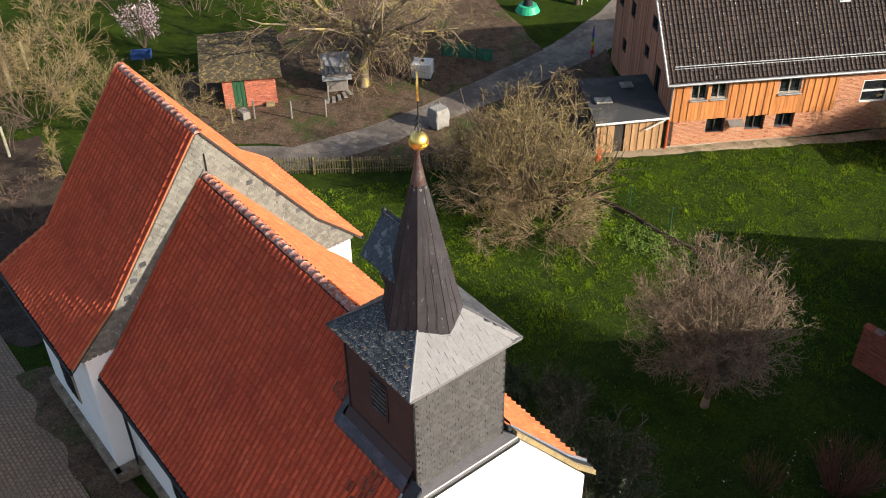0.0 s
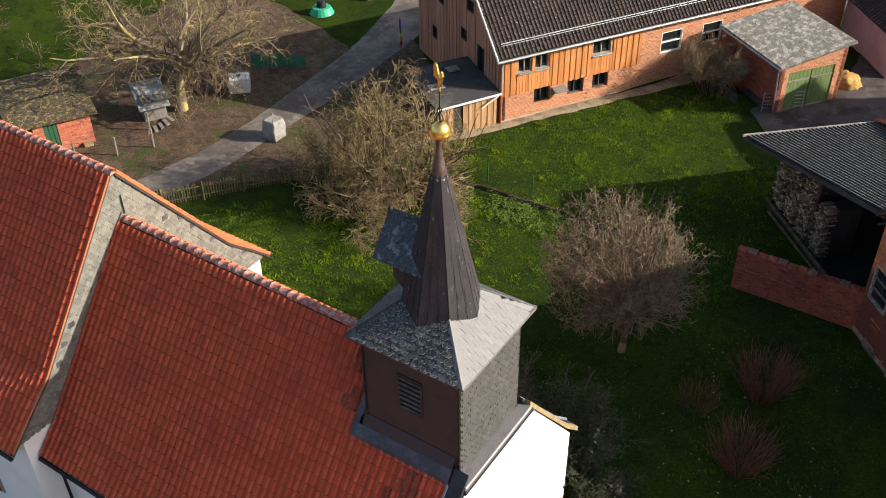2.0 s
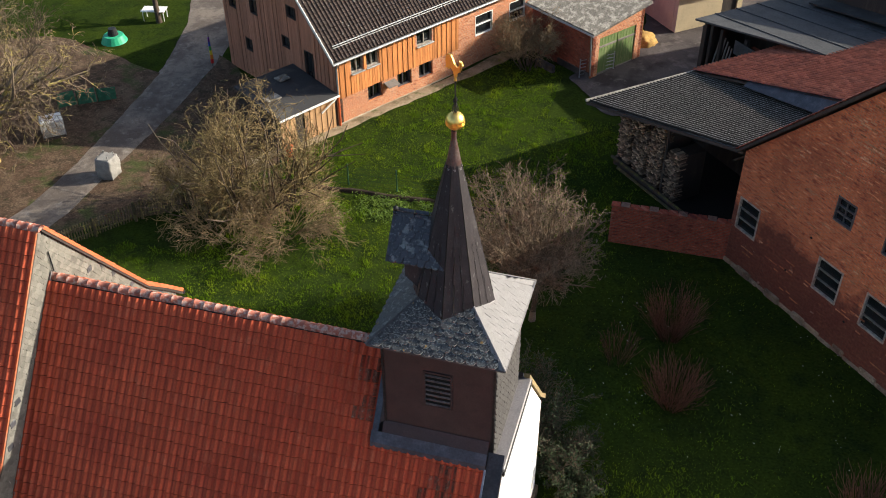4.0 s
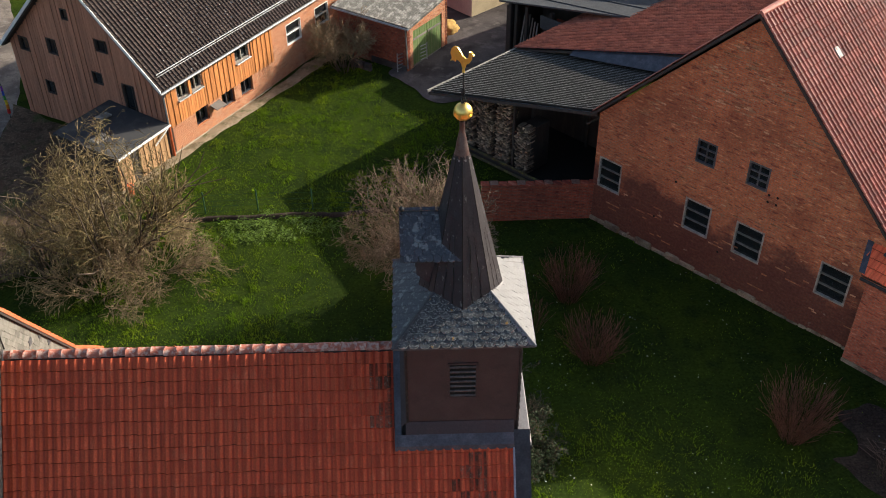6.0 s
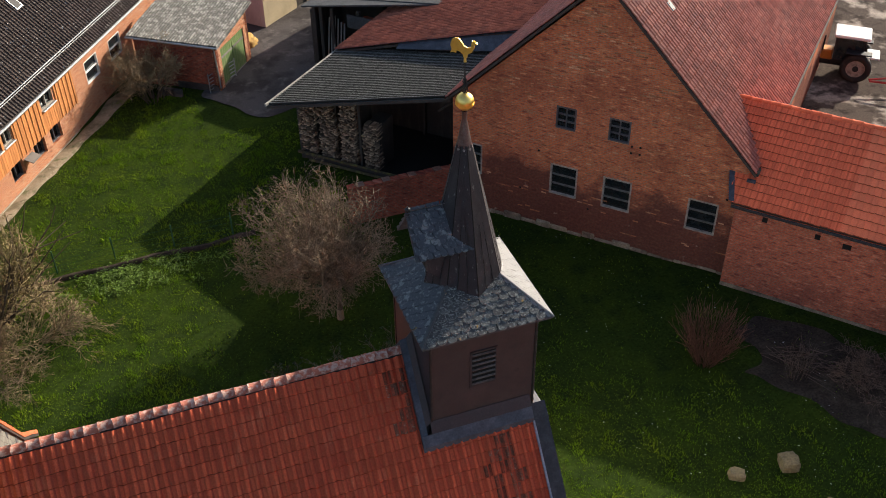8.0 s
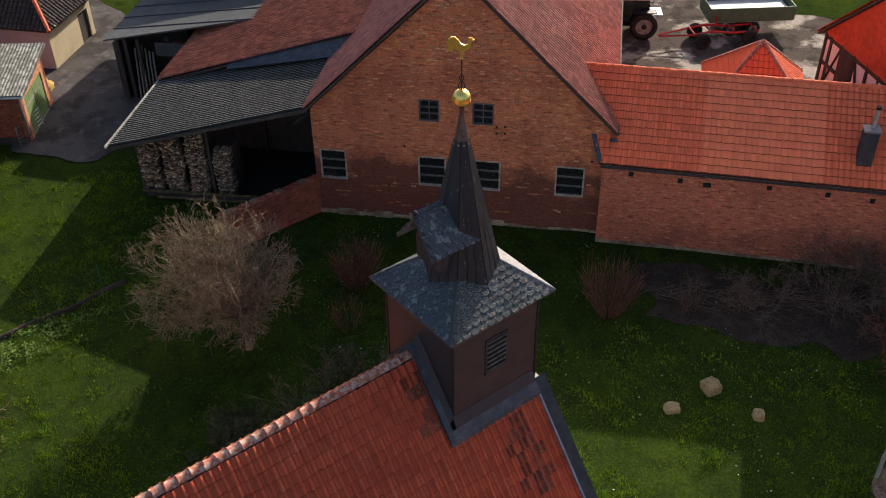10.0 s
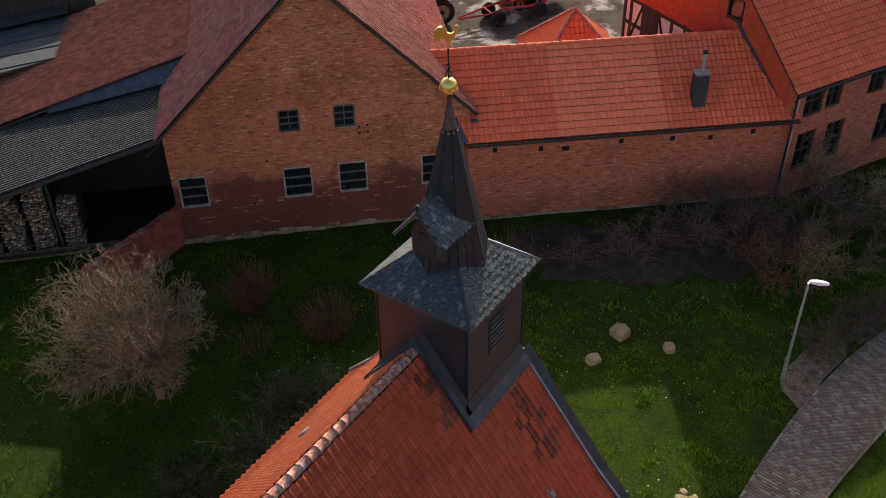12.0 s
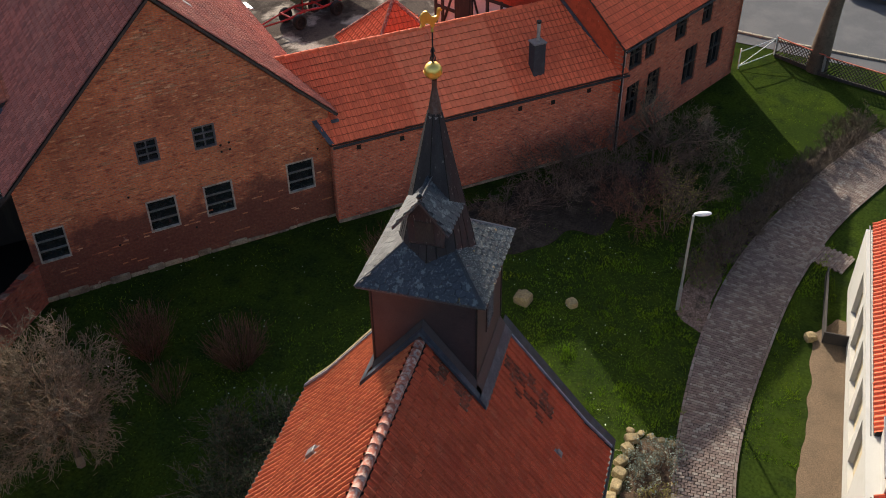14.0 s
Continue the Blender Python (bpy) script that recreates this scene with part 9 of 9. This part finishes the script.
part("drawbar", tubes([((-1.2, -0.1, 0.7), (0.8, -0.5, 0.8), 0.06), ((-1.2, 0.1, 0.7), (0.8, 0.5, 0.8), 0.06)], 6), M["red_paint"], imp)
for sy in (-0.5, 0.5):
    part("side_beam", tubes([((0.8, sy, 0.8), (2.0, sy, 0.95), 0.08), ((2.0, sy, 0.95), (3.4, sy, 0.75), 0.08), ((3.4, sy, 0.75), (5.0, sy, 0.8), 0.08)], 6), M["red_paint"], imp)
for x in (0.9, 2.0, 3.4, 4.8):
    part("cross_beam", tubes([((x, -0.55, 0.85), (x, 0.55, 0.85), 0.06)], 6), M["red_paint"], imp)
part("jack", tubes([((2.6, 0.5, 0.5), (2.6, 0.5, 1.5), 0.05)], 6), M["red_paint"], imp)
for sy in (-0.75, 0.75):
    wheel(imp, 1.4, sy, 0.48, 0.3, M["iron"])
    wheel(imp, 4.4, sy, 0.48, 0.3, M["iron"])
tl = thing("tipping_trailer", "green tipping trailer in the inner yard", "trailer", frame_pose(38.6, 19.2, 0.82, -0.57, gz(38, 18) + 0.05))
part("bed", boxes([(-2.6, 2.6, -1.1, 1.1, 0.95, 1.05)]), M["steel"], tl)
for r in ((-2.6, 2.6, -1.15, -1.09, 1.0, 1.9), (-2.6, 2.6, 1.09, 1.15, 1.0, 1.9), (-2.66, -2.6, -1.15, 1.15, 1.0, 1.9), (2.6, 2.66, -1.15, 1.15, 1.0, 1.9)):
    part("side_board", boxes([r], bevel=0.015), M["trailer_green"], tl)
part("load", boxes([(-2.5, 2.5, -1.05, 1.05, 1.05, 1.5)], bevel=0.05), M["tank"], tl, "pale grain load")
for x in (-1.2, 0.2):
    for sy in (-0.95, 0.95):
        wheel(tl, x, sy, 0.45, 0.3, M["steel"])
car = thing("blue_car", "small blue car parked on the street", "car", frame_pose(49.2, -16.6, 0.3, 0.95, gz(49, -16) + 0.03))
cp = [(-2.0, 0.3), (2.0, 0.3), (2.05, 0.75), (1.1, 0.95), (0.55, 1.42), (-1.2, 1.45), (-1.9, 0.95), (-2.05, 0.7)]
part("car_body", prism(cp, [], 1.65, Matrix.Translation((0, -0.825, 0))), M["blue_paint"], car)
part("windscreen", prism([(1.02, 0.97), (0.57, 1.38), (0.50, 1.36), (0.9, 0.97)], [], 1.4, Matrix.Translation((0.04, -0.7, 0.02))), M["glass"], car)
for sy in (-0.84, 0.82):
    part("side_window", prism([(0.85, 0.98), (0.5, 1.36), (-1.15, 1.38), (-1.6, 0.98)], [], 0.02, Matrix.Translation((0, sy, 0))), M["glass"], car)
for x in (-1.25, 1.3):
    for sy in (-0.74, 0.74):
        wheel(car, x, sy, 0.31, 0.2, M["steel"])

# ---------- brick path ----------
path = tagged(new("paved_path"), "curving path of reddish clay pavers with edging", "path", kind="structure")
LINE = smooth_line(PATHWAY)
ribbon("path_bed", LINE[::6] + [LINE[-1]], M["soil_dark"], "dark jointing sand below the pavers", "path bed", 0.03, 0.0)
rp = random.Random(5)
pv = np.array([(-.5, -.5, 0), (.5, -.5, 0), (.5, .5, 0), (-.5, .5, 0), (-.47, -.46, 1), (.47, -.46, 1), (.47, .46, 1), (-.47, .46, 1)])
pf = [(4, 5, 6, 7), (0, 1, 5, 4), (1, 2, 6, 5), (2, 3, 7, 6), (3, 0, 4, 7)]
paver_me = mesh_of("paver", pv * np.array((0.192, 0.125, 0.05)), pf, M["paver"])
verts, faces, count, singles = [], [], 0, 0
run_, nxt, row_ = 0.0, 0.0, 0


def lay_paver(x, y, z, yaw, wide, deep):
    global count
    c, s = math.cos(yaw), math.sin(yaw)
    q = pv * np.array((wide, deep, 0.05))
    verts.append(np.stack([q[:, 0] * c - q[:, 1] * s + x, q[:, 0] * s + q[:, 1] * c + y, q[:, 2] + z], 1))
    faces.extend([tuple(k + count for k in f) for f in pf])
    count += 8


for (x0, y0, w0), (x1, y1, w1) in zip(LINE, LINE[1:]):
    L = math.hypot(x1 - x0, y1 - y0)
    d = Vector((x1 - x0, y1 - y0, 0)) / L
    nrm = Vector((-d.y, d.x, 0))
    while nxt < run_ + L:
        t = (nxt - run_) / L
        w = w0 + (w1 - w0) * t
        mid = Vector((x0, y0, 0)).lerp(Vector((x1, y1, 0)), t)
        inner = w - 0.11
        n = int(2 * inner / 0.2)
        pit = 2 * inner / n
        yaw0 = math.atan2(nrm.y, nrm.x)
        cells = [(-inner + (j + 0.5) * pit, pit) for j in range(n)] if row_ % 2 == 0 else [(-inner + pit / 4, pit / 2)] + [(-inner + (j + 1) * pit, pit) for j in range(n - 1)] + [(inner - pit / 4, pit / 2)]
        for a, wide in cells:
            p_ = mid + nrm * a
            z = gz(p_.x, p_.y) + 0.035 + rp.uniform(0, 0.006)
            yaw = yaw0 + rp.uniform(-.015, .015)
            if singles < 300 and 4.0 < p_.x < 7.5 and wide > 0.15 and rp.random() < 0.75:
                ob = new("paver", paver_me)
                ob.parent = path
                ob.matrix_basis = pose(p_.x, p_.y, z, 0, 0, math.degrees(yaw))
                singles += 1
                continue
            lay_paver(p_.x, p_.y, z, yaw, wide - 0.008, 0.125)
        if row_ % 3 == 0:
            # stretcher edging on both sides
            for sd_ in (-1, 1):
                p_ = mid + nrm * sd_ * (w - 0.05)
                lay_paver(p_.x, p_.y, gz(p_.x, p_.y) + 0.04, yaw0 + math.pi / 2 + rp.uniform(-.01, .01), 0.385, 0.105)
        row_ += 1
        nxt += 0.132
    run_ += L
ob = shape("pavers", np.concatenate(verts).tolist(), faces, M["paver"], path)
ob["kind"] = "stuff"
side = tagged(new("side_path"), "short paved branch path to the white hall", "path", kind="structure")
for i in range(15):
    for j in range(7):
        p_ = Vector((18.85, -11.38, 0)) + Vector((-0.44, -0.898, 0)) * 0.132 * i + Vector((0.898, -0.44, 0)) * (0.2 * j + (0.1 if i % 2 else 0.0))
        ob = new("paver", paver_me)
        ob.parent = side
        ob.matrix_basis = pose(p_.x, p_.y, gz(p_.x, p_.y) + 0.05, 0, 0, -26.1)
